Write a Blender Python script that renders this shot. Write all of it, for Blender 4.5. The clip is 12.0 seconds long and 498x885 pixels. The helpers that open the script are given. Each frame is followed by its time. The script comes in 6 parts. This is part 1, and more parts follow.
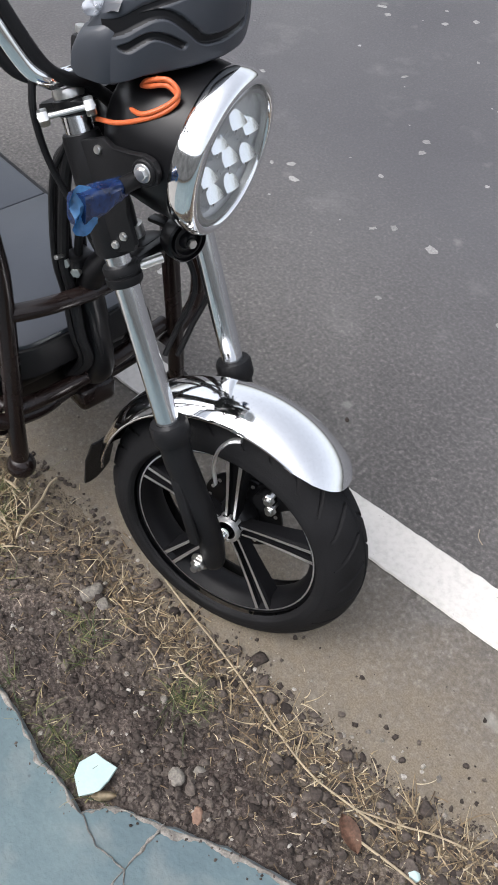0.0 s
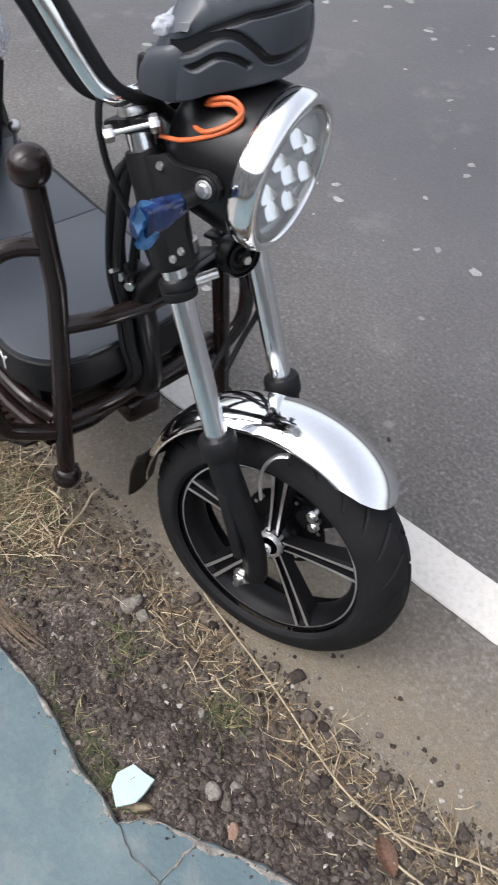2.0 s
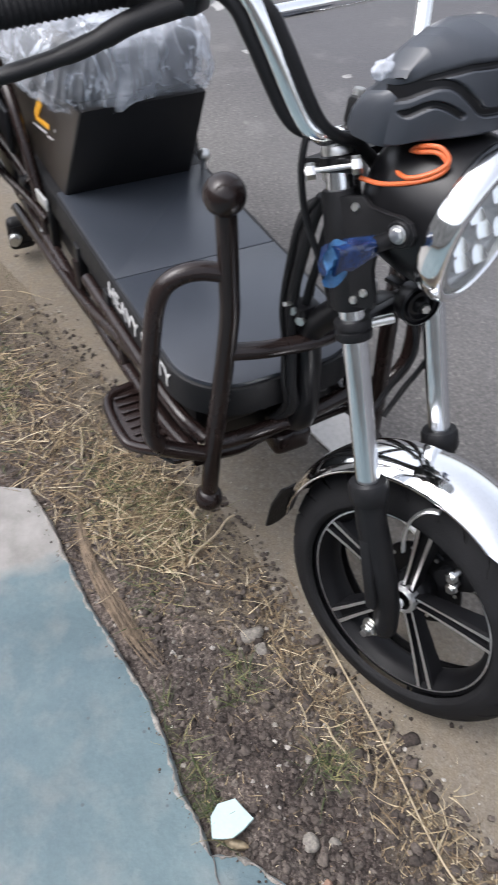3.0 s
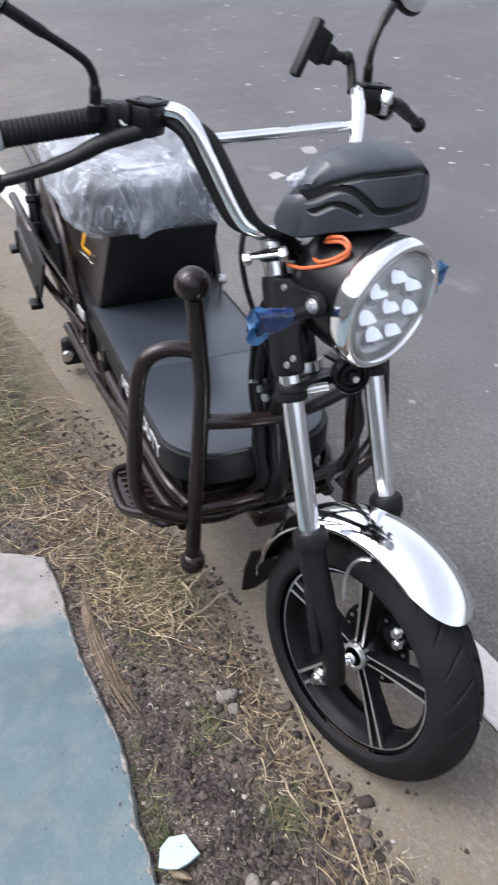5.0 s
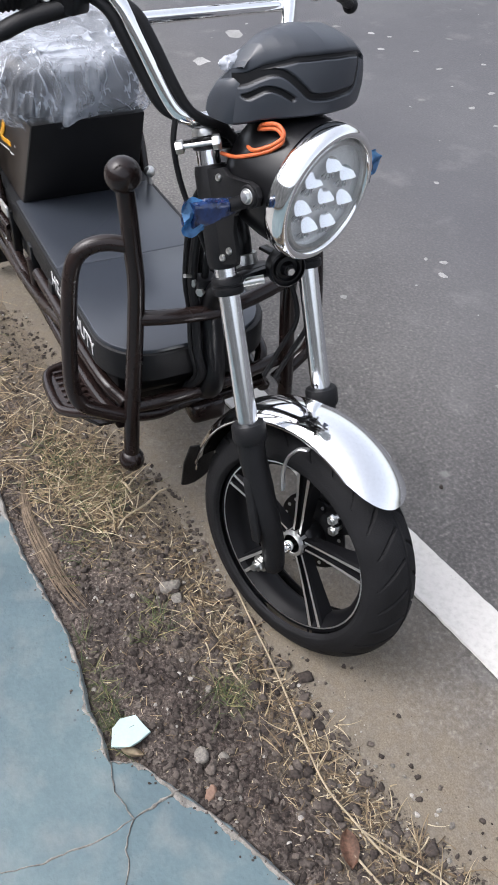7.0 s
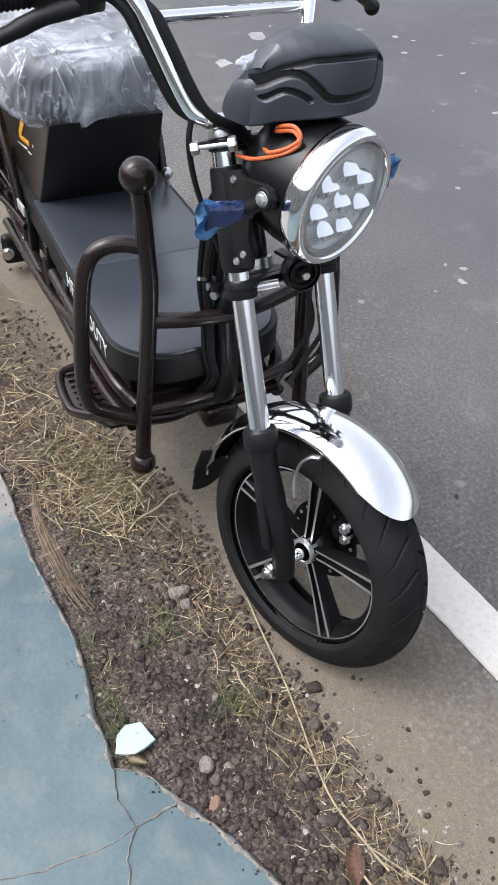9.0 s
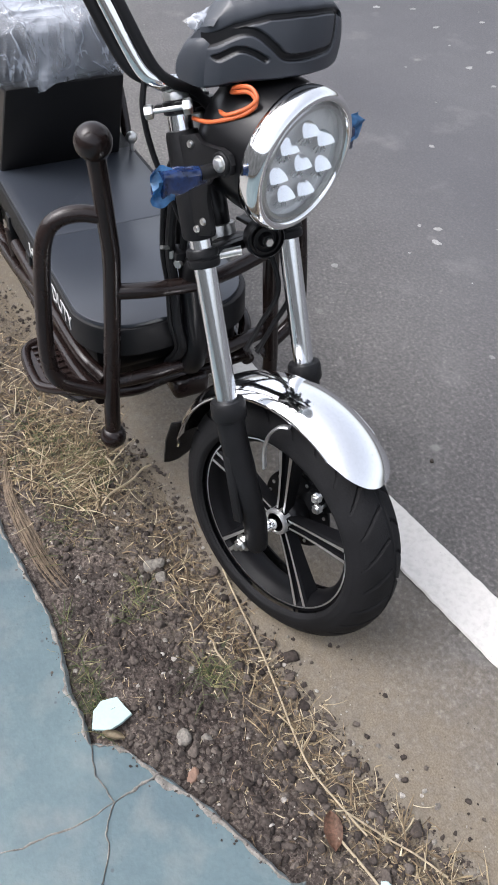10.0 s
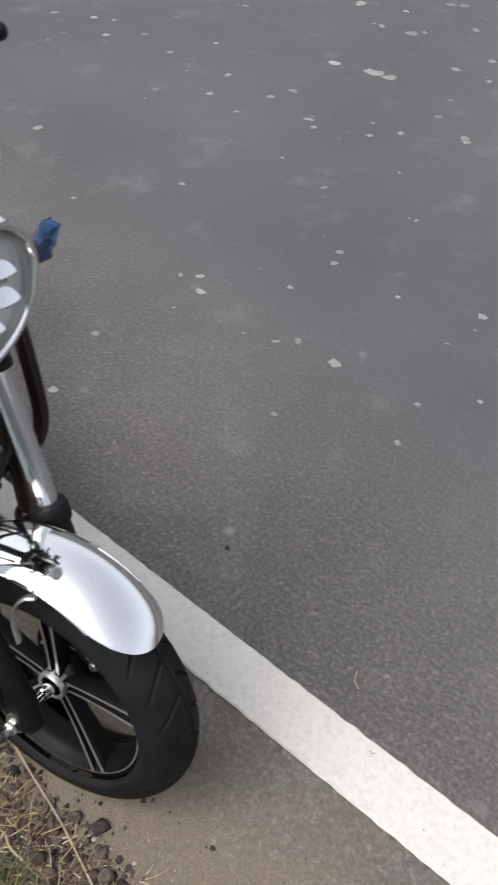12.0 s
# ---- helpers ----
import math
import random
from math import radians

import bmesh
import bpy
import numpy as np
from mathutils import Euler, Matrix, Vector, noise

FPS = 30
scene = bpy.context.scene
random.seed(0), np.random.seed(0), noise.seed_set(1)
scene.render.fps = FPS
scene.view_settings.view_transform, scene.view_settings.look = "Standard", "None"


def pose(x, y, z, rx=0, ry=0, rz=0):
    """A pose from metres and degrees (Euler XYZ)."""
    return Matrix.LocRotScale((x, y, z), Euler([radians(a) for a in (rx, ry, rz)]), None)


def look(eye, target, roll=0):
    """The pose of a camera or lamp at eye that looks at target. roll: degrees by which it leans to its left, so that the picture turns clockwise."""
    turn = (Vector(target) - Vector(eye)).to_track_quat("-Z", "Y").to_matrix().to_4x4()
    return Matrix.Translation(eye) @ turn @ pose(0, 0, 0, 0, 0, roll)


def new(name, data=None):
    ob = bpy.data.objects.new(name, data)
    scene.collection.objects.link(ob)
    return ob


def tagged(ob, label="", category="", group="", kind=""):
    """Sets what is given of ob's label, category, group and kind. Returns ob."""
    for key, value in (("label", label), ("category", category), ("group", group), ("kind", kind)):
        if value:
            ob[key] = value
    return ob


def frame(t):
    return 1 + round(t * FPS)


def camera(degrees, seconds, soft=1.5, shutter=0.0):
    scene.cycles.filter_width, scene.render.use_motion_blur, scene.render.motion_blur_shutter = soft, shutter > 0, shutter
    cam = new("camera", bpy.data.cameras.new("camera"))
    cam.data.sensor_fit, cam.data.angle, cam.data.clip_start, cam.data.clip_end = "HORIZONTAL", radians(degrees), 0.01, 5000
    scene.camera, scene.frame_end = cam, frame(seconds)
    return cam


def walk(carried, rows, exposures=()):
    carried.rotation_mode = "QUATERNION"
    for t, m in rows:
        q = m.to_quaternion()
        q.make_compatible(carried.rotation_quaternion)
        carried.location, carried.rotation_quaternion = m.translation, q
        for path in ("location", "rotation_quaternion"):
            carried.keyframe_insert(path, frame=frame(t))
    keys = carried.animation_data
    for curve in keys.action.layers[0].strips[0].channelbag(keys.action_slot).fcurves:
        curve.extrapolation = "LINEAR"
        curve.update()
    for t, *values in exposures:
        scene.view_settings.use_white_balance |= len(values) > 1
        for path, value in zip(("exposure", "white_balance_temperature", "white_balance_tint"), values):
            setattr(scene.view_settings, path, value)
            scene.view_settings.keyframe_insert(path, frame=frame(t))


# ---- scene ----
cam = camera(33.0, 12.0, soft=1.6, shutter=0.5)
PATH = [
    (0, (0.556, -0.813, 1.378), (-0.383, 0.006, -0.186), 2.0),
    (0.5, (0.563, -0.82, 1.38), (-0.377, 0.02, -0.173), 2.4),
    (1, (0.562, -0.827, 1.383), (-0.392, 0.022, -0.156), 2.5),
    (1.5, (0.559, -0.829, 1.38), (-0.419, 0.003, -0.153), 1.7),
    (2, (0.546, -0.839, 1.379), (-0.463, -0.052, -0.158), 1.1),
    (2.5, (0.527, -0.854, 1.375), (-0.573, -0.14, -0.135), 1.0),
    (3, (0.516, -0.869, 1.374), (-0.699, -0.297, -0.108), -0.5),
    (3.2, (0.526, -0.869, 1.377), (-0.715, -0.348, -0.102), -1.2),
    (4.8, (0.81, -0.807, 1.385), (-0.731, -0.353, 0.194), -2.6),
    (5, (0.81, -0.79, 1.38), (-0.713, -0.295, 0.182), -2.9),
    (5.5, (0.822, -0.787, 1.383), (-0.586, -0.194, 0.092), -2.4),
    (6, (0.823, -0.796, 1.381), (-0.484, -0.181, -0.003), -1.1),
    (6.5, (0.824, -0.803, 1.382), (-0.472, -0.198, -0.016), -0.4),
    (7, (0.823, -0.808, 1.381), (-0.5, -0.221, 0.001), -0.5),
    (9, (0.81, -0.793, 1.372), (-0.531, -0.242, -0.002), -0.5),
    (9.5, (0.807, -0.779, 1.368), (-0.51, -0.231, -0.034), -0.8),
    (10, (0.802, -0.76, 1.365), (-0.474, -0.201, -0.07), -1.1),
    (10.5, (0.795, -0.749, 1.359), (-0.444, -0.192, -0.109), -2.7),
    (10.8, (0.75, -0.741, 1.359), (-0.428, -0.097, -0.124), -3.0),
    (11, (0.744, -0.663, 1.365), (-0.453, -0.001, -0.094), -1.7),
    (11.5, (0.641, -0.571, 1.378), (-0.51, 0.247, -0.039), 1.2),
    (12, (0.631, -0.525, 1.366), (-0.437, 0.378, -0.064), 0.7),
]
walk(cam, [(t, look(eye, target, roll)) for t, eye, target, roll in PATH], [(0, -0.04, 6320, 11), (1, -0.04, 6320, 11), (3, 0.12, 6200, 12), (5, 0.18, 6060, 14), (6.5, 0.10, 6200, 12), (9.5, 0.13, 6200, 12), (10.5, 0.10, 6300, 12), (11, 0.06, 6420, 11), (11.5, -0.20, 6450, 11), (12, -0.33, 6480, 11)])

# ---- world and light: overcast day ----
world = bpy.data.worlds.new("overcast_sky")
scene.world = world
world.use_nodes = True
wn, wl = world.node_tree.nodes, world.node_tree.links
sky = wn.new("ShaderNodeTexSky")
sky.sky_type = "NISHITA"
sky.sun_disc = False
sky.sun_elevation, sky.sun_rotation = radians(58), radians(200)
sky.air_density, sky.dust_density, sky.ozone_density = 1.0, 6.0, 1.0
grey = wn.new("ShaderNodeHueSaturation")
grey.inputs["Saturation"].default_value = 0.32
wl.new(sky.outputs[0], grey.inputs["Color"])
wl.new(grey.outputs[0], wn["Background"].inputs["Color"])
wn["Background"].inputs["Strength"].default_value = 0.375
sun = new("sun", bpy.data.lights.new("sun", "SUN"))
sun.data.energy, sun.data.angle, sun.data.color = 1.12, radians(30), (1.0, 0.97, 0.92)
sun.matrix_world = look((0.6, -1.6, 3.2), (0, 0, 0))
scene.view_settings.exposure = 0.0


# ---- materials ----
def mat(name, color, rough=0.5, metal=0.0, vary=0.25, scale=12.0, bump=0.0, bump_scale=200.0, coat=0.0, rough_vary=0.1, spec=0.5):
    """Procedural surface: two scales of colour variation, varied gloss and fine relief."""
    m = bpy.data.materials.new(name)
    m.use_nodes = True
    nt = m.node_tree
    b = nt.nodes["Principled BSDF"]
    tc = nt.nodes.new("ShaderNodeTexCoord")
    n1 = nt.nodes.new("ShaderNodeTexNoise")
    n1.inputs["Scale"].default_value, n1.inputs["Detail"].default_value = scale, 6
    n2 = nt.nodes.new("ShaderNodeTexNoise")
    n2.inputs["Scale"].default_value, n2.inputs["Detail"].default_value = bump_scale, 4
    for n in (n1, n2):
        nt.links.new(tc.outputs["Object"], n.inputs["Vector"])
    r1 = nt.nodes.new("ShaderNodeMapRange")
    r1.inputs["From Min"].default_value, r1.inputs["From Max"].default_value = 0.3, 0.7
    r1.inputs["To Min"].default_value, r1.inputs["To Max"].default_value = 1 - vary, 1 + vary
    nt.links.new(n1.outputs["Fac"], r1.inputs["Value"])
    r2 = nt.nodes.new("ShaderNodeMapRange")
    r2.inputs["From Min"].default_value, r2.inputs["From Max"].default_value = 0.3, 0.7
    r2.inputs["To Min"].default_value, r2.inputs["To Max"].default_value = 1 - vary * 0.6, 1 + vary * 0.6
    nt.links.new(n2.outputs["Fac"], r2.inputs["Value"])
    mul = nt.nodes.new("ShaderNodeMath")
    mul.operation = "MULTIPLY"
    nt.links.new(r1.outputs[0], mul.inputs[0])
    nt.links.new(r2.outputs[0], mul.inputs[1])
    sc = nt.nodes.new("ShaderNodeVectorMath")
    sc.operation = "SCALE"
    sc.inputs[0].default_value = color
    nt.links.new(mul.outputs[0], sc.inputs["Scale"])
    nt.links.new(sc.outputs[0], b.inputs["Base Color"])
    rr = nt.nodes.new("ShaderNodeMapRange")
    rr.inputs["To Min"].default_value, rr.inputs["To Max"].default_value = max(rough - rough_vary, 0.02), min(rough + rough_vary, 1.0)
    nt.links.new(n1.outputs["Fac"], rr.inputs["Value"])
    nt.links.new(rr.outputs[0], b.inputs["Roughness"])
    b.inputs["Metallic"].default_value = metal
    b.inputs["Specular IOR Level"].default_value = spec
    b.inputs["Coat Weight"].default_value = coat
    b.inputs["Coat Roughness"].default_value = 0.12
    if bump:
        bp = nt.nodes.new("ShaderNodeBump")
        bp.inputs["Strength"].default_value, bp.inputs["Distance"].default_value = bump, 0.002
        nt.links.new(n2.outputs["Fac"], bp.inputs["Height"])
        nt.links.new(bp.outputs[0], b.inputs["Normal"])
    return m


def node(nt, kind, **values):
    n = nt.nodes.new(kind)
    for key, value in values.items():
        n.inputs[key.replace("_", " ")].default_value = value
    return n


def ramp(nt, source, stops):
    """A colour ramp on a value; stops are (place, colour)."""
    r = nt.nodes.new("ShaderNodeValToRGB")
    e = r.color_ramp.elements
    while len(e) < len(stops):
        e.new(0.5)
    for el, (at, col) in zip(e, stops):
        el.position = at
        el.color = (*col, 1) if len(col) == 3 else col
    nt.links.new(source, r.inputs[0])
    return r.outputs[0]


def blend(nt, fac, a, b, mode="MIX"):
    m = nt.nodes.new("ShaderNodeMix")
    m.data_type, m.blend_type = "RGBA", mode
    for sock, v in ((m.inputs[0], fac), (m.inputs[6], a), (m.inputs[7], b)):
        if isinstance(v, bpy.types.NodeSocket):
            nt.links.new(v, sock)
        elif isinstance(v, (int, float)):
            sock.default_value = v
        else:
            sock.default_value = (*v, 1)
    return m.outputs[2]


def noise_of(nt, vec, scale, detail=5.0, rough=0.55):
    n = node(nt, "ShaderNodeTexNoise", Scale=scale, Detail=detail, Roughness=rough)
    nt.links.new(vec, n.inputs["Vector"])
    return n.outputs["Fac"]


def maths(nt, op, a, b=0.0, clamp=False):
    n = nt.nodes.new("ShaderNodeMath")
    n.operation, n.use_clamp = op, clamp
    for sock, v in zip(n.inputs, (a, b)):
        if isinstance(v, bpy.types.NodeSocket):
            nt.links.new(v, sock)
        else:
            sock.default_value = v
    return n.outputs[0]


def relief(nt, b, height, strength, distance):
    bp = node(nt, "ShaderNodeBump", Strength=strength, Distance=distance)
    nt.links.new(height, bp.inputs["Height"])
    nt.links.new(bp.outputs[0], b.inputs["Normal"])


def asphalt_material():
    m = bpy.data.materials.new("asphalt")
    m.use_nodes = True
    nt = m.node_tree
    b = nt.nodes["Principled BSDF"]
    geo = nt.nodes.new("ShaderNodeNewGeometry")
    pos = geo.outputs["Position"]
    sep = nt.nodes.new("ShaderNodeSeparateXYZ")
    nt.links.new(pos, sep.inputs[0])
    fine = noise_of(nt, pos, 125, 4)
    grit = node(nt, "ShaderNodeTexVoronoi", Scale=105.0)
    nt.links.new(pos, grit.inputs["Vector"])
    mid = noise_of(nt, pos, 9, 5)
    big = noise_of(nt, pos, 1.3, 4)
    base = ramp(nt, fine, [(0.3, (0.0500, 0.0490, 0.0496)), (0.53, (0.0735, 0.0722, 0.0730)), (0.72, (0.1260, 0.1225, 0.1190))])
    # single bright and dark stone chips
    chip = ramp(nt, grit.outputs["Color"], [(0.0, (0.72, 0.72, 0.72)), (0.82, (1.06, 1.06, 1.06)), (0.92, (1.35, 1.34, 1.32)), (1.0, (1.9, 1.86, 1.80))])
    base = blend(nt, 0.6, base, chip, "MULTIPLY")
    base = blend(nt, 0.9, base, ramp(nt, mid, [(0.3, (0.91, 0.91, 0.90)), (0.7, (1.08, 1.08, 1.07))]), "MULTIPLY")
    base = blend(nt, 0.8, base, ramp(nt, big, [(0.3, (0.84, 0.84, 0.86)), (0.7, (1.16, 1.16, 1.15))]), "MULTIPLY")
    # dusty, coarse and brownish beside the edge, worn smooth further out
    track = nt.nodes.new("ShaderNodeMapRange")
    track.inputs["From Min"].default_value, track.inputs["From Max"].default_value = 0.0, 1.1
    nt.links.new(maths(nt, "ADD", sep.outputs["Y"], maths(nt, "MULTIPLY", big, 0.5)), track.inputs["Value"])
    coarse = ramp(nt, noise_of(nt, pos, 95, 3), [(0.32, (1.02, 0.985, 0.92)), (0.53, (1.36, 1.30, 1.20)), (0.70, (1.84, 1.75, 1.61))])
    # the cool tone further out paints the glancing sky sheen into the colour
    smooth = blend(nt, maths(nt, "MULTIPLY", track.outputs[0], 0.72), base, (0.0630, 0.0632, 0.0664))
    smooth = blend(nt, 0.8, smooth, ramp(nt, big, [(0.3, (0.86, 0.86, 0.88)), (0.7, (1.12, 1.12, 1.11))]), "MULTIPLY")
    base = blend(nt, 1.0, smooth, blend(nt, track.outputs[0], coarse, (1.0, 1.0, 1.03)), "MULTIPLY")
    # sand washed over the road along the verge
    across = maths(nt, "SUBTRACT", sep.outputs["Y"], maths(nt, "MULTIPLY", sep.outputs["X"], 0.17))
    wob = maths(nt, "MULTIPLY", maths(nt, "SUBTRACT", noise_of(nt, pos, 6, 5), 0.5), 0.30)
    across = maths(nt, "ADD", across, wob)
    sandy = nt.nodes.new("ShaderNodeMapRange")
    sandy.inputs["From Min"].default_value, sandy.inputs["From Max"].default_value = -0.02, -0.33
    nt.links.new(across, sandy.inputs["Value"])
    patch = maths(nt, "MULTIPLY", sandy.outputs[0], ramp(nt, noise_of(nt, pos, 34, 6), [(0.28, (0.62, 0.62, 0.62)), (0.6, (1, 1, 1))]))
    sand = ramp(nt, noise_of(nt, pos, 330, 3), [(0.3, (0.0870, 0.0695, 0.0485)), (0.7, (0.1650, 0.1375, 0.0985))])
    base = blend(nt, maths(nt, "MULTIPLY", patch, 0.85), base, sand)
    # pale spots: dried drops, chips and thrown paper dust
    sp = node(nt, "ShaderNodeTexVoronoi", Scale=2.6, Randomness=1.0)
    warp = nt.nodes.new("ShaderNodeVectorMath")
    warp.operation = "ADD"
    nn = node(nt, "ShaderNodeTexNoise", Scale=22.0, Detail=3.0)
    nt.links.new(pos, nn.inputs["Vector"])
    sc = nt.nodes.new("ShaderNodeVectorMath")
    sc.operation = "SCALE"
    sc.inputs["Scale"].default_value = 0.035
    nt.links.new(nn.outputs["Color"], sc.inputs[0])
    nt.links.new(pos, warp.inputs[0])
    nt.links.new(sc.outputs[0], warp.inputs[1])
    nt.links.new(warp.outputs[0], sp.inputs["Vector"])
    dots = ramp(nt, sp.outputs["Distance"], [(0.025, (1, 1, 1)), (0.06, (0, 0, 0))])
    dots = maths(nt, "MULTIPLY", dots, ramp(nt, noise_of(nt, pos, 1.1, 2), [(0.42, (0, 0, 0)), (0.6, (1, 1, 1))]))
    base = blend(nt, maths(nt, "MULTIPLY", dots, 0.45), base, (0.33, 0.325, 0.305))
    small = node(nt, "ShaderNodeTexVoronoi", Scale=7.0, Randomness=1.0)
    nt.links.new(warp.outputs[0], small.inputs["Vector"])
    flecks = ramp(nt, small.outputs["Distance"], [(0.04, (1, 1, 1)), (0.13, (0, 0, 0))])
    flecks = maths(nt, "MULTIPLY", flecks, ramp(nt, noise_of(nt, pos, 3.1, 3), [(0.50, (0, 0, 0)), (0.62, (1, 1, 1))]))
    base = blend(nt, maths(nt, "MULTIPLY", flecks, 0.40), base, (0.26, 0.255, 0.24))
    smudge = ramp(nt, noise_of(nt, pos, 5.5, 5, 0.6), [(0.58, (0, 0, 0)), (0.74, (1, 1, 1))])
    base = blend(nt, maths(nt, "MULTIPLY", smudge, 0.22), base, (0.20, 0.198, 0.192))
    nt.links.new(base, b.inputs["Base Color"])
    b.inputs["Roughness"].default_value = 0.8
    b.inputs["Specular IOR Level"].default_value = 0.30
    hgt = maths(nt, "ADD", maths(nt, "MULTIPLY", fine, 0.7), maths(nt, "MULTIPLY", grit.outputs["Distance"], 0.6))
    relief(nt, b, hgt, 0.55, 0.003)
    return m


def dirt_material():
    m = bpy.data.materials.new("dirt")
    m.use_nodes = True
    nt = m.node_tree
    b = nt.nodes["Principled BSDF"]
    geo = nt.nodes.new("ShaderNodeNewGeometry")
    pos = geo.outputs["Position"]
    sep = nt.nodes.new("ShaderNodeSeparateXYZ")
    nt.links.new(pos, sep.inputs[0])
    fine = noise_of(nt, pos, 150, 6, 0.65)
    mid = noise_of(nt, pos, 11, 5)
    col = ramp(nt, fine, [(0.28, (0.0250, 0.0204, 0.0186)), (0.5, (0.0800, 0.0670, 0.0600)), (0.68, (0.2300, 0.1990, 0.1780))])
    col = blend(nt, 0.9, col, ramp(nt, mid, [(0.3, (0.50, 0.49, 0.49)), (0.7, (1.22, 1.16, 1.10))]), "MULTIPLY")
    # damp dark patch beside the pavement
    ax = maths(nt, "MULTIPLY", maths(nt, "SUBTRACT", sep.outputs["X"], 0.21), 2.6)
    ay = maths(nt, "MULTIPLY", maths(nt, "SUBTRACT", maths(nt, "SUBTRACT", sep.outputs["Y"], maths(nt, "MULTIPLY", sep.outputs["X"], 0.33)), -0.628), 11.0)
    far = maths(nt, "SQRT", maths(nt, "ADD", maths(nt, "MULTIPLY", ax, ax), maths(nt, "MULTIPLY", ay, ay)))
    far = maths(nt, "ADD", far, maths(nt, "MULTIPLY", maths(nt, "SUBTRACT", noise_of(nt, pos, 16, 5), 0.5), 1.1))
    col = blend(nt, ramp(nt, far, [(0.45, (0.85, 0.85, 0.85)), (1.0, (0, 0, 0))]), col, blend(nt, 1.0, col, (0.42, 0.40, 0.41), "MULTIPLY"))
    # sand along the road side
    across = maths(nt, "SUBTRACT", sep.outputs["Y"], maths(nt, "MULTIPLY", sep.outputs["X"], 0.17))
    across = maths(nt, "ADD", across, maths(nt, "MULTIPLY", maths(nt, "SUBTRACT", noise_of(nt, pos, 14, 5), 0.5), 0.22))
    edge = nt.nodes.new("ShaderNodeMapRange")
    edge.inputs["From Min"].default_value, edge.inputs["From Max"].default_value = -0.60, -0.44
    nt.links.new(across, edge.inputs["Value"])
    sand = ramp(nt, noise_of(nt, pos, 300, 4), [(0.3, (0.0851, 0.0688, 0.0491)), (0.7, (0.1733, 0.1456, 0.1061))])
    col = blend(nt, maths(nt, "MULTIPLY", edge.outputs[0], 0.9), col, sand)
    nt.links.new(col, b.inputs["Base Color"])
    b.inputs["Roughness"].default_value = 0.95
    b.inputs["Specular IOR Level"].default_value = 0.2
    relief(nt, b, fine, 0.9, 0.006)
    return m


def painted_concrete_material():
    m = bpy.data.materials.new("blue_painted_concrete")
    m.use_nodes = True
    nt = m.node_tree
    b = nt.nodes["Principled BSDF"]
    geo = nt.nodes.new("ShaderNodeNewGeometry")
    pos = geo.outputs["Position"]
    sep = nt.nodes.new("ShaderNodeSeparateXYZ")
    nt.links.new(pos, sep.inputs[0])
    mid = noise_of(nt, pos, 6, 6, 0.6)
    fine = noise_of(nt, pos, 120, 4)
    blue = ramp(nt, mid, [(0.25, (0.0420, 0.0720, 0.0830)), (0.5, (0.0600, 0.0960, 0.1090)), (0.75, (0.0840, 0.1200, 0.1300))])
    blue = blend(nt, 0.6, blue, ramp(nt, fine, [(0.3, (0.86, 0.86, 0.86)), (0.7, (1.1, 1.1, 1.1))]), "MULTIPLY")
    # dusty worn film towards the broken rim, bare concrete past the paint's end
    dust = ramp(nt, noise_of(nt, pos, 15, 6), [(0.48, (0, 0, 0)), (0.72, (1, 1, 1))])
    blue = blend(nt, 0.75, blue, ramp(nt, noise_of(nt, pos, 2.6, 6, 0.65), [(0.35, (0.74, 0.78, 0.82)), (0.65, (1.18, 1.13, 1.08))]), "MULTIPLY")
    blue = blend(nt, maths(nt, "MULTIPLY", dust, 0.32), blue, (0.155, 0.152, 0.142))
    spots = node(nt, "ShaderNodeTexVoronoi", Scale=22.0)
    nt.links.new(pos, spots.inputs["Vector"])
    blue = blend(nt, ramp(nt, spots.outputs["Distance"], [(0.04, (0.8, 0.8, 0.8)), (0.075, (0, 0, 0))]), blue, (0.035, 0.045, 0.050))
    bare = ramp(nt, noise_of(nt, pos, 20, 6), [(0.3, (0.1277, 0.1216, 0.1125)), (0.7, (0.2189, 0.2098, 0.1976))])
    along = maths(nt, "ADD", sep.outputs["X"], maths(nt, "MULTIPLY", maths(nt, "SUBTRACT", noise_of(nt, pos, 9, 5), 0.5), 0.10))
    edge = ramp(nt, maths(nt, "ADD", along, 0.95), [(0.475, (1, 1, 1)), (0.515, (0, 0, 0))])
    col = blend(nt, edge, blue, bare)
    # broken faces show raw concrete
    nz = nt.nodes.new("ShaderNodeSeparateXYZ")
    nt.links.new(geo.outputs["True Normal"], nz.inputs[0])
    raw = ramp(nt, noise_of(nt, pos, 70, 5), [(0.3, (0.0960, 0.0880, 0.0800)), (0.7, (0.2400, 0.2240, 0.2080))])
    col = blend(nt, ramp(nt, nz.outputs["Z"], [(0.35, (1, 1, 1)), (0.7, (0, 0, 0))]), col, raw)
    nt.links.new(col, b.inputs["Base Color"])
    b.inputs["Roughness"].default_value = 0.6
    relief(nt, b, maths(nt, "ADD", maths(nt, "MULTIPLY", mid, 2.0), fine), 0.5, 0.002)
    return m


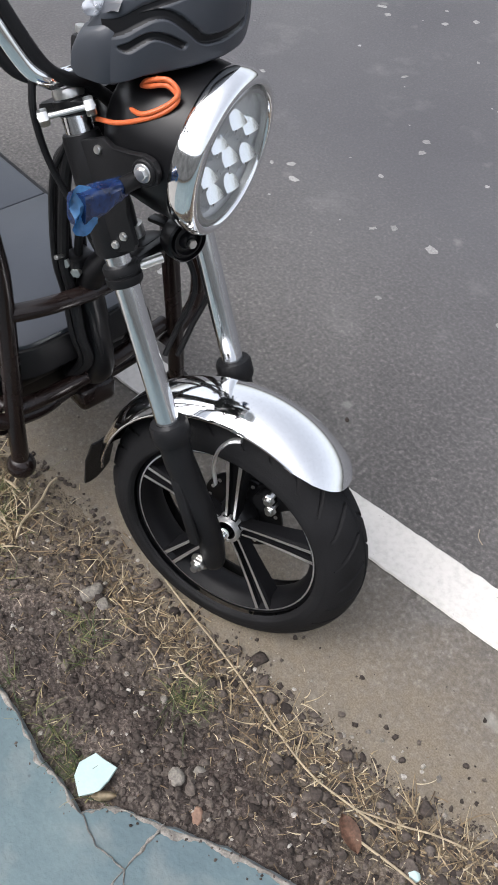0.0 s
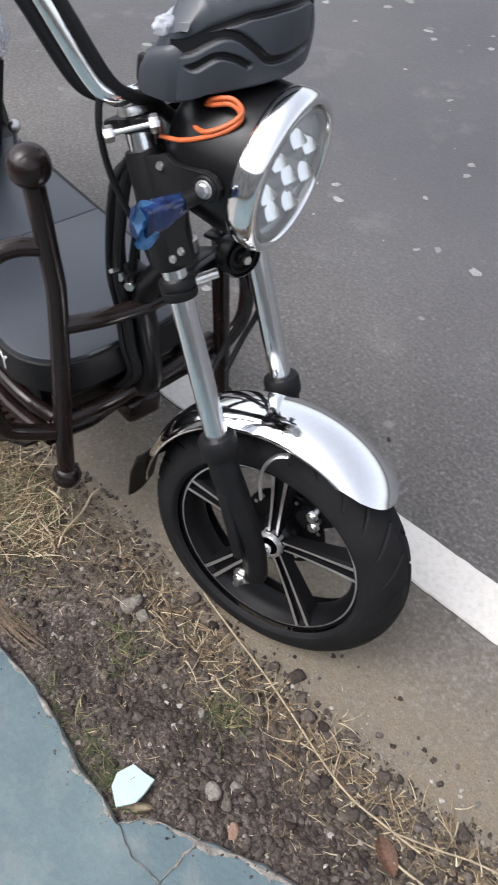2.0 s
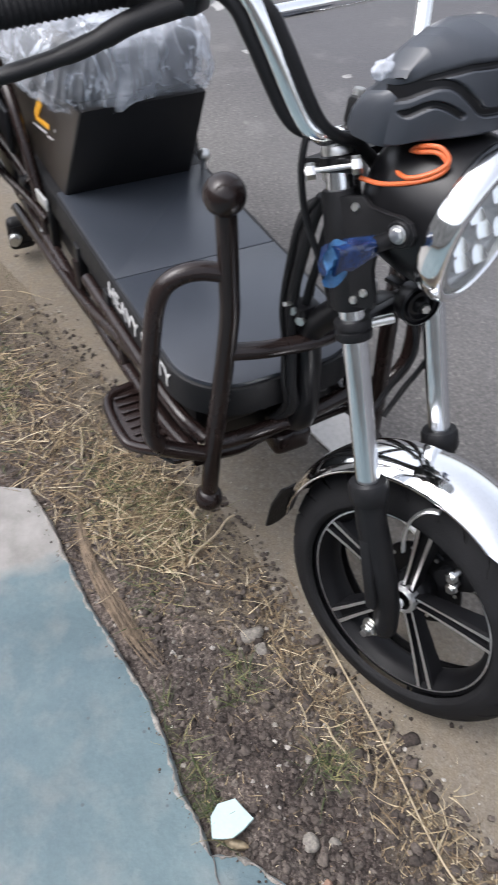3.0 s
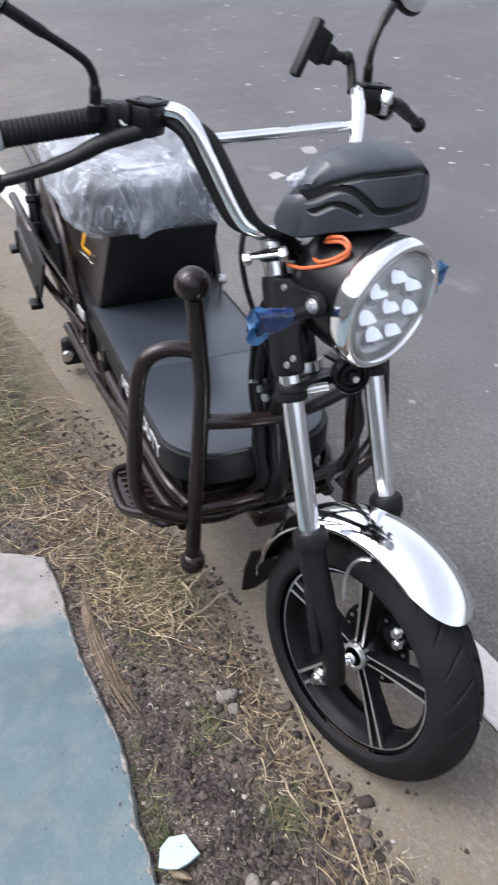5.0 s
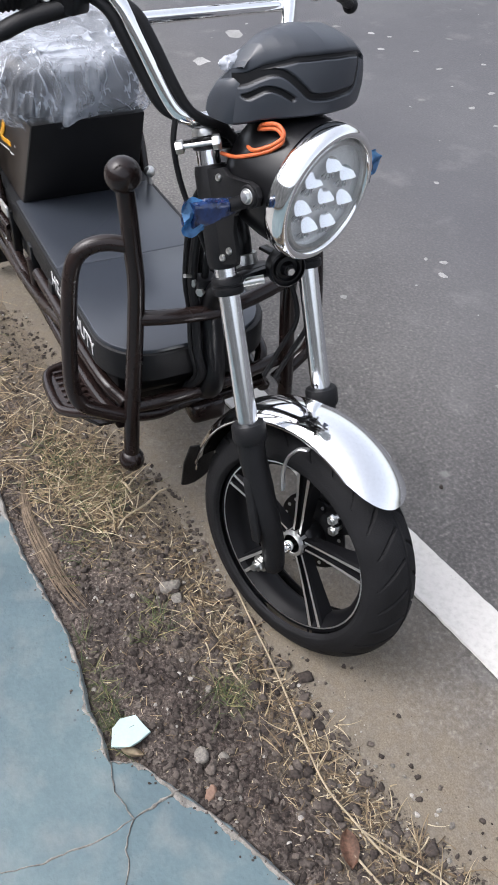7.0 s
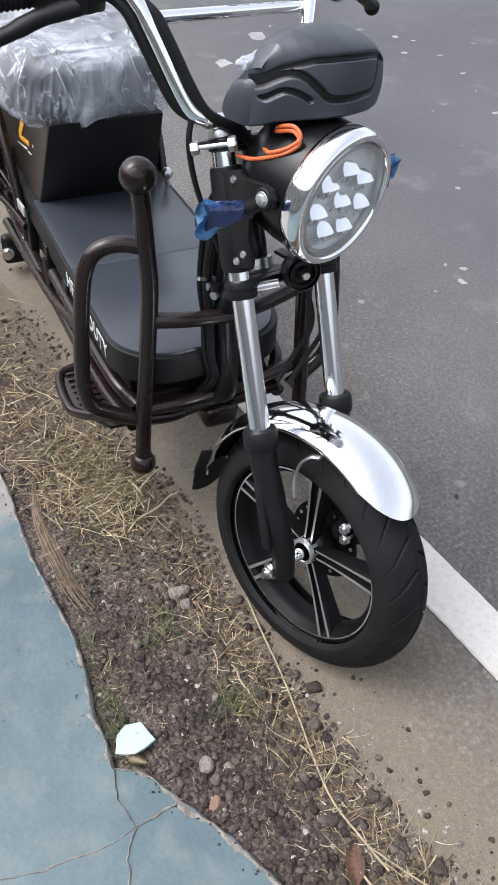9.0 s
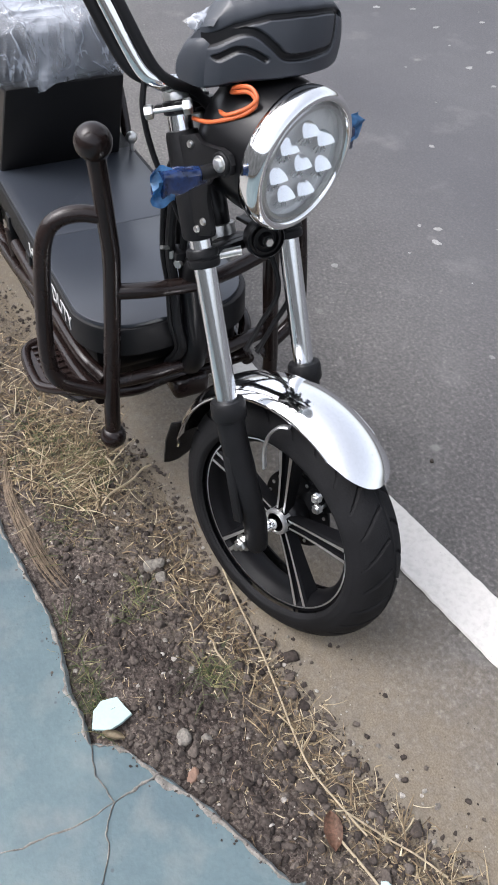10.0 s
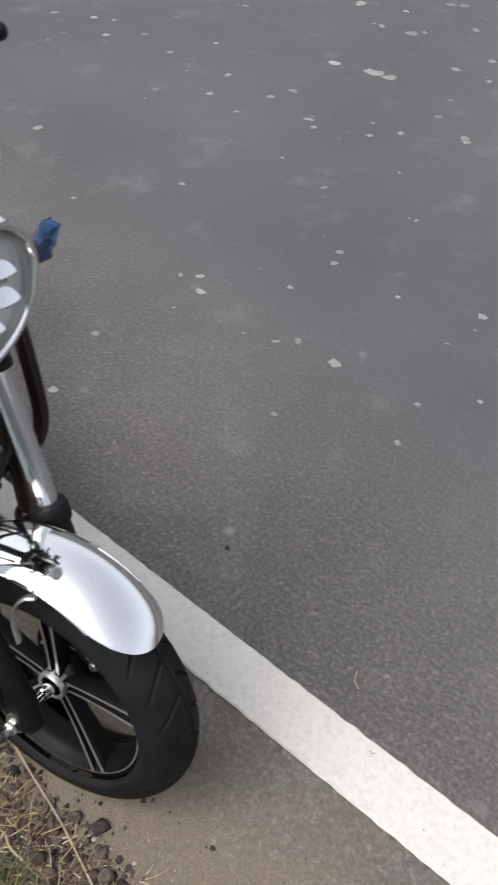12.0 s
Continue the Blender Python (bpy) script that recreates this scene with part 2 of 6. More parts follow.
def line_paint_material():
    m = bpy.data.materials.new("road_paint")
    m.use_nodes = True
    nt = m.node_tree
    b = nt.nodes["Principled BSDF"]
    geo = nt.nodes.new("ShaderNodeNewGeometry")
    pos = geo.outputs["Position"]
    fine = noise_of(nt, pos, 90, 6)
    col = ramp(nt, fine, [(0.2, (0.3700, 0.3560, 0.3320)), (0.5, (0.4550, 0.4400, 0.4150)), (0.8, (0.4950, 0.4800, 0.4550))])
    chips = ramp(nt, noise_of(nt, pos, 42, 7, 0.7), [(0.66, (0, 0, 0)), (0.70, (1, 1, 1))])
    col = blend(nt, chips, col, (0.22, 0.21, 0.20))
    nt.links.new(col, b.inputs["Base Color"])
    b.inputs["Roughness"].default_value = 0.65
    relief(nt, b, fine, 0.4, 0.002)
    return m


def clear_film_material():
    """Thin crumpled polythene: mostly clear, milky in the folds; whiter streaks paint in highlights."""
    m = bpy.data.materials.new("clear_plastic_film")
    m.use_nodes = True
    nt = m.node_tree
    b = nt.nodes["Principled BSDF"]
    tc = nt.nodes.new("ShaderNodeTexCoord")
    pos = tc.outputs["Object"]
    bend = node(nt, "ShaderNodeTexNoise", Scale=5.0, Detail=2.0)
    nt.links.new(pos, bend.inputs["Vector"])
    push = nt.nodes.new("ShaderNodeVectorMath")
    push.operation = "MULTIPLY_ADD"
    push.inputs[1].default_value = (0.16, 0.16, 0.16)
    nt.links.new(bend.outputs["Color"], push.inputs[0])
    nt.links.new(pos, push.inputs[2])
    stretch = nt.nodes.new("ShaderNodeVectorMath")
    stretch.operation = "MULTIPLY"
    stretch.inputs[1].default_value = (1.1, 1.5, 0.30)
    nt.links.new(push.outputs[0], stretch.inputs[0])
    lines = None
    for scale, width in ((6.0, 0.030), (13.0, 0.045), (27.0, 0.06)):
        ridge = maths(nt, "ABSOLUTE", maths(nt, "SUBTRACT", noise_of(nt, stretch.outputs[0], scale, 1.5, 0.4), 0.5))
        thin = ramp(nt, ridge, [(0.0, (1, 1, 1)), (width * 0.35, (0.6, 0.6, 0.6)), (width, (0.15, 0.15, 0.15)), (width * 2.5, (0, 0, 0))])
        thin = maths(nt, "MULTIPLY", thin, ramp(nt, noise_of(nt, push.outputs[0], 9 + scale * 0.5, 3), [(0.40, (0.05, 0.05, 0.05)), (0.62, (1, 1, 1))]))
        lines = thin if lines is None else maths(nt, "MAXIMUM", lines, thin)
    cloud = ramp(nt, noise_of(nt, stretch.outputs[0], 6, 5, 0.6), [(0.30, (0.06, 0.06, 0.06)), (0.50, (0.21, 0.21, 0.21)), (0.68, (0.50, 0.50, 0.50))])
    milky = maths(nt, "MAXIMUM", cloud, maths(nt, "MULTIPLY", lines, 0.72))
    b.inputs["Base Color"].default_value = (0.62, 0.66, 0.73, 1)
    b.inputs["Roughness"].default_value = 0.14
    relief(nt, b, lines, 0.6, 0.004)
    clear = nt.nodes.new("ShaderNodeBsdfTransparent")
    mix = nt.nodes.new("ShaderNodeMixShader")
    nt.links.new(milky, mix.inputs[0])
    nt.links.new(clear.outputs[0], mix.inputs[1])
    nt.links.new(b.outputs[0], mix.inputs[2])
    nt.links.new(mix.outputs[0], nt.nodes["Material Output"].inputs["Surface"])
    return m


def glass_material():
    """Thin clear glass: sees through, with a sharp reflection that grows at a glance."""
    m = bpy.data.materials.new("lens_glass")
    m.use_nodes = True
    nt = m.node_tree
    nt.nodes.remove(nt.nodes["Principled BSDF"])
    clear = nt.nodes.new("ShaderNodeBsdfTransparent")
    clear.inputs[0].default_value = (0.96, 0.97, 0.97, 1)
    gloss = nt.nodes.new("ShaderNodeBsdfGlossy")
    gloss.inputs["Roughness"].default_value = 0.03
    fr = nt.nodes.new("ShaderNodeLayerWeight")
    fr.inputs["Blend"].default_value = 0.12
    mix = nt.nodes.new("ShaderNodeMixShader")
    nt.links.new(maths(nt, "MULTIPLY", fr.outputs["Facing"], 0.6), mix.inputs[0])
    nt.links.new(clear.outputs[0], mix.inputs[1])
    nt.links.new(gloss.outputs[0], mix.inputs[2])
    nt.links.new(mix.outputs[0], nt.nodes["Material Output"].inputs["Surface"])
    return m


def scattered_material(name, stops, rough=0.8, fine=180.0):
    """Many small pieces of one stuff, each of its own shade."""
    m = bpy.data.materials.new(name)
    m.use_nodes = True
    nt = m.node_tree
    b = nt.nodes["Principled BSDF"]
    geo = nt.nodes.new("ShaderNodeNewGeometry")
    col = ramp(nt, geo.outputs["Random Per Island"], stops)
    grain = noise_of(nt, geo.outputs["Position"], fine, 5)
    col = blend(nt, 0.85, col, ramp(nt, grain, [(0.3, (0.55, 0.55, 0.55)), (0.7, (1.4, 1.38, 1.34))]), "MULTIPLY")
    nt.links.new(col, b.inputs["Base Color"])
    b.inputs["Roughness"].default_value = rough
    b.inputs["Specular IOR Level"].default_value = 0.25
    relief(nt, b, grain, 0.8, 0.003)
    return m


ASPHALT, DIRT, SLAB, PAINT = asphalt_material(), dirt_material(), painted_concrete_material(), line_paint_material()
CHROME = mat("chrome", (0.90, 0.90, 0.90), 0.08, 1.0, vary=0.03, rough_vary=0.04)
CRACKFILL = mat("sandy_concrete", (0.160, 0.147, 0.131), 0.9, vary=0.45, scale=60, bump=0.8, bump_scale=300)
WALL = mat("weathered_render", (0.30, 0.29, 0.27), 0.85, vary=0.35, scale=1.5, bump=0.3, bump_scale=40)
TUBE = mat("fork_chrome", (0.82, 0.83, 0.84), 0.16, 1.0, vary=0.04, rough_vary=0.04)
ZINC = mat("zinc_plated_steel", (0.62, 0.62, 0.60), 0.32, 1.0, vary=0.15, bump=0.2)
RUBBER = mat("tyre_rubber", (0.0080, 0.0080, 0.0088), 0.72, spec=0.18, vary=0.3, scale=25, bump=0.3, bump_scale=400)
BLACK = mat("black_paint", (0.0048, 0.0048, 0.0056), 0.32, spec=0.26, vary=0.2, scale=18)
RIMBLACK = mat("black_wheel_paint", (0.0048, 0.0048, 0.0056), 0.5, spec=0.12, vary=0.2, scale=18)
MATTE = mat("black_moulded_plastic", (0.0064, 0.0064, 0.0072), 0.48, spec=0.24, vary=0.2, scale=30, bump=0.25, bump_scale=600)
BROWN = mat("brown_enamel", (0.0120, 0.0074, 0.0066), 0.26, vary=0.25, scale=14, coat=0.10, spec=0.30)
GREYMAT = mat("grey_rubber_mat", (0.0250, 0.0290, 0.0370), 0.30, vary=0.08, scale=7, bump=0.12, bump_scale=500, rough_vary=0.02)
PODGREY = mat("grey_plastic", (0.0300, 0.0340, 0.0420), 0.40, vary=0.10, scale=9, bump=0.1, bump_scale=700)
MACHINED = mat("machined_aluminium", (0.80, 0.80, 0.80), 0.42, 1.0, vary=0.08)
SILVER = mat("silver_reflector", (0.85, 0.86, 0.87), 0.16, 1.0, vary=0.05)
BEZEL = mat("grey_reflector_plate", (0.78, 0.78, 0.78), 0.3, 0.0, vary=0.08)
WHITEMIRROR = mat("bright_reflector", (0.96, 0.96, 0.97), 0.14, 1.0, vary=0.01, rough_vary=0.03)
ORANGE = mat("orange_cable", (0.4960, 0.1040, 0.0280), 0.42, vary=0.12)
BLUE = mat("blue_film", (0.0070, 0.0210, 0.0750), 0.22, vary=0.55, scale=60, bump=0.9, bump_scale=90, coat=0.4)
PALEBLUE = mat("pale_blue_film", (0.0420, 0.1500, 0.3200), 0.2, vary=0.4, scale=60, bump=0.6, bump_scale=90, coat=0.5)
WHITE = mat("white_lettering", (0.4300, 0.4300, 0.4300), 0.5, vary=0.1)
YELLOW = mat("yellow_sticker", (0.5760, 0.2880, 0.0240), 0.45, vary=0.1)
DARKBROWN = mat("dark_brown_panel", (0.0270, 0.0212, 0.0168), 0.42, vary=0.2, scale=10)
CUSHION = mat("black_vinyl", (0.0240, 0.0240, 0.0256), 0.5, vary=0.2)
FILM, GLASS = clear_film_material(), glass_material()
CLOD = scattered_material("earth_clod", [(0.0, (0.0200, 0.0156, 0.0138)), (0.4, (0.0480, 0.0392, 0.0345)), (0.9, (0.0820, 0.0685, 0.0600)), (1.0, (0.1100, 0.0940, 0.0820))], 0.95)
STONE = scattered_material("pale_stone", [(0.0, (0.1160, 0.1056, 0.0952)), (0.6, (0.1968, 0.1840, 0.1632)), (1.0, (0.2992, 0.2856, 0.2656))], 0.85)
TILE = mat("pale_tile", (0.3000, 0.3900, 0.3820), 0.6, vary=0.06, scale=20)
STRAW = scattered_material("dry_straw", [(0.0, (0.0520, 0.0360, 0.0220)), (0.4, (0.1350, 0.0980, 0.0590)), (0.75, (0.2450, 0.1960, 0.1220)), (1.0, (0.3600, 0.3160, 0.2280))], 0.7, 60.0)
PALESTRAW = mat("pale_straw", (0.27, 0.22, 0.145), 0.6, vary=0.25, scale=40)
ROOT = mat("dry_root", (0.105, 0.076, 0.050), 0.8, vary=0.4, scale=60, bump=0.5)
GRASS = scattered_material("green_grass", [(0.0, (0.0260, 0.0360, 0.0140)), (0.5, (0.0460, 0.0610, 0.0240)), (0.8, (0.1024, 0.1056, 0.0440)), (1.0, (0.1840, 0.1528, 0.0784))], 0.6, 60.0)
SPECK = mat("pale_speck", (0.1950, 0.1930, 0.1880), 0.8, vary=0.45, scale=3.0, bump=0.4)
LEAF = mat("dead_leaf", (0.150, 0.080, 0.052), 0.7, vary=0.35, scale=50, bump=0.5)
TERRACOTTA = mat("brick_chip", (0.1760, 0.1080, 0.0760), 0.85, vary=0.2, scale=50, bump=0.5)


# ---- mesh helpers ----
def mesh_object(name, bm, mats, smooth=True, angle=35):
    me = bpy.data.meshes.new(name)
    bm.normal_update()
    if smooth:
        lim = radians(angle)
        for f in bm.faces:
            f.smooth = True
        for e in bm.edges:
            if len(e.link_faces) == 2 and e.calc_face_angle(0) > lim:
                e.smooth = False
    bm.to_mesh(me)
    bm.free()
    for m in mats if isinstance(mats, (list, tuple)) else [mats]:
        me.materials.append(m)
    return new(name, me)


def part(name, bm, material, parent, label="", m=None, smooth=True, angle=35):
    ob = mesh_object(name, bm, material, smooth, angle)
    ob.parent = parent
    if m is not None:
        ob.matrix_local = m
    return tagged(ob, label)


def thing(name, bm, material, label, category, group="", kind="", smooth=True, angle=35):
    return tagged(mesh_object(name, bm, material, smooth, angle), label, category, group, kind)


def spline(points, steps=8):
    """Catmull-Rom through the points."""
    p = [Vector(q) for q in points]
    p = [2 * p[0] - p[1]] + p + [2 * p[-1] - p[-2]]
    out = []
    for i in range(1, len(p) - 2):
        for s in range(steps):
            t = s / steps
            a, b, c, d = p[i - 1], p[i], p[i + 1], p[i + 2]
            out.append(0.5 * ((2 * b) + (c - a) * t + (2 * a - 5 * b + 4 * c - d) * t * t + (3 * b - a - 3 * c + d) * t ** 3))
    return out + [p[-2]]


def tube(bm, points, radius, segs=14, caps=True, flat=1.0, mi=0):
    """Sweeps a circle along a polyline; radius may be a list. flat squeezes the section."""
    pts = [Vector(q) for q in points]
    rad = radius if isinstance(radius, (list, tuple)) else [radius] * len(pts)
    rings, side = [], None
    for i, q in enumerate(pts):
        d = (pts[min(i + 1, len(pts) - 1)] - pts[max(i - 1, 0)]).normalized()
        if side is None:
            side = d.cross(Vector((0, 0, 1)))
            if side.length < 0.05:
                side = d.cross(Vector((0, 1, 0)))
        side = (side - d * side.dot(d)).normalized()
        up = side.cross(d)
        rings.append([bm.verts.new(q + rad[i] * (math.cos(a) * side + flat * math.sin(a) * up)) for a in (2 * math.pi * k / segs for k in range(segs))])
    for r0, r1 in zip(rings, rings[1:]):
        for k in range(segs):
            bm.faces.new((r0[k], r0[(k + 1) % segs], r1[(k + 1) % segs], r1[k])).material_index = mi
    if caps:
        bm.faces.new(list(reversed(rings[0]))).material_index = mi
        bm.faces.new(rings[-1]).material_index = mi
    return bm


def lathe(bm, profile, origin=(0, 0, 0), axis=(0, 1, 0), segs=48, closed=False, mi=0):
    """Turns a profile of (radius, along) about the axis through origin."""
    ax = Vector(axis).normalized()
    u = ax.cross(Vector((0, 0, 1)))
    u = u.normalized() if u.length > 0.05 else Vector((1, 0, 0))
    v = ax.cross(u)
    o = Vector(origin)
    rings = []
    for r, h in profile:
        if r < 1e-5:
            rings.append([bm.verts.new(o + ax * h)])
        else:
            rings.append([bm.verts.new(o + ax * h + r * (math.cos(a) * u + math.sin(a) * v)) for a in (2 * math.pi * k / segs for k in range(segs))])
    pairs = list(zip(rings, rings[1:])) + ([(rings[-1], rings[0])] if closed else [])
    for a, b in pairs:
        for k in range(segs):
            k1 = (k + 1) % segs
            if len(a) == 1 and len(b) == 1:
                continue
            if len(a) == 1:
                f = bm.faces.new((a[0], b[k1], b[k]))
            elif len(b) == 1:
                f = bm.faces.new((a[k], a[k1], b[0]))
            else:
                f = bm.faces.new((a[k], a[k1], b[k1], b[k]))
            f.material_index = mi
    bmesh.ops.recalc_face_normals(bm, faces=bm.faces[:])
    return bm


def block(bm, center, size, bevel=0.004, m=None, segments=2, mi=0):
    """A bevelled block."""
    r = bmesh.ops.create_cube(bm, size=1.0)
    vs = r["verts"]
    for q in vs:
        q.co = Vector((q.co.x * size[0], q.co.y * size[1], q.co.z * size[2]))
    fs = list({f for q in vs for f in q.link_faces})
    if bevel:
        es = list({e for q in vs for e in q.link_edges})
        res = bmesh.ops.bevel(bm, geom=es, offset=bevel, segments=segments, affect="EDGES", profile=0.5)
        vs = list({q for f in res["faces"] for q in f.verts} | {q for q in vs if q.is_valid})
        fs = list({f for q in vs for f in q.link_faces})
    for f in fs:
        f.material_index = mi
    t = Matrix.Translation(center) @ (m if m is not None else Matrix())
    for q in vs:
        q.co = t @ q.co
    return bm


def ball(bm, center, radius, stretch=(1, 1, 1), u=20, v=14, mi=0):
    r = bmesh.ops.create_uvsphere(bm, u_segments=u, v_segments=v, radius=radius)
    for q in r["verts"]:
        q.co = Vector(center) + Vector((q.co.x * stretch[0], q.co.y * stretch[1], q.co.z * stretch[2]))
    for f in {f for q in r["verts"] for f in q.link_faces}:
        f.material_index = mi
    return bm


def prism(bm, outline, z0, z1, bevel=0.0, mi=0):
    """Extrudes a closed (x, y) outline from z0 to z1, with an optional rounded top rim."""
    n = len(outline)
    low = [bm.verts.new((x, y, z0)) for x, y in outline]
    top = [bm.verts.new((x, y, z1)) for x, y in outline]
    fs = [bm.faces.new((low[i], low[(i + 1) % n], top[(i + 1) % n], top[i])) for i in range(n)]
    cap = bm.faces.new(top)
    fs += [cap, bm.faces.new(list(reversed(low)))]
    bmesh.ops.recalc_face_normals(bm, faces=fs)
    if bevel:
        bmesh.ops.bevel(bm, geom=list(cap.edges), offset=bevel, segments=2, affect="EDGES", profile=0.5)
    for f in bm.faces:
        f.material_index = f.material_index if f not in fs else mi
    return bm


def hexnut(bm, center, axis, radius, thick, mi=0):
    lathe(bm, [(0, -thick / 2), (radius * 0.9, -thick / 2), (radius, -thick * 0.35), (radius, thick * 0.35), (radius * 0.9, thick / 2), (0, thick / 2)], center, axis, 6, mi=mi)
    return bm


def BM():
    return bmesh.new()


# ---- setting ----
def curve_y(x, table):
    return float(np.interp(x, [p[0] for p in table], [p[1] for p in table]))


VERGE_EDGE = [(-40, -6.95), (-6, -1.45), (-3, -0.95), (-1.7, -0.68), (-1.0, -0.56), (-0.41, -0.45), (-0.15, -0.455), (0.0, -0.435), (0.12, -0.41), (0.26, -0.39), (0.42, -0.36), (0.56, -0.30), (0.9, -0.24), (3, 0.1), (40, 6.3)]


def road_height(x, y):
    """The road's edge falls away gently beside the verge."""
    t = min(max((-0.02 - (y - 0.17 * max(min(x, 5), -5))) / 0.26, 0), 1)
    return -0.012 * t * t * (3 - 2 * t)


def verge_height(x, y):
    d = curve_y(x, VERGE_EDGE) - y
    base = -0.020 + 0.022 * min(max((d + 0.03) / 0.10, 0), 1) + 0.044 * min(max((d - 0.04) / 0.24, 0), 1)
    n = noise.fractal(Vector((x * 14, y * 14, 0.3)), 1.0, 2.0, 4) * 0.007 + noise.noise(Vector((x * 60, y * 60, 1.7))) * 0.0045 + noise.noise(Vector((x * 130, y * 130, 4.1))) * 0.0025
    return base + n * min(max((d + 0.02) / 0.08, 0), 1)


def build_ground():
    bm = BM()
    rows = []
    for x in (-600, -40, -5, -1, 1, 5, 40, 600):
        rows.append([bm.verts.new((x, c + 0.17 * max(min(x, 5), -5), road_height(0, c))) for c in (-600, -40, -1.5, -0.45, -0.36, -0.28, -0.20, -0.14, -0.08, -0.02, 0.3, 40, 600)])
    for a, b in zip(rows, rows[1:]):
        for k in range(len(a) - 1):
            bm.faces.new((a[k], b[k], b[k + 1], a[k + 1]))
    thing("road", bm, ASPHALT, "worn grey asphalt road with sand along its edge", "road", kind="structure", smooth=False)
    # verge of earth between road and pavement
    xs = np.concatenate([np.arange(-6, -1.2, 0.08), np.arange(-1.2, -0.75, 0.02), np.arange(-0.75, 0.75, 0.008), np.arange(0.75, 3.01, 0.1)])
    ys = np.concatenate([np.arange(-3.2, -1.1, 0.15), np.arange(-1.1, -0.86, 0.02), np.arange(-0.86, -0.22, 0.008), np.arange(-0.22, 0.25, 0.06)])
    bm = BM()
    grid = [[bm.verts.new((x, y, verge_height(x, y))) for y in ys] for x in xs]
    for i in range(len(xs) - 1):
        for j in range(len(ys) - 1):
            q = (grid[i][j], grid[i + 1][j], grid[i + 1][j + 1], grid[i][j + 1])
            if max(v.co.z for v in q) > -0.018 and q[0].co.y > curve_y(q[0].co.x, SLAB_EDGE) - 0.3 and -5.6 < q[0].co.x < 2.6:
                bm.faces.new(q)
    bmesh.ops.delete(bm, geom=[v for v in bm.verts if not v.link_faces], context="VERTS")
    # the strip runs on in both directions
    for run in (np.arange(-40, -5.5, 0.5), np.arange(2.5, 40.1, 0.5)):
        strip = []
        for x in run:
            hi, lo = curve_y(x, VERGE_EDGE) + 0.04, curve_y(x, SLAB_EDGE) - 0.15
            strip.append([bm.verts.new((x, lo + (hi - lo) * k / 12, verge_height(x, lo + (hi - lo) * k / 12))) for k in range(13)])
        for a, b in zip(strip, strip[1:]):
            for k in range(12):
                bm.faces.new((a[k], b[k], b[k + 1], a[k + 1]))
    thing("verge", bm, DIRT, "dark crumbly earth verge strewn with sand beside the road", "ground", kind="structure", angle=180)
    # road edge line, with a ragged rim
    bm = BM()
    rng = random.Random(5)
    d, nrm = Vector((1, 0.166, 0)).normalized(), Vector((-0.166, 1, 0)).normalized()
    rows = []
    x = -40.0
    while x < 40.0:
        step = 0.008 if -0.9 < x < 1.0 else (0.05 if abs(x) < 9 else 0.5)
        c = Vector((0, -0.053, 0)) + d * x
        j = (noise.noise(Vector((x * 40, 0, 0))) * 0.0025, noise.noise(Vector((x * 40, 9, 0))) * 0.0025)
        hw = 0.054
        rows.append([bm.verts.new(c + nrm * (-hw + j[0])), bm.verts.new(c + nrm * (-hw + j[0] + 0.003) + Vector((0, 0, 0.0035))), bm.verts.new(c + nrm * (hw + j[1] - 0.003) + Vector((0, 0, 0.0035))), bm.verts.new(c + nrm * (hw + j[1]))])
        x += step
    for a, b in zip(rows, rows[1:]):
        for k in range(3):
            bm.faces.new((a[k], b[k], b[k + 1], a[k + 1]))
    thing("road_line", bm, PAINT, "worn white painted edge line along the asphalt road", "road marking", kind="structure", smooth=False)


# the broken rim of the pavement towards the verge
SLAB_EDGE = [(-40, -7.2), (-6, -1.6), (-1.2, -1.03), (-0.823, -0.955), (-0.696, -0.905), (-0.643, -0.812), (-0.429, -0.792), (-0.223, -0.772), (-0.116, -0.757), (0.147, -0.757), (0.171, -0.717), (0.24, -0.676), (0.334, -0.618), (0.467, -0.558), (0.505, -0.553), (2.2, -0.33), (40, 5.95)]


def jagged(poly, step=0.006, amp=0.005, limit=0.9):
    """Breaks the sides of an outline into short uneven runs."""
    out = []
    n = len(poly)
    for i in range(n):
        a, b = Vector((*poly[i], 0)), Vector((*poly[(i + 1) % n], 0))
        k = max(1, int((b - a).length / (step if abs(a.x) < limit and a.y > -1.3 else 0.25)))
        for s in range(k):
            p = a.lerp(b, s / k)
            w = amp * min(1.0, 4 * min(s, k - s) / k)
            off = Vector((7, 3, 1))
            out.append((p.x + w * (noise.noise(p * 17) + 0.5 * noise.noise(p * 60) + 0.3 * noise.noise(p * 140)), p.y + w * (noise.noise(p * 17 + off) + 0.5 * noise.noise(p * 60 + off) + 0.3 * noise.noise(p * 140 + off))))
    return out


def shrink(poly, by):
    n = len(poly)
    area = sum(poly[i][0] * poly[(i + 1) % n][1] - poly[(i + 1) % n][0] * poly[i][1] for i in range(n))
    sg = 1 if area > 0 else -1
    out = []
    for i in range(n):
        t = Vector((poly[(i + 1) % n][0] - poly[i - 1][0], poly[(i + 1) % n][1] - poly[i - 1][1]))
        t = t.normalized() if t.length > 1e-9 else Vector((1, 0))
        out.append((poly[i][0] - sg * t.y * by, poly[i][1] + sg * t.x * by))
    return out


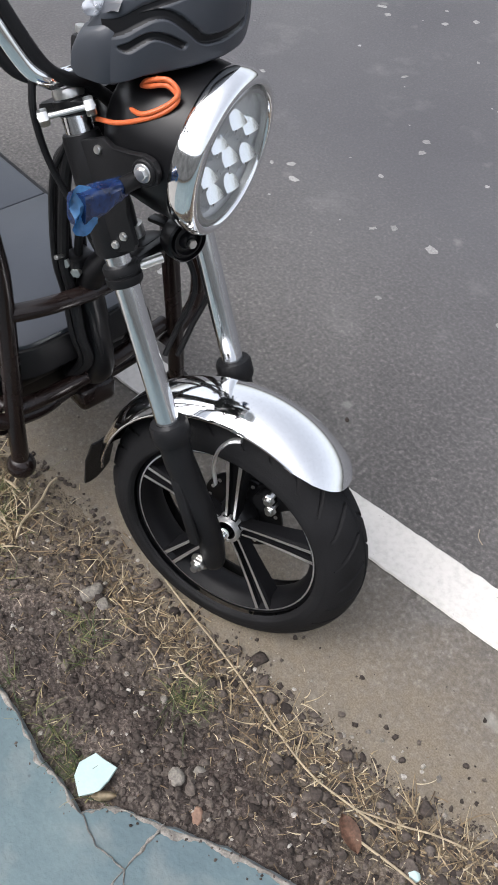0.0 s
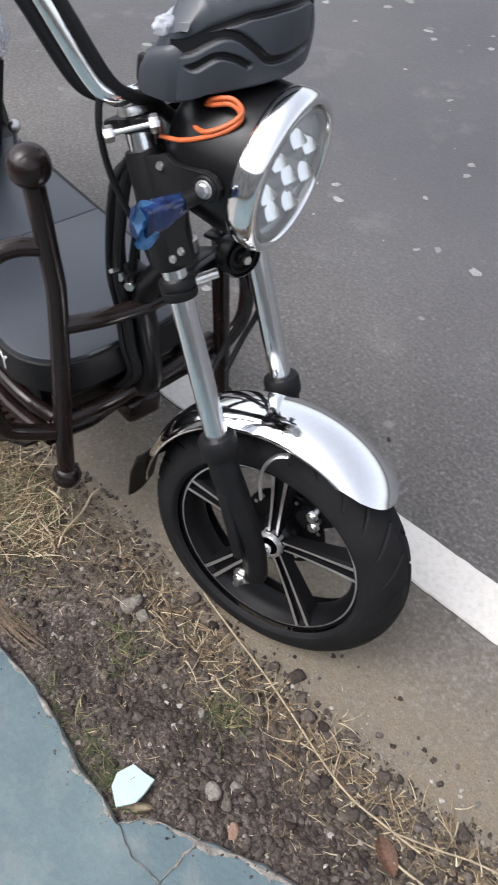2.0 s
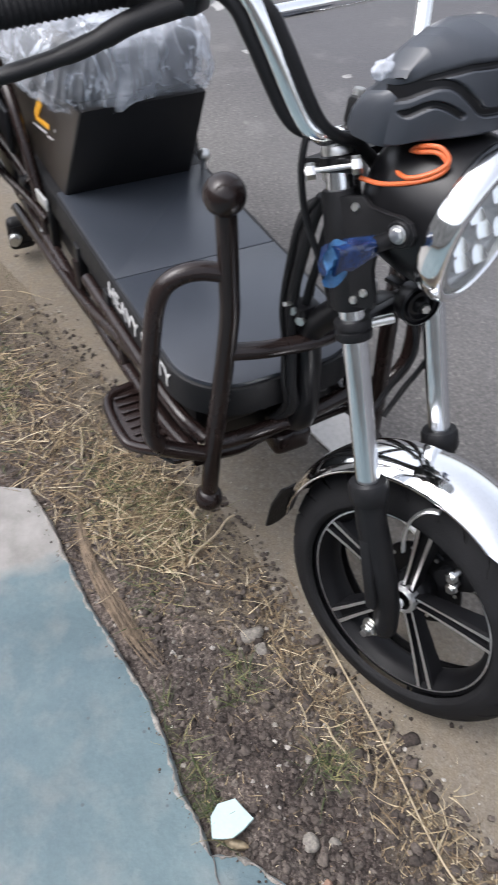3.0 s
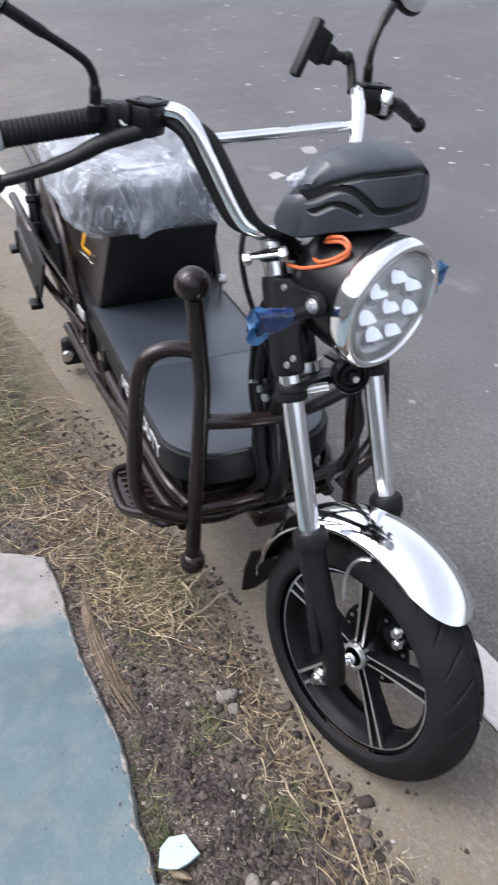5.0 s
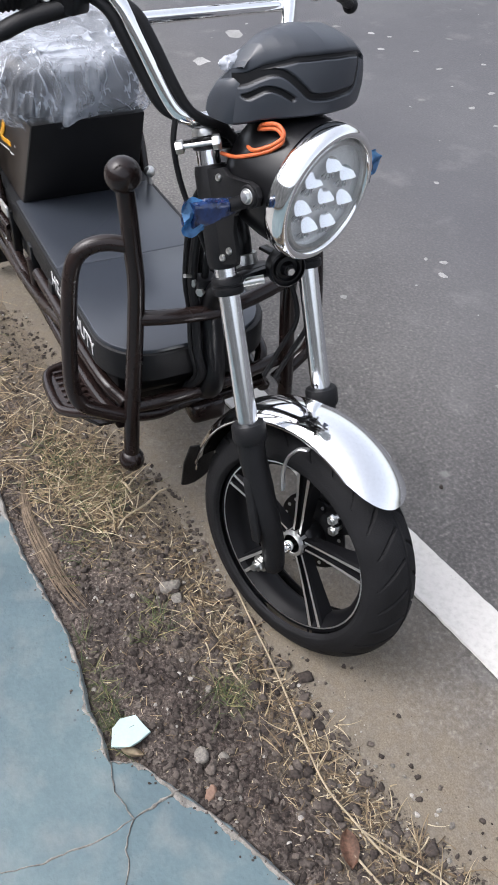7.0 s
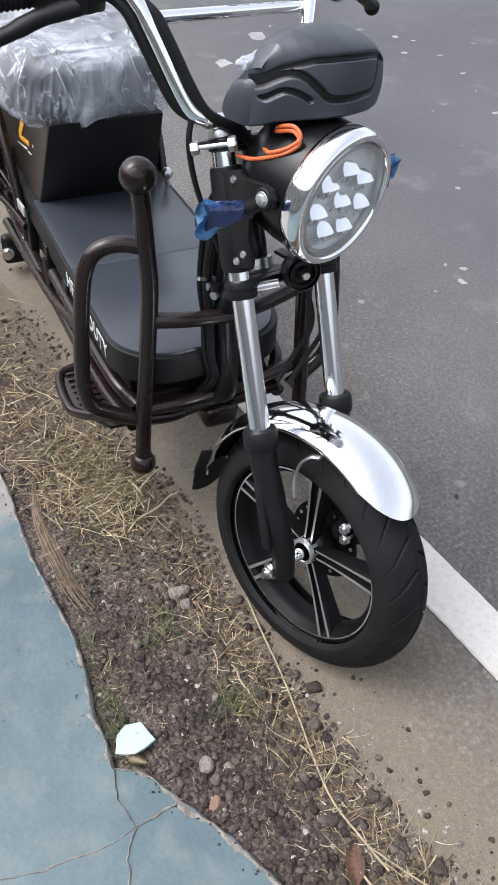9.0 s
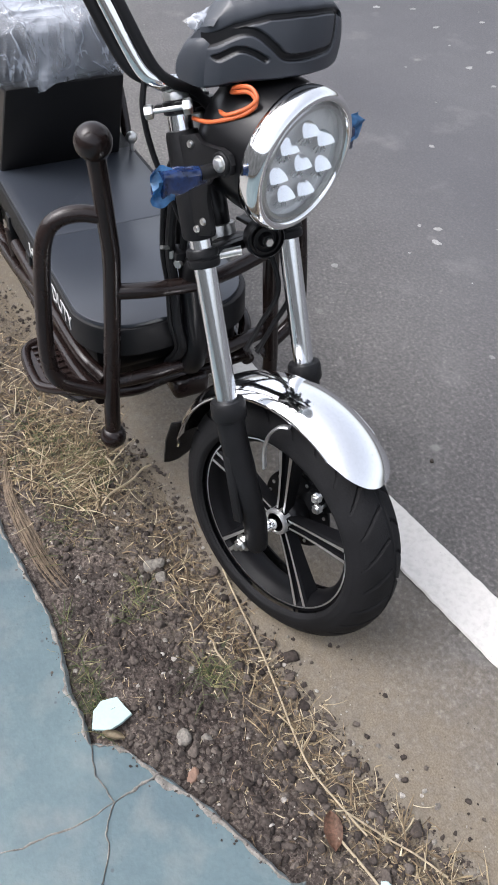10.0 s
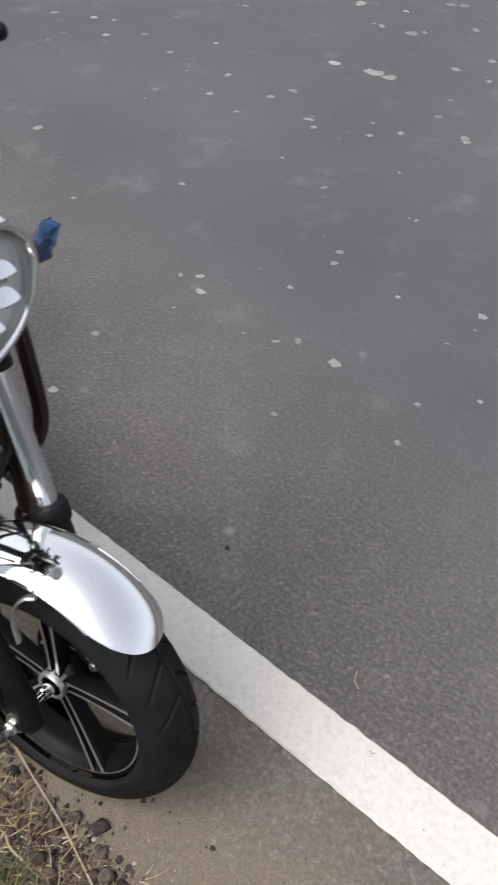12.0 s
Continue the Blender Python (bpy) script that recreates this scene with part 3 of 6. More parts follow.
def slab_piece(poly, top, parent, tilt=(0, 0), amp=0.005, worn=0.0045):
    o = shrink(jagged(poly, amp=amp), 0.0004)
    a, b = shrink(o, 0.0006), shrink(o, worn)
    rim = [abs(q[1] - curve_y(q[0], SLAB_EDGE)) < 0.016 and not (0.15 < q[0] < 0.236 and q[1] < -0.745) for q in o]
    inner = [b[k] if rim[k] else a[k] for k in range(len(o))]
    bm = BM()
    z = lambda p, h: h + tilt[0] * p[0] + tilt[1] * p[1]
    r0 = [bm.verts.new((x, y, -0.03)) for x, y in o]
    r1 = [bm.verts.new((q[0], q[1], z(q, top - (0.0065 if rim[k] else 0.0010)))) for k, q in enumerate(o)]
    r2 = [bm.verts.new((x, y, z((x, y), top))) for x, y in inner]
    n = len(o)
    for a, b in ((r0, r1), (r1, r2)):
        for i in range(n):
            bm.faces.new((a[i], a[(i + 1) % n], b[(i + 1) % n], b[i]))
    bm.faces.new(r2)
    bmesh.ops.recalc_face_normals(bm, faces=bm.faces[:])
    return part("slab", bm, SLAB, parent, smooth=False)


def build_pavement():
    root = tagged(new("pavement"), "cracked concrete pavement painted pale blue, with a broken rim", "pavement", kind="structure")
    c0, notch = (0.254, -0.756), (0.147, -0.761)
    p1 = [notch, (0.171, -0.717), (0.24, -0.676), (0.243, -0.690), c0, (0.202, -0.771)]
    left = [(-40.0, -7.2), (-6.0, -1.6), (-1.2, -1.03), (-0.823, -0.955), (-0.696, -0.905), (-0.643, -0.812), (-0.549, -0.797), (-0.429, -0.792), (-0.32, -0.786), (-0.223, -0.772), (-0.116, -0.756), (-0.03, -0.757), (0.045, -0.765), (0.09, -0.757), notch, (0.202, -0.771), c0, (0.264, -0.823), (0.262, -0.90), (0.21, -1.1), (0.25, -3.2), (-6.0, -4.2), (-40.0, -9.8)]
    mid = [c0, (0.293, -0.783), (0.325, -0.789), (0.40, -0.83), (0.6, -0.93), (2.2, -1.4), (2.2, -2.9), (0.25, -3.2), (0.21, -1.1), (0.262, -0.90), (0.264, -0.823)]
    right = [c0, (0.243, -0.690), (0.24, -0.676), (0.30, -0.637), (0.334, -0.618), (0.415, -0.581), (0.467, -0.558), (0.475, -0.540), (0.505, -0.553), (0.62, -0.53), (2.2, -0.33), (40.0, 5.95), (40.0, 3.4), (2.2, -2.9), (2.2, -1.4), (0.6, -0.93), (0.40, -0.83), (0.325, -0.789), (0.293, -0.783)]
    slab_piece(p1, 0.0612, root, (0.002, 0.002), 0.005, 0.002)
    slab_piece(left, 0.062, root)
    slab_piece(mid, 0.0625, root)
    slab_piece(right, 0.061, root)

    def ribbon(name, line, width, z, inside=0.0, label=""):
        """A thin uneven strip of sand or bare concrete laid along a line."""
        q = [Vector((x, y, 0)) for x, y in jagged(line)[:-int((Vector(line[0]) - Vector(line[-1])).length / 0.006)]] if not inside else spline([(x, y, 0) for x, y in line], 14)
        bm = BM()
        rows = []
        for i, p in enumerate(q):
            t = (q[min(i + 1, len(q) - 1)] - q[max(i - 1, 0)]).normalized()
            side = Vector((-t.y, t.x, 0))
            p = p + side * (0.003 if inside else 0.0006) * noise.noise(p * 55)
            w = width * max(0.12, 0.75 + 1.1 * noise.noise(p * 34 + Vector((3, 1, 7))) + 0.6 * noise.noise(p * 110)) * min(1.0, (i + 1) / 6, (len(q) - i) / 6)
            a, b = (p - side * w, p + side * w) if not inside else (p - side * inside, p - side * (inside + 2 * w))
            rows.append([bm.verts.new(a + Vector((0, 0, z - 0.0022))), bm.verts.new(a.lerp(b, 0.3) + Vector((0, 0, z))), bm.verts.new(a.lerp(b, 0.7) + Vector((0, 0, z))), bm.verts.new(b + Vector((0, 0, z - 0.0022)))])
        for a, b in zip(rows, rows[1:]):
            for k in range(3):
                bm.faces.new((a[k], b[k], b[k + 1], a[k + 1]))
        bmesh.ops.recalc_face_normals(bm, faces=bm.faces[:])
        return part(name, bm, CRACKFILL, root, label)

    ribbon("crack_fill", [notch, (0.202, -0.771), c0, (0.293, -0.783), (0.325, -0.789), (0.40, -0.83)], 0.0015, 0.0640, label="sand and dirt caught in the crack")
    ribbon("crack_fill", [(0.24, -0.676), (0.243, -0.690), c0], 0.0042, 0.0640, label="sand and dirt caught in the crack")
    ribbon("crack_fill", [c0, (0.264, -0.823), (0.262, -0.90), (0.21, -1.1)], 0.0021, 0.0640, label="sand and dirt caught in the crack")
    ribbon("worn_rim", [(x, y) for x, y in left[5:15]], 0.0040, 0.0630, 0.0035, "bare concrete where the paint wore off")
    ribbon("worn_rim", [notch, (0.171, -0.717), (0.24, -0.676), (0.30, -0.637), (0.334, -0.618), (0.415, -0.581), (0.467, -0.558)], 0.0048, 0.0630, 0.0035, "bare concrete where the paint wore off")


def road_specks():
    """Dried pale drips and scraps stuck to the road."""
    rng = random.Random(3)
    spots = [(-0.92, 0.606, 2.1), (-0.818, 1.04, 1.5), (-0.788, 0.988, 1.6), (-0.466, 0.68, 2.3), (-0.173, 0.598, 1.1), (-0.423, 0.443, 0.9), (-1.656, 2.054, 4.0), (-1.704, 2.729, 2.6), (-1.236, 1.945, 1.6), (-1.064, 1.887, 2.4), (-1.919, 1.415, 2.0), (-1.752, 1.576, 2.4), (-1.52, 1.559, 2.6), (-2.666, 1.432, 2.2), (-2.301, 1.742, 1.8), (-0.356, 1.121, 1.5), (-0.233, 0.73, 0.9), (-1.037, 1.525, 1.0), (-1.122, 1.263, 1.5), (-1.734, 1.395, 1.6), (-0.826, 0.086, 1.6), (-0.625, 0.625, 1.3), (-0.979, 0.649, 1.5), (-0.145, 0.853, 1.0), (-3.147, 0.902, 7.0), (-2.884, 0.617, 4.5), (-3.821, 1.063, 3.5)]
    spots += [(-2.01, 1.58, 2.1), (-1.74, 1.68, 2.4), (-1.84, 1.99, 3.3), (-2.0, 2.44, 2.7), (-2.06, 2.66, 1.7), (-1.86, 2.48, 3.1), (-1.83, 2.53, 1.8), (-1.44, 2.51, 2.2), (-1.48, 2.33, 2.2), (-1.32, 2.34, 1.9), (-1.04, 1.87, 2.0), (-1.36, 1.29, 0.8), (-0.78, 0.81, 1.1), (-0.34, 0.96, 0.7), (-0.56, 1.01, 0.9), (-0.59, 0.67, 1.4), (-1.43, 0.92, 1.4), (-1.23, 1.74, 1.6), (-1.99, 2.89, 2.9), (-1.94, 2.93, 2.6), (-2.26, 2.57, 4.2), (-2.57, 2.13, 1.9), (-1.59, 2.06, 3.5), (-1.69, 2.04, 3.1), (-1.02, 0.61, 0.9), (-0.33, 1.06, 0.6), (-1.29, 1.64, 1.4), (-1.46, 1.53, 1.6), (-3.264, 1.013, 1.5), (-2.843, 0.59, 1.5), (-2.339, 1.534, 1.8), (-2.571, 1.564, 1.8), (-2.876, 1.502, 2), (-0.944, 0.281, 1.2), (-4.21, 1.4, 3.0), (-4.21, 1.52, 2.0)]
    for n in range(150):
        x = rng.uniform(-8, 0.3)
        y = 0.35 + 0.17 * x + rng.uniform(0, 3.6)
        spots.append((x, y, 0.4 + 2.0 * rng.random() ** 2.5 * (1.4 if x + y < -1.2 else 0.3)))
    verts, faces = [], []
    for x, y, r in spots:
        r *= 0.0085
        a, o = rng.uniform(0, 6.28), len(verts)
        st = rng.uniform(0.5, 1.0)
        n = 11
        verts.append((x, y, 0.0022))
        for k in range(n):
            t = 2 * math.pi * k / n
            q = r * rng.uniform(0.7, 1.25)
            u, v = q * math.cos(t), q * st * math.sin(t)
            verts.append((x + u * math.cos(a) - v * math.sin(a), y + u * math.sin(a) + v * math.cos(a), 0.0007))
        faces += [(o, o + 1 + k, o + 1 + (k + 1) % n) for k in range(n)]
    me = bpy.data.meshes.new("road_specks")
    me.from_pydata(verts, [], faces)
    me.materials.append(SPECK)
    tagged(new("road_specks", me), "pale dried specks and scraps stuck on asphalt", "specks", kind="stuff")


def enclosure():
    """A plain rendered wall, unseen, added behind the pavement to grey the chrome's reflections."""
    for name, y, h, lab in (("unseen_wall_south", -4.6, 2.6, "plain unseen wall added behind the pavement to darken chrome reflections"),):
        bm = BM()
        block(bm, (0, y, h / 2 - 0.1), (70, 0.25, h), 0.02)
        wall = thing(name, bm, WALL, lab, "wall", kind="structure", smooth=False)
        wall.rotation_euler = (0, 0, radians(9.5))


build_ground()
build_pavement()
enclosure()
road_specks()

# ---- the bike: frame axes (x ahead, y left, z up) and the steered front ----
BODY = Matrix(((0.99959, -0.02096, -0.01956, -0.02888), (0.02209, 0.99797, 0.05968, -0.34294), (0.01827, -0.06009, 0.99803, 0.0), (0, 0, 0, 1)))
FRONT = Matrix(((0.9467, -0.3217, -0.0166, 0.0077), (0.3216, 0.9406, 0.1091, -0.0182), (-0.0195, -0.1086, 0.9939, 0.2149), (0, 0, 0, 1)))
BARS = Matrix(((0.9436, -0.3303, -0.0216, 0.0038), (0.3303, 0.9354, 0.1265, -0.0127), (-0.0216, -0.1265, 0.9917, 0.2096), (0, 0, 0, 1)))
bike = tagged(new("electric_cargo_bike"), "dark brown electric cargo bike with chrome fork, parked at road edge", "cargo bike")
bike.matrix_world = BODY
RAKE = radians(21.7)
K = Vector((-math.sin(RAKE), 0, math.cos(RAKE)))
GF = Vector((math.cos(RAKE), 0, math.sin(RAKE)))


def on_fork(along, side, ahead=0.0):
    """A point of the fork: metres along the tubes from the axle, sideways, and ahead of the tube line."""
    return GF * (0.023 + ahead) + K * along + Vector((0, side, 0))


def wheel_parts(m, steer=True):
    """A five-spoke alloy wheel with its tyre, built round the origin with the axle along y."""
    R, HW = 0.2340, 0.0524
    # rim with barrel and a machined lip
    bm = BM()
    prof = [(0.1715, -0.026), (0.1715, -0.0285), (0.1650, -0.0300), (0.1622, -0.0300), (0.1605, -0.0280), (0.153, -0.020), (0.148, -0.010), (0.148, 0.010), (0.153, 0.020), (0.1605, 0.028), (0.1622, 0.030), (0.1650, 0.030), (0.1715, 0.0285), (0.1715, 0.026), (0.152, 0.0)]
    lathe(bm, prof, segs=96, closed=True)
    for f in bm.faces:
        r = math.hypot(f.calc_center_median().x, f.calc_center_median().z)
        f.material_index = 1 if 0.1618 < r < 0.1652 and abs(f.calc_center_median().y) > 0.0285 else 0
    rim = part("front_wheel" if steer else "rear_wheel", bm, [RIMBLACK, MACHINED], bike, "black five-spoke alloy wheel with a machined silver lip", m)
    # tyre with swept tread grooves
    bm = BM()
    shift = 0.0075
    segs, prof = 640, []
    for k in range(97):
        a = -math.pi * 0.5 * 1.25 + math.pi * 1.25 * k / 96
        prof.append((0.1775 + (R - 0.1775) * math.cos(a) if math.cos(a) > 0 else 0.1775 + 0.013 * math.cos(a) * 1.4, HW * math.sin(a) if abs(a) < math.pi / 2 else math.copysign(HW - (abs(a) - math.pi / 2) * 0.020, a)))
    rings = []
    for i in range(segs):
        th = 2 * math.pi * i / segs
        ring = []
        for r, y in prof:
            ay = abs(y)
            rr = r
            if r > 0.186 and 0.005 < ay < 0.046:
                side = 0 if y < 0 else math.pi / 26
                ph = (th + side + 1.4 * ay + 78 * ay * ay) % (2 * math.pi / 26)
                wide = 0.016 * min(1.0, (0.047 - ay) / 0.012)
                rr -= 0.0045 * min(1.0, max(0.0, 2.0 * (1 - abs(ph - 0.030) / wide)))
            if ay < 0.0022 and r > 0.2:
                rr -= 0.0020
            if abs(ay - 0.0495) < 0.0012:
                rr -= 0.0012
            ring.append(bm.verts.new((rr * math.cos(th), y + shift, rr * math.sin(th))))
        rings.append(ring)
    for i in range(segs):
        a, b = rings[i], rings[(i + 1) % segs]
        for k in range(len(prof) - 1):
            bm.faces.new((a[k], a[k + 1], b[k + 1], b[k]))
    bmesh.ops.recalc_face_normals(bm, faces=bm.faces[:])
    part("tyre", bm, RUBBER, rim, "black rubber tyre with swept tread grooves", angle=30)
    # spokes
    for n in range(5):
        bm = BM()
        a = radians(90 + 72 * n)
        er, et = Vector((math.cos(a), 0, math.sin(a))), Vector((-math.sin(a), 0, math.cos(a)))
        for y0, y1 in ((-0.013, 0.008),):
            ring = []
            for r, w in ((0.018, 0.0120), (0.05, 0.0120), (0.08, 0.0130), (0.115, 0.0145), (0.1612, 0.0180)):
                lift = 0.0165 * (max(0.0, r - 0.018) / 0.14) ** 1.3
                ring.append([bm.verts.new(er * r + et * s * w + Vector((0, y, 0))) for s, y in ((-1, y1), (-1, y0 + 0.005 - lift), (-0.82, y0 - lift), (-0.45, y0 - lift), (-0.38, y0 + 0.007 - lift), (0.38, y0 + 0.007 - lift), (0.45, y0 - lift), (0.82, y0 - lift), (1, y0 + 0.005 - lift), (1, y1))])
            for p, q in zip(ring, ring[1:]):
                for k in range(10):
                    f = bm.faces.new((p[k], p[(k + 1) % 10], q[(k + 1) % 10], q[k]))
                    f.material_index = 1 if k in (2, 6) else 0
            bm.faces.new(ring[0])
            bm.faces.new(ring[-1])
        bmesh.ops.recalc_face_normals(bm, faces=bm.faces[:])
        part("spoke", bm, [RIMBLACK, MACHINED], rim, "black spoke with two machined silver edges", angle=25)
    # hub, disc and axle
    bm = BM()
    lathe(bm, [(0.034, 0.03), (0.036, 0.014), (0.033, 0.002), (0.028, -0.004), (0, -0.004)], segs=32)
    part("hub_shell", bm, BLACK, rim)
    # hollow hub cap with a row of dark slots round its collar
    bm = BM()
    lathe(bm, [(0.0255, 0.004), (0.0245, -0.020), (0.0235, -0.0225), (0.0190, -0.0228), (0.0175, -0.0215), (0.0168, -0.004), (0, -0.004)], segs=40)
    for f in bm.faces:
        if math.hypot(f.calc_center_median().x, f.calc_center_median().z) < 0.0172:
            f.material_index = 1
    cap = part("hub_cap", bm, [MACHINED, BLACK], rim, "bright machined hub cap round a dark well")
    for n in range(10):
        bm = BM()
        a = 2 * math.pi * n / 10
        block(bm, Vector((0.0247 * math.cos(a), -0.010, 0.0247 * math.sin(a))), (0.0022, 0.011, 0.0095), 0.0006, Matrix.Rotation(-a, 4, "Y"), 1)
        part("cap_slot", bm, BLACK, cap)
    bm = BM()
    lathe(bm, [(0.030, 0.034), (0.074, 0.034), (0.075, 0.036), (0.075, 0.038), (0.074, 0.040), (0.030, 0.040)], segs=64)
    for n in range(18):
        a = 2 * math.pi * n / 18
        lathe(bm, [(0, 0.0325), (0.0035, 0.0325), (0.0035, 0.034)], (0.064 * math.cos(a), 0, 0.064 * math.sin(a)), segs=8, mi=1)
    part("brake_disc", bm, [BLACK, MACHINED], rim, "dark brake disc with small holes")
    # brake caliper on the disc, with bright bolts towards the spokes
    bm = BM()
    block(bm, (0.050, 0.046, 0.062), (0.050, 0.030, 0.060), 0.009, Matrix.Rotation(radians(-40), 4, "Y"))
    tube(bm, [(0.040, 0.040, 0.058), (0.040, 0.016, 0.058)], 0.0185, 24)
    caliper = part("brake_caliper", bm, MATTE, rim, "black brake caliper beside the disc")
    for dx, dz in ((0.050, 0.076), (0.056, 0.056)):
        bm = BM()
        tube(bm, [(dx, 0.034, dz), (dx, 0.004, dz)], 0.0055, 12)
        hexnut(bm, (dx, 0.012, dz), (0, 1, 0), 0.0100, 0.008)
        part("caliper_bolt", bm, ZINC, caliper, "zinc-plated caliper bolt")
    bm = BM()
    tube(bm, [(0, -0.120, 0), (0, 0.105, 0)], 0.0058, 12)
    part("axle", bm, ZINC, rim)
    bm = BM()
    lathe(bm, [(0.0088, -0.080), (0.0088, -0.040), (0.0105, -0.038), (0.0105, -0.004)], segs=20)
    part("axle_spacer", bm, CHROME, rim, "chrome axle spacer")
    for y in (-0.106, 0.090):
        bm = BM()
        lathe(bm, [(0.0, -0.001), (0.0155, -0.001), (0.0155, 0.0015), (0, 0.0015)], (0, y - math.copysign(0.0065, y), 0), segs=20)
        hexnut(bm, (0, y, 0), (0, 1, 0), 0.0115, 0.010)
        part("axle_nut", bm, ZINC, rim, "zinc-plated axle nut and washer")
    return rim


WHEEL = FRONT @ pose(0, 0.018, 0)
wheel_parts(WHEEL)
wheel_parts(pose(-1.62, -0.065, 0.2245), steer=False)


# mudguard
def fender():
    bm = BM()
    rows = []
    n = 64
    for i in range(n + 1):
        u = i / n
        row = []
        for k in range(17):
            t = -1 + 2 * k / 16
            start = 50.5 + 17 * (1 - math.sqrt(max(0.0, 1 - 0.995 * abs(t) ** 2.1)))
            a = radians(start + (170 - start) * u)
            v = max(0.0, (math.degrees(a) - 47.5) / 122.5)
            rad = 0.261 - 0.016 * v + 0.023 * max(0.0, math.sin(math.pi * v ** 0.6)) ** 1.2
            w = (0.0565 - 0.007 * v) * (0.92 if i > n - 3 else 1.0)
            drop = 0.029 * (1 - math.sqrt(max(0.0, 1 - (abs(t) ** 2.0) * 0.95)))
            row.append((Vector((math.cos(a), 0, math.sin(a))) * (rad + 0.003 - drop) + Vector((0, t * w, 0)), a))
        rows.append(row)
    top = [[bm.verts.new(p) for p, _ in row] for row in rows]
    for a, b in zip(top, top[1:]):
        for k in range(16):
            bm.faces.new((a[k], a[k + 1], b[k + 1], b[k]))
    geom = bm.faces[:]
    bmesh.ops.recalc_face_normals(bm, faces=geom)
    bmesh.ops.solidify(bm, geom=geom, thickness=0.0018)
    f = part("mudguard", bm, CHROME, bike, "polished chrome front mudguard", FRONT @ pose(0, 0.007, 0), angle=50)
    # rolled rims
    for k in (0, 16):
        bm = BM()
        tube(bm, [row[k][0] for row in rows], 0.0022, 8)
        part("rolled_edge", bm, CHROME, f)
    # rubber flap behind
    bm = BM()
    pts = [(-0.244, 0.070), (-0.262, 0.015), (-0.268, -0.046)]
    va = [[bm.verts.new((x, s * w, z + (0.010 * s * s))) for s in (-1, -0.6, 0, 0.6, 1)] for (x, z), w in zip(pts, (0.046, 0.040, 0.034))]
    for a, b in zip(va, va[1:]):
        for k in range(4):
            bm.faces.new((a[k], a[k + 1], b[k + 1], b[k]))
    bmesh.ops.recalc_face_normals(bm, faces=bm.faces[:])
    bmesh.ops.solidify(bm, geom=bm.faces[:], thickness=0.003)
    part("mud_flap", bm, MATTE, f, "black rubber mud flap")
    # stays from mudguard to fork legs
    for s in (-1, 1):
        bm = BM()
        tube(bm, spline([Vector((0.020, s * 0.051, 0.246)), Vector((0.004, s * 0.055, 0.238)), Vector((-0.010, s * 0.059, 0.214)), Vector((-0.013, s * 0.060, 0.182)), Vector((-0.006, s * 0.060, 0.150))], 6), 0.0058, 12, flat=0.45)
        part("stay", bm, MACHINED, f, "silver mudguard stay")


fender()


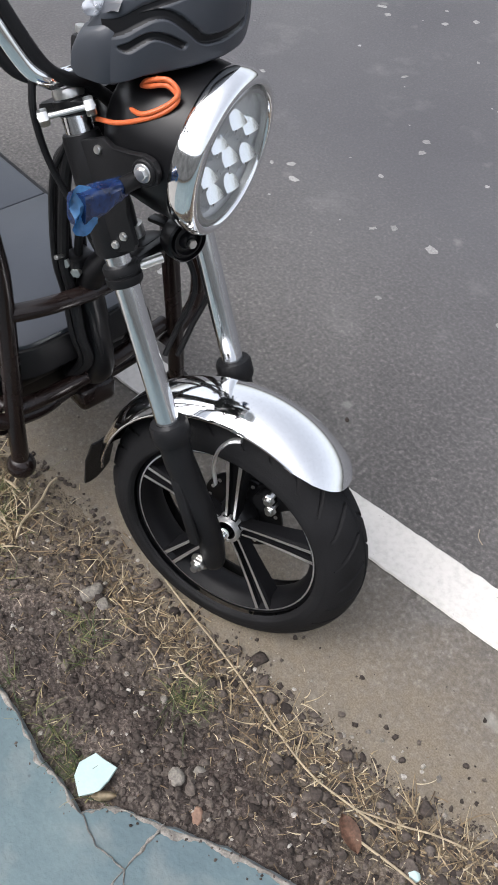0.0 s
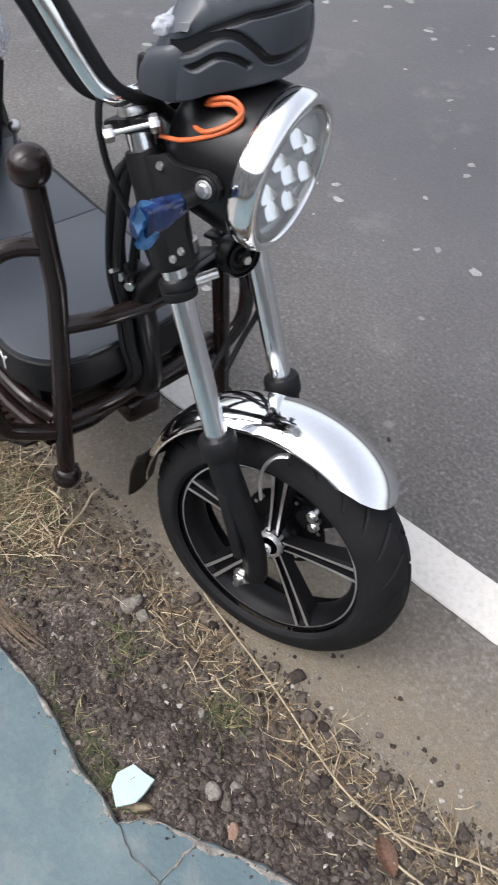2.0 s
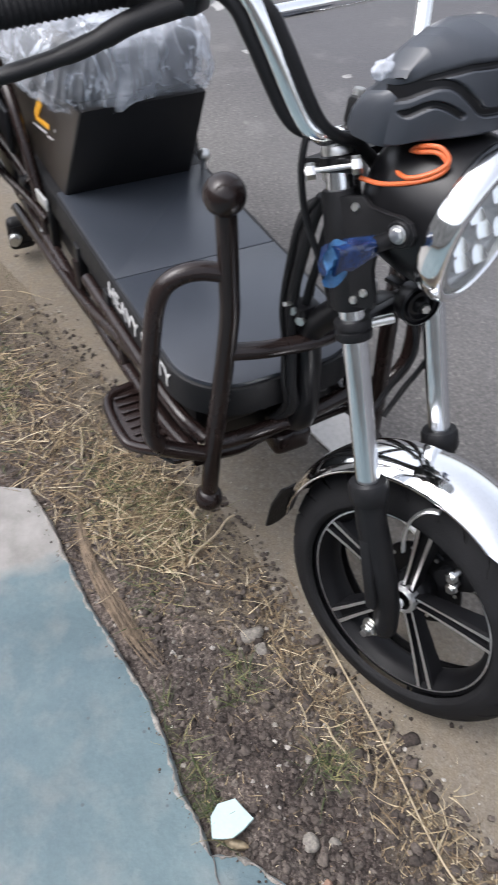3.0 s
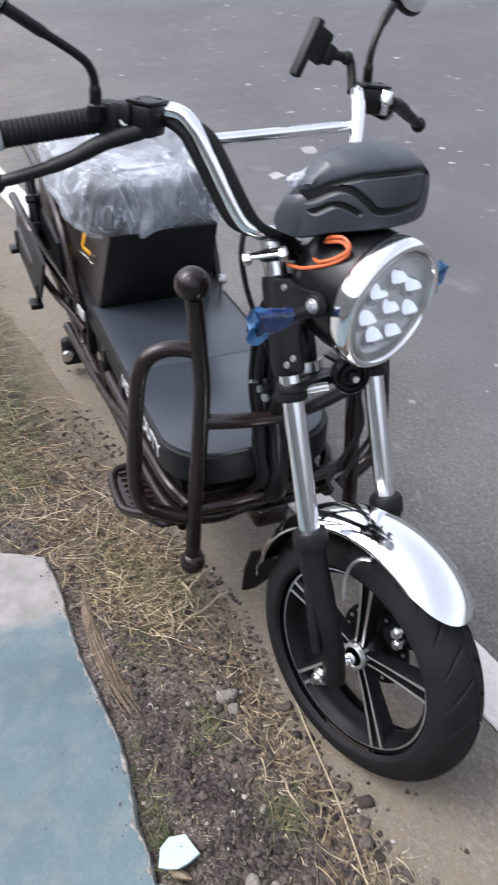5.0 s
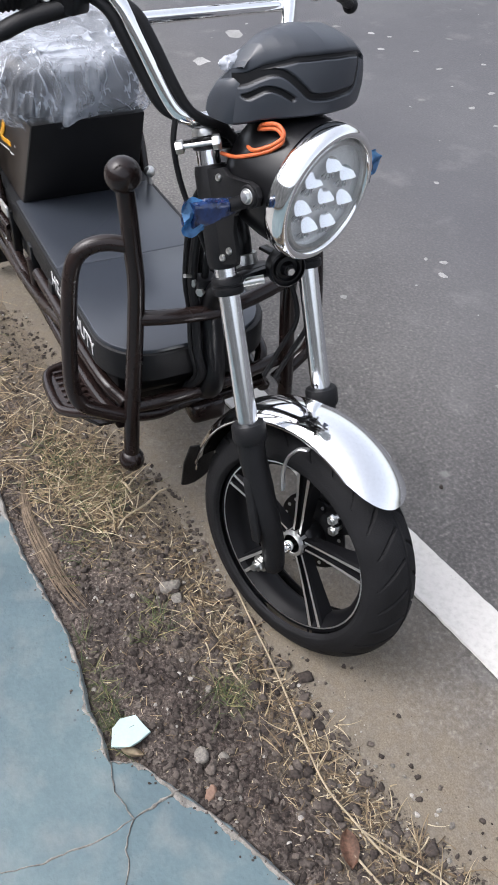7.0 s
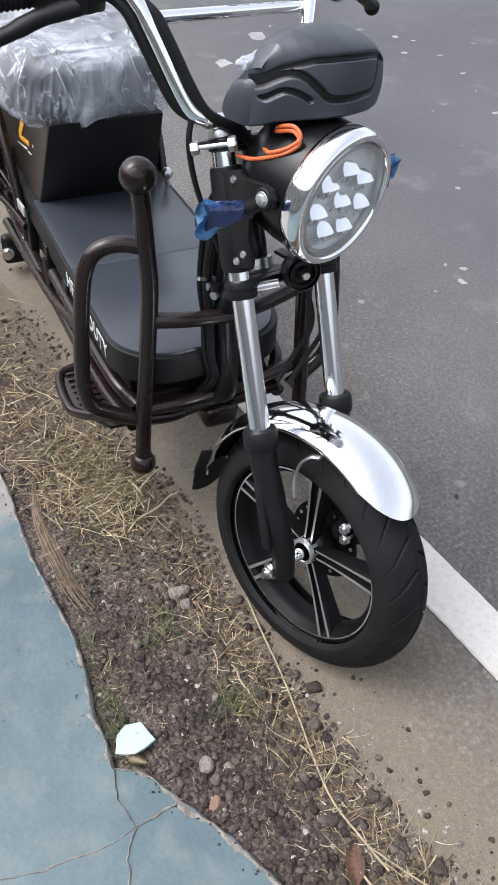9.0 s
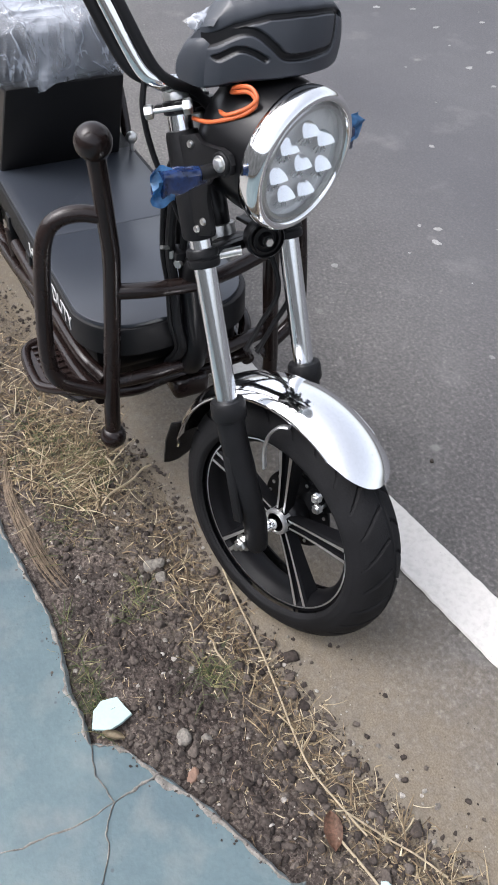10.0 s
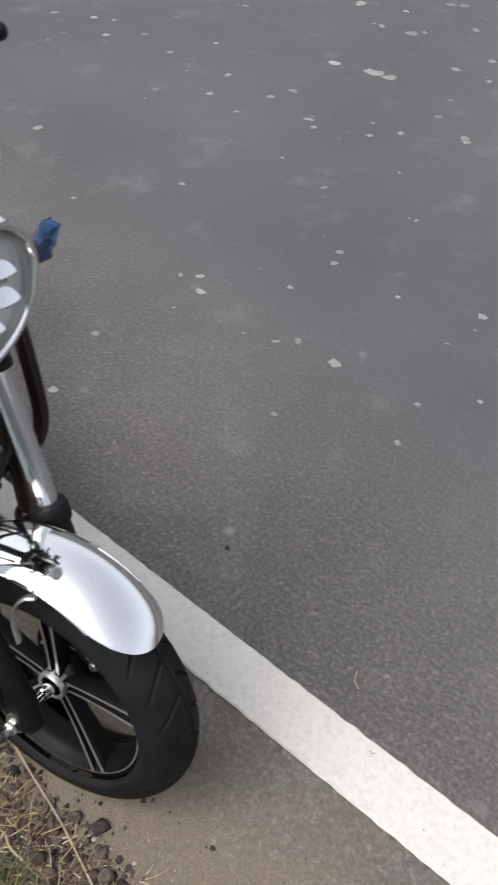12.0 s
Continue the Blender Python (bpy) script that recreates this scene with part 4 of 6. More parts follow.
# fork
def fork():
    for s in (-1, 1):
        y = -0.0845 if s < 0 else 0.0925
        bm = BM()
        tube(bm, [on_fork(0.20, y), on_fork(0.70, y)], 0.0166, 28)
        leg = part("fork_tube", bm, TUBE, bike, "polished chrome fork tube", FRONT)
        bm = BM()
        ax = K
        lathe(bm, [(0.0170, 0.268), (0.0255, 0.267), (0.0278, 0.262), (0.0280, 0.243), (0.0265, 0.237), (0.0224, 0.235), (0.0222, 0.200)], on_fork(0, y), ax, 28)
        yi = y - s * 0.020
        path = [on_fork(0.205, y), on_fork(0.15, y - s * 0.004, 0.003), on_fork(0.09, y - s * 0.009, 0.004), on_fork(0.04, yi + s * 0.004, 0.000), on_fork(0.0, yi, -0.009), on_fork(-0.020, yi, -0.013)]
        tube(bm, spline(path, 5), [0.0222] * 6 + [0.0214] * 5 + [0.0204] * 5 + [0.0196] * 5 + [0.0192, 0.0185, 0.0172, 0.0145, 0.0100], 22)
        for k in range(7):
            block(bm, on_fork(0.19 - 0.024 * k, y - s * 0.0030 * k, -0.020), (0.014, 0.011, 0.0245), 0.004, Matrix.Rotation(-RAKE, 4, "Y"))
        block(bm, on_fork(0.118, y + s * 0.016, -0.002), (0.018, 0.010, 0.12), 0.004, Matrix.Rotation(-RAKE, 4, "Y"))
        part("lower_leg", bm, MATTE, leg, "black fork slider with a rubber collar")
        # shroud with a flat flange and a pointed ear that carries the headlight
        bm = BM()
        lathe(bm, [(0.0165, 0.514), (0.0225, 0.516), (0.0245, 0.522), (0.0240, 0.60), (0.0232, 0.652), (0.0215, 0.660), (0.0165, 0.661)], on_fork(0, y), ax, 28)
        rim = [(0.000, 0.655), (0.046, 0.656), (0.058, 0.646), (0.086, 0.640), (0.102, 0.637), (0.114, 0.629), (0.117, 0.616), (0.111, 0.604), (0.098, 0.601), (0.076, 0.604), (0.058, 0.592), (0.050, 0.570), (0.050, 0.532), (0.044, 0.524), (0.000, 0.522)]
        flat = lambda ah, al, w: on_fork(al, y + s * (w + 0.009 * min(1.0, max(0.0, (ah - 0.045) / 0.04))), ah)
        inner, outer = [bm.verts.new(flat(a, b, 0.011)) for a, b in rim], [bm.verts.new(flat(a, b, 0.0185)) for a, b in rim]
        n = len(rim)
        fs = [bm.faces.new((inner[k], inner[(k + 1) % n], outer[(k + 1) % n], outer[k])) for k in range(n)] + [bm.faces.new(inner), bm.faces.new(outer)]
        bmesh.ops.recalc_face_normals(bm, faces=fs)
        bmesh.ops.bevel(bm, geom=fs[-1].edges[:], offset=0.0018, segments=2, affect="EDGES", profile=0.5)
        part("fork_shroud", bm, MATTE, leg, "black plastic fork shroud with a headlight ear")
        for al, ah in ((0.543, 0.036), (0.644, 0.036), (0.533, 0.020)):
            bm = BM()
            lathe(bm, [(0, 0.004), (0.0042, 0.0035), (0.0055, 0.001), (0.0055, -0.004)], on_fork(al, y + s * 0.019, ah), (0, s, 0), 14)
            part("screw", bm, ZINC, leg)
        bm = BM()
        lathe(bm, [(0, 0.004), (0.0135, 0.004), (0.0150, 0.002), (0.0150, -0.022)], on_fork(0.619, y + s * 0.0275, 0.0990), (0, s, 0), 22)
        part("ear_boss", bm, MATTE, leg)
        bm = BM()
        hexnut(bm, on_fork(0.619, y + s * 0.034, 0.0990), (0, s, 0), 0.0072, 0.006)
        lathe(bm, [(0, 0.002), (0.0100, 0.002), (0.0115, -0.001)], on_fork(0.619, y + s * 0.0312, 0.0990), (0, s, 0), 20)
        part("ear_bolt", bm, ZINC, leg, "zinc-plated headlight bolt")
        bm = BM()
        lathe(bm, [(0.0165, 0.474), (0.0222, 0.475), (0.0236, 0.478), (0.0236, 0.486), (0.0212, 0.487), (0.0212, 0.490), (0.0236, 0.491), (0.0236, 0.498), (0.0222, 0.501), (0.0165, 0.502)], on_fork(0, y), ax, 28)
        part("clamp_ring", bm, MATTE, leg, "black lower fork clamp")
        bm = BM()
        lathe(bm, [(0.0165, 0.680), (0.0205, 0.682), (0.0205, 0.697), (0.0165, 0.700)], on_fork(0, y), ax, 24)
        block(bm, on_fork(0.689, y + s * 0.010, 0.024), (0.022, 0.020, 0.016), 0.003, Matrix.Rotation(-RAKE, 4, "Y"))
        clamp = part("top_clamp", bm, BLACK, leg, "black top fork clamp")
        bm = BM()
        lathe(bm, [(0.0178, 0.698), (0.0185, 0.704), (0.0170, 0.709), (0.009, 0.711), (0.008, 0.708), (0, 0.708)], on_fork(0, y), ax, 24)
        part("fork_cap", bm, ZINC, leg, "bright fork cap")
        bm = BM()
        p0, p1 = on_fork(0.690, y + s * 0.056, -0.002), on_fork(0.690, y + s * 0.014, 0.046)
        tube(bm, [p0, p1], 0.0032, 10)
        dirn = p1 - p0
        hexnut(bm, p0.lerp(p1, 0.10), dirn, 0.0095, 0.011)
        hexnut(bm, p0.lerp(p1, 0.90), dirn, 0.0105, 0.011)
        part("clamp_bolt", bm, ZINC, clamp, "bright plated clamp bolt with nuts")
    # yokes and steering stem
    bm = BM()
    rot = Matrix.Rotation(-RAKE, 4, "Y")
    block(bm, on_fork(0.488, 0.004, -0.012), (0.034, 0.165, 0.016), 0.006, rot)
    block(bm, on_fork(0.490, 0.004, -0.052), (0.090, 0.060, 0.018), 0.008, rot)
    part("lower_yoke", bm, BLACK, bike, "black steel lower fork yoke", FRONT)
    bm = BM()
    block(bm, on_fork(0.690, 0.004, -0.022), (0.056, 0.185, 0.012), 0.005, rot)
    part("upper_yoke", bm, BLACK, bike, "black steel upper fork yoke", FRONT)
    bm = BM()
    tube(bm, [on_fork(0.48, 0.004, -0.066), on_fork(0.70, 0.004, -0.066)], 0.022, 24)
    st = part("steering_stem", bm, BLACK, bike, "black steering stem", FRONT)
    for al, r in ((0.505, 0.030), (0.664, 0.029)):
        bm = BM()
        lathe(bm, [(0.02, al - 0.012), (r, al - 0.010), (r, al + 0.010), (0.02, al + 0.012)], on_fork(0, 0, -0.060), K, 28)
        part("bearing_cup", bm, ZINC, st)
    bm = BM()
    hexnut(bm, on_fork(0.706, 0, -0.060), K, 0.018, 0.014)
    part("stem_nut", bm, ZINC, st)


fork()

# headlight, aimed along the steered front
HL = Vector((-0.068, -0.0085, 0.6184))
AIM = Vector((math.cos(0.0457), math.sin(0.0457), -0.0974)).normalized()


def headlight():
    bm = BM()
    lathe(bm, [(0.088, -0.012), (0.0915, -0.030), (0.0915, -0.060), (0.087, -0.095), (0.072, -0.125), (0.045, -0.142), (0, -0.148)], HL, AIM, 64)
    body = part("headlight", bm, BLACK, bike, "round black headlight bucket with chrome bezel", FRONT)
    bm = BM()
    lathe(bm, [(0.0905, -0.027), (0.0935, -0.0275), (0.0950, -0.026), (0.0962, -0.021), (0.0972, -0.014), (0.0970, -0.006), (0.0950, 0.001), (0.0915, 0.0055), (0.0875, 0.0070), (0.0840, 0.0055), (0.0822, 0.001), (0.0818, -0.008)], HL, AIM, 88)
    part("bezel", bm, CHROME, body, "polished chrome headlight bezel", angle=70)
    bm = BM()
    lathe(bm, [(0.0818, -0.004), (0.080, -0.005), (0.074, -0.012), (0.05, -0.014), (0, -0.015)], HL, AIM, 56)
    part("reflector_plate", bm, BEZEL, body, "grey reflector plate")
    side = Vector((0, 1, 0))
    up = AIM.cross(side)
    if up.z < 0:
        up = -up
    spots = [(0.0, 0.0)] + [(0.045 * math.sin(2 * math.pi * n / 7), 0.045 * math.cos(2 * math.pi * n / 7)) for n in range(7)]
    for sx, sz in spots:
        c = HL + side * sx + up * sz - AIM * 0.010
        # tilted half-disc mirror over each diode, its straight edge standing forward
        bm = BM()
        R, rows = 0.0165, []
        for i in range(6):
            q = 0.02 + 0.98 * i / 5
            rows.append([bm.verts.new(c + side * (R * q * math.cos(a)) + up * (R * 0.90 * q * math.sin(a) - 0.006) + AIM * (0.0140 * (1 - q * math.sin(a)) + 0.0002 * q * ((int(k / 4.0) * 7) % 3 - 1) + 0.0015 * (1 - q * q))) for k, a in ((k, math.pi * k / 16) for k in range(17))])
        for a, b in zip(rows, rows[1:]):
            for k in range(16):
                bm.faces.new((a[k], a[k + 1], b[k + 1], b[k]))
        bm.faces.new(rows[0])
        bmesh.ops.recalc_face_normals(bm, faces=bm.faces[:])
        part("diode_hood", bm, WHITEMIRROR, body, "bright silver half-disc diode reflector", angle=12)
        # fan of small facets below the straight edge
        bm = BM()
        for j in range(6):
            a0, a1 = -math.pi * (0.12 + 0.127 * j), -math.pi * (0.12 + 0.127 * (j + 1) - 0.02)
            ring = []
            for rr, lift in ((0.006, 0.004), (0.0175, 0.001 + 0.0022 * ((j * 5) % 3))):
                ring.append([bm.verts.new(c + side * (rr * math.cos(a)) + up * (rr * math.sin(a) - 0.006) + AIM * (lift + 0.0015 * n)) for n, a in enumerate((a0, a1))])
            low = [bm.verts.new(c + side * (0.0185 * math.cos(a)) + up * (0.0185 * math.sin(a) - 0.006) - AIM * 0.002) for a in (a0, a1)]
            bm.faces.new((ring[0][0], ring[0][1], ring[1][1], ring[1][0]))
            bm.faces.new((ring[1][0], ring[1][1], low[1], low[0]))
        bmesh.ops.recalc_face_normals(bm, faces=bm.faces[:])
        part("diode_facets", bm, SILVER, body, smooth=False)
    bm = BM()
    lathe(bm, [(0.0815, 0.000), (0.0790, 0.0045), (0.070, 0.0075), (0.040, 0.0110), (0, 0.0125)], HL, AIM, 64)
    lens = part("lens", bm, GLASS, body, "clear domed headlight lens")
    lens.visible_shadow = False
    bm = BM()
    lathe(bm, [(0.0735, -0.003), (0.0745, 0.0040), (0.0785, 0.0035), (0.0815, -0.001)], HL, AIM, 72)
    part("lens_rim", bm, ZINC, body, "grey rim of the headlight lens")


headlight()


# turn signals in blue wrapping, on stalks
def signals():
    for s in (-1, 1):
        mid = 0.004 if s < 0 else -0.010
        at = lambda x, y, z: Vector((x, mid + s * y, z))
        bm = BM()
        tube(bm, [at(-0.122, 0.100, 0.610), at(-0.133, 0.135, 0.604)], 0.0095, 14)
        sig = part("turn_signal", bm, MATTE, bike, "turn signal on a stalk, still in blue film", FRONT)
        # lozenge lamp under tight film
        bm = BM()
        rows = []
        for i in range(15):
            u = i / 14
            hx, hz = 0.0125 * (0.55 + 0.45 * math.sin(math.pi * min(1.0, u * 1.4 + 0.15) * 0.5)), 0.0105 + 0.0085 * u
            row = []
            for k in range(28):
                a = 2 * math.pi * k / 28
                ca, sa = math.copysign(abs(math.cos(a)) ** 0.5, math.cos(a)), math.copysign(abs(math.sin(a)) ** 0.5, math.sin(a))
                p = Vector((hx * ca, 0, hz * sa))
                p *= 1 + 0.11 * noise.noise(Vector((ca * 2, u * 5 + s, sa * 2))) + 0.06 * noise.noise(Vector((ca * 5, u * 14, sa * 5)))
                row.append(bm.verts.new(at(-0.134 - 0.012 * u, 0.128 + 0.066 * u, 0.602 - 0.006 * u) + p))
            rows.append(row)
        for a, b in zip(rows, rows[1:]):
            for k in range(28):
                bm.faces.new((a[k], a[(k + 1) % 28], b[(k + 1) % 28], b[k]))
        bm.faces.new(rows[0])
        bm.faces.new(rows[-1])
        bmesh.ops.recalc_face_normals(bm, faces=bm.faces[:])
        part("blue_wrapping", bm, BLUE, sig, "crumpled blue protective film over a dark lens", angle=28)
        # flat free end of the film
        bm = BM()
        rows = []
        for i in range(9):
            u = i / 8
            rows.append([bm.verts.new(at(-0.132 - 0.012 * v + 0.004 * math.sin(9 * v + 4 * u), 0.176 + 0.034 * u + 0.003 * math.sin(6 * v), (0.578 + 0.041 * v - 0.003 * u if s < 0 else 0.588 + 0.026 * v + 0.022 * u) + 0.003 * math.sin(7 * u + 5 * v))) for v in (k / 8 for k in range(9))])
        for a, b in zip(rows, rows[1:]):
            for k in range(8):
                bm.faces.new((a[k], a[k + 1], b[k + 1], b[k]))
        bmesh.ops.solidify(bm, geom=bm.faces[:], thickness=0.0005)
        part("film_end", bm, PALEBLUE, sig, "loose pale blue film end", angle=40)


signals()


# dashboard pod over the headlight
def pod():
    face_y = [-0.126, -0.106, -0.090, -0.075, -0.040, 0.006, 0.030, 0.050, 0.067]
    bottom_z = [0.700, 0.711, 0.715, 0.718, 0.723, 0.7245, 0.7245, 0.727, 0.733]
    seam_z = [0.761, 0.778, 0.786, 0.7925, 0.798, 0.799, 0.797, 0.790, 0.779]
    crown_z = [0.772, 0.800, 0.810, 0.816, 0.8225, 0.821, 0.814, 0.802, 0.786]
    grooves = [(np.array([(q.x, q.y) for q in spline([(y, z, 0) for y, z in pts], 40)]), w) for pts, w in (
        ([(-0.128, 0.750), (-0.110, 0.766), (-0.097, 0.772), (-0.085, 0.770), (-0.069, 0.758), (-0.056, 0.7485), (-0.036, 0.748), (0.000, 0.751), (0.020, 0.753), (0.028, 0.762), (0.034, 0.795)], 0.0060),
        ([(-0.120, 0.738), (-0.108, 0.749), (-0.100, 0.752), (-0.090, 0.750), (-0.078, 0.744)], 0.0046))]

    def face_x(y):
        return -0.093 - (0.060 * ((-0.02 - y) / 0.102) ** 2 if y < -0.02 else 0.022 * ((y + 0.02) / 0.089) ** 2)

    def sunk(y, zs):
        """How deep in a groove the face lies at each height: 0 outside, 1 at the bottom."""
        best = np.zeros(len(zs))
        for line, w in grooves:
            d = np.hypot(y - line[:, 0][None, :], zs[:, None] - line[:, 1][None, :]).min(axis=1)
            best = np.maximum(best, np.clip((w - d) / (0.5 * w), 0, 1))
        return best

    bm = BM()
    rows = []
    ny, nf = 300, 100
    dark = bm.verts.layers.float.new("dark")
    for i in range(ny + 1):
        y = -0.126 + (0.067 + 0.126) * i / ny
        zb, zs, zc = (float(np.interp(y, face_y, col)) for col in (bottom_z, seam_z, crown_z))
        end = min(1.0, (y + 0.126) / 0.010, (0.067 - y) / 0.012)
        roll = 0.012 * (1 - math.sqrt(max(0.0, 1 - (1 - end) ** 2)))
        xf = face_x(y) - roll
        row = []
        for x, z in ((-0.185, zb + 0.002), (xf - 0.030, zb - 0.003), (xf - 0.008, zb - 0.001)):
            v = bm.verts.new((x, y, z))
            row.append(v)
        deep = sunk(y, zb + (zs - zb) * np.arange(nf + 1) / nf)
        for j in range(nf + 1):
            u = j / nf
            z = zb + (zs - zb) * u
            g = max(float(deep[j]), (min(1.0, max(0.0, (0.0042 - abs(zs - z - 0.0025)) / 0.002)) if y < 0.05 else 0.0))
            v = bm.verts.new((xf + 0.004 * math.sin(math.pi * u) - 0.004 * u - 0.0048 * g - 0.005 * (1 - min(1, u / 0.06)) ** 2, y, z))
            v[dark] = g
            row.append(v)
        for k in range(1, 13):
            t = math.pi / 2 * k / 12
            depth = -0.158 - (xf - 0.006)
            row.append(bm.verts.new((xf - 0.006 + depth * (1 - math.cos(t)), y, zs + (zc - zs) * math.sin(t))))
        for x, z in ((-0.180, zc - 0.006), (-0.195, zc - 0.022), (-0.200, (zs + zb) / 2)):
            row.append(bm.verts.new((x, y, z)))
        rows.append(row)
    n = len(rows[0])
    for a, b in zip(rows, rows[1:]):
        for k in range(n - 1):
            f = bm.faces.new((a[k], a[k + 1], b[k + 1], b[k]))
            # groove and seam bottoms turn black, painting in the shade that lies there
            if sum(v[dark] for v in f.verts) > 2.0:
                f.material_index = 1
        bm.faces.new((a[n - 1], a[0], b[0], b[n - 1]))
    bm.faces.new(rows[0])
    bm.faces.new(rows[-1])
    bmesh.ops.recalc_face_normals(bm, faces=bm.faces[:])
    body = part("dashboard_pod", bm, [PODGREY, BLACK], bike, "dark grey moulded dashboard pod, wavy grooves with shade painted black", BARS, angle=78)
    # black rear shell, standing out past the grey face
    bm = BM()
    loops = []
    for y, xa, zt in ((-0.133, -0.180, 0.742), (-0.130, -0.170, 0.752), (-0.122, -0.162, 0.760), (-0.060, -0.158, 0.764), (0.040, -0.158, 0.764), (0.058, -0.160, 0.756)):
        loops.append([bm.verts.new(q) for q in ((xa, y, 0.699), (xa, y, zt - 0.008), (xa - 0.008, y, zt), (-0.200, y, zt - 0.008), (-0.212, y, zt - 0.026), (-0.212, y, 0.706), (-0.204, y, 0.699))])
    for a, b in zip(loops, loops[1:]):
        for k in range(7):
            bm.faces.new((a[k], a[(k + 1) % 7], b[(k + 1) % 7], b[k]))
    bm.faces.new(loops[0])
    bm.faces.new(loops[-1])
    bmesh.ops.recalc_face_normals(bm, faces=bm.faces[:])
    bmesh.ops.bevel(bm, geom=[e for e in bm.edges if len(e.link_faces) == 2 and e.calc_face_angle() > 0.6], offset=0.003, segments=2, affect="EDGES", profile=0.5)
    part("rear_shell", bm, PODGREY, body, "dark rear shell of the pod")
    bm = BM()
    bmesh.ops.create_icosphere(bm, subdivisions=4, radius=1)
    for v in bm.verts:
        d = v.co.copy()
        v.co = Vector((-0.190, -0.092, 0.768)) + Vector((d.x * 0.016, d.y * 0.040, d.z * 0.014)) * (1 + 0.25 * noise.noise(d * 2.2) + 0.12 * noise.noise(d * 6))
    part("film_scrap", bm, FILM, body, "crumpled clear film left on the pod", angle=180)
    bm = BM()
    block(bm, (-0.170, -0.033, 0.698), (0.06, 0.09, 0.02), 0.005)
    part("pod_bracket", bm, BLACK, body)


pod()


# handlebar with controls
def handlebar():
    cy = -0.043
    bm = BM()
    half = [(-0.238, 0.0, 0.682), (-0.238, 0.060, 0.682), (-0.242, 0.090, 0.686), (-0.258, 0.112, 0.706), (-0.292, 0.146, 0.780), (-0.308, 0.158, 0.808), (-0.330, 0.174, 0.827), (-0.358, 0.210, 0.824), (-0.390, 0.260, 0.806), (-0.438, 0.366, 0.781)]
    lift = lambda y, z: z + (0.020 * min(1.0, max(0.0, (z - 0.72) / 0.08)) if y > 0 else 0.0)
    pts = [Vector((x, cy - y, z)) for x, y, z in reversed(half)] + [Vector((x, cy + y - 0.006 * min(1, y / 0.1), lift(y, z))) for x, y, z in half[1:]]
    tube(bm, spline(pts, 8), 0.0108, 20)
    bar = part("handlebar", bm, CHROME, bike, "chrome high-rise handlebar with a cross brace", BARS)
    bm = BM()
    tube(bm, [(-0.304, cy - 0.156, 0.795), (-0.308, cy + 0.150, 0.806)], 0.0085, 16)
    part("cross_brace", bm, CHROME, bar)
    for s in (-1, 1):
        up = 0.020 if s > 0 else 0.0
        bm = BM()
        block(bm, (-0.238, cy + 0.02 + s * 0.040, 0.700), (0.040, 0.026, 0.034), 0.006)
        part("bar_clamp", bm, MATTE, bar, "black handlebar clamp")
        for dx in (-0.013, 0.013):
            bm = BM()
            lathe(bm, [(0, 0.008), (0.006, 0.008), (0.0065, 0.006), (0.0065, 0)], (-0.238 + dx, cy + 0.02 + s * 0.040, 0.716), (0, 0, 1), 14)
            part("clamp_screw", bm, ZINC, bar)
        a, b = Vector((-0.384, cy + s * 0.250, 0.809 + up)), Vector((-0.440, cy + s * 0.368, 0.780 + up))
        d = (b - a).normalized()
        # ribbed grip
        bm = BM()
        L = (b - a).length
        prof = [(0.0160 + (0.0016 if (i // 2) % 2 else 0.0), L * i / 79) for i in range(80)]
        lathe(bm, [(0.011, 0)] + prof + [(0.011, L)], a, d, 24)
        part("grip", bm, RUBBER, bar, "black ribbed rubber grip", angle=60)
        bm = BM()
        lathe(bm, [(0.011, 0), (0.0185, 0.001), (0.019, 0.010), (0.015, 0.013), (0, 0.014)], b, d, 24)
        part("bar_end", bm, WHITE, bar, "white bar end cap")
        # switch housing, brake cylinder with reservoir, lever
        turn = Matrix.Rotation(s * -0.42, 4, "Z")
        bm = BM()
        block(bm, (-0.376, cy + s * 0.246, 0.812 + up), (0.040, 0.034, 0.042), 0.009, turn)
        block(bm, (-0.360, cy + s * 0.232, 0.822 + up), (0.030, 0.040, 0.026), 0.006, turn)
        housing = part("switch_housing", bm, MATTE, bar, "black switch housing")
        bm = BM()
        lathe(bm, [(0, 0.007), (0.006, 0.006), (0.0075, 0.003), (0.0075, -0.004)], (-0.352, cy + s * 0.242, 0.812 + up), (0.8, s * 0.4, 0.3), 16)
        part("switch_button", bm, ZINC, housing, "grey switch button")
        bm = BM()
        block(bm, (-0.341, cy + s * 0.214, 0.816 + up), (0.034, 0.044, 0.040), 0.005, turn)
        res = part("brake_reservoir", bm, BLACK, bar, "black brake fluid reservoir")
        bm = BM()
        block(bm, (-0.341, cy + s * 0.214, 0.8385 + up), (0.038, 0.048, 0.005), 0.002, turn)
        for k in (-1, 1):
            lathe(bm, [(0, 0.002), (0.003, 0.0015), (0.0035, 0)], (-0.341, cy + s * (0.214 + 0.016 * k), 0.841 + up), (0, 0, 1), 10)
        part("reservoir_lid", bm, BLACK, res, "glossy black reservoir lid")
        bm = BM()
        if s > 0:
            q = spline([(-0.340, 0.215, 0.832), (-0.350, 0.255, 0.824), (-0.362, 0.290, 0.811), (-0.374, 0.328, 0.797), (-0.386, 0.364, 0.784)], 6)
        else:
            q = spline([(-0.338, cy + s * 0.222, 0.804 + up), (-0.360, cy + s * 0.264, 0.786 + up), (-0.380, cy + s * 0.298, 0.763 + up), (-0.402, cy + s * 0.331, 0.744 + up), (-0.434, cy + s * 0.381, 0.721 + up)], 6)
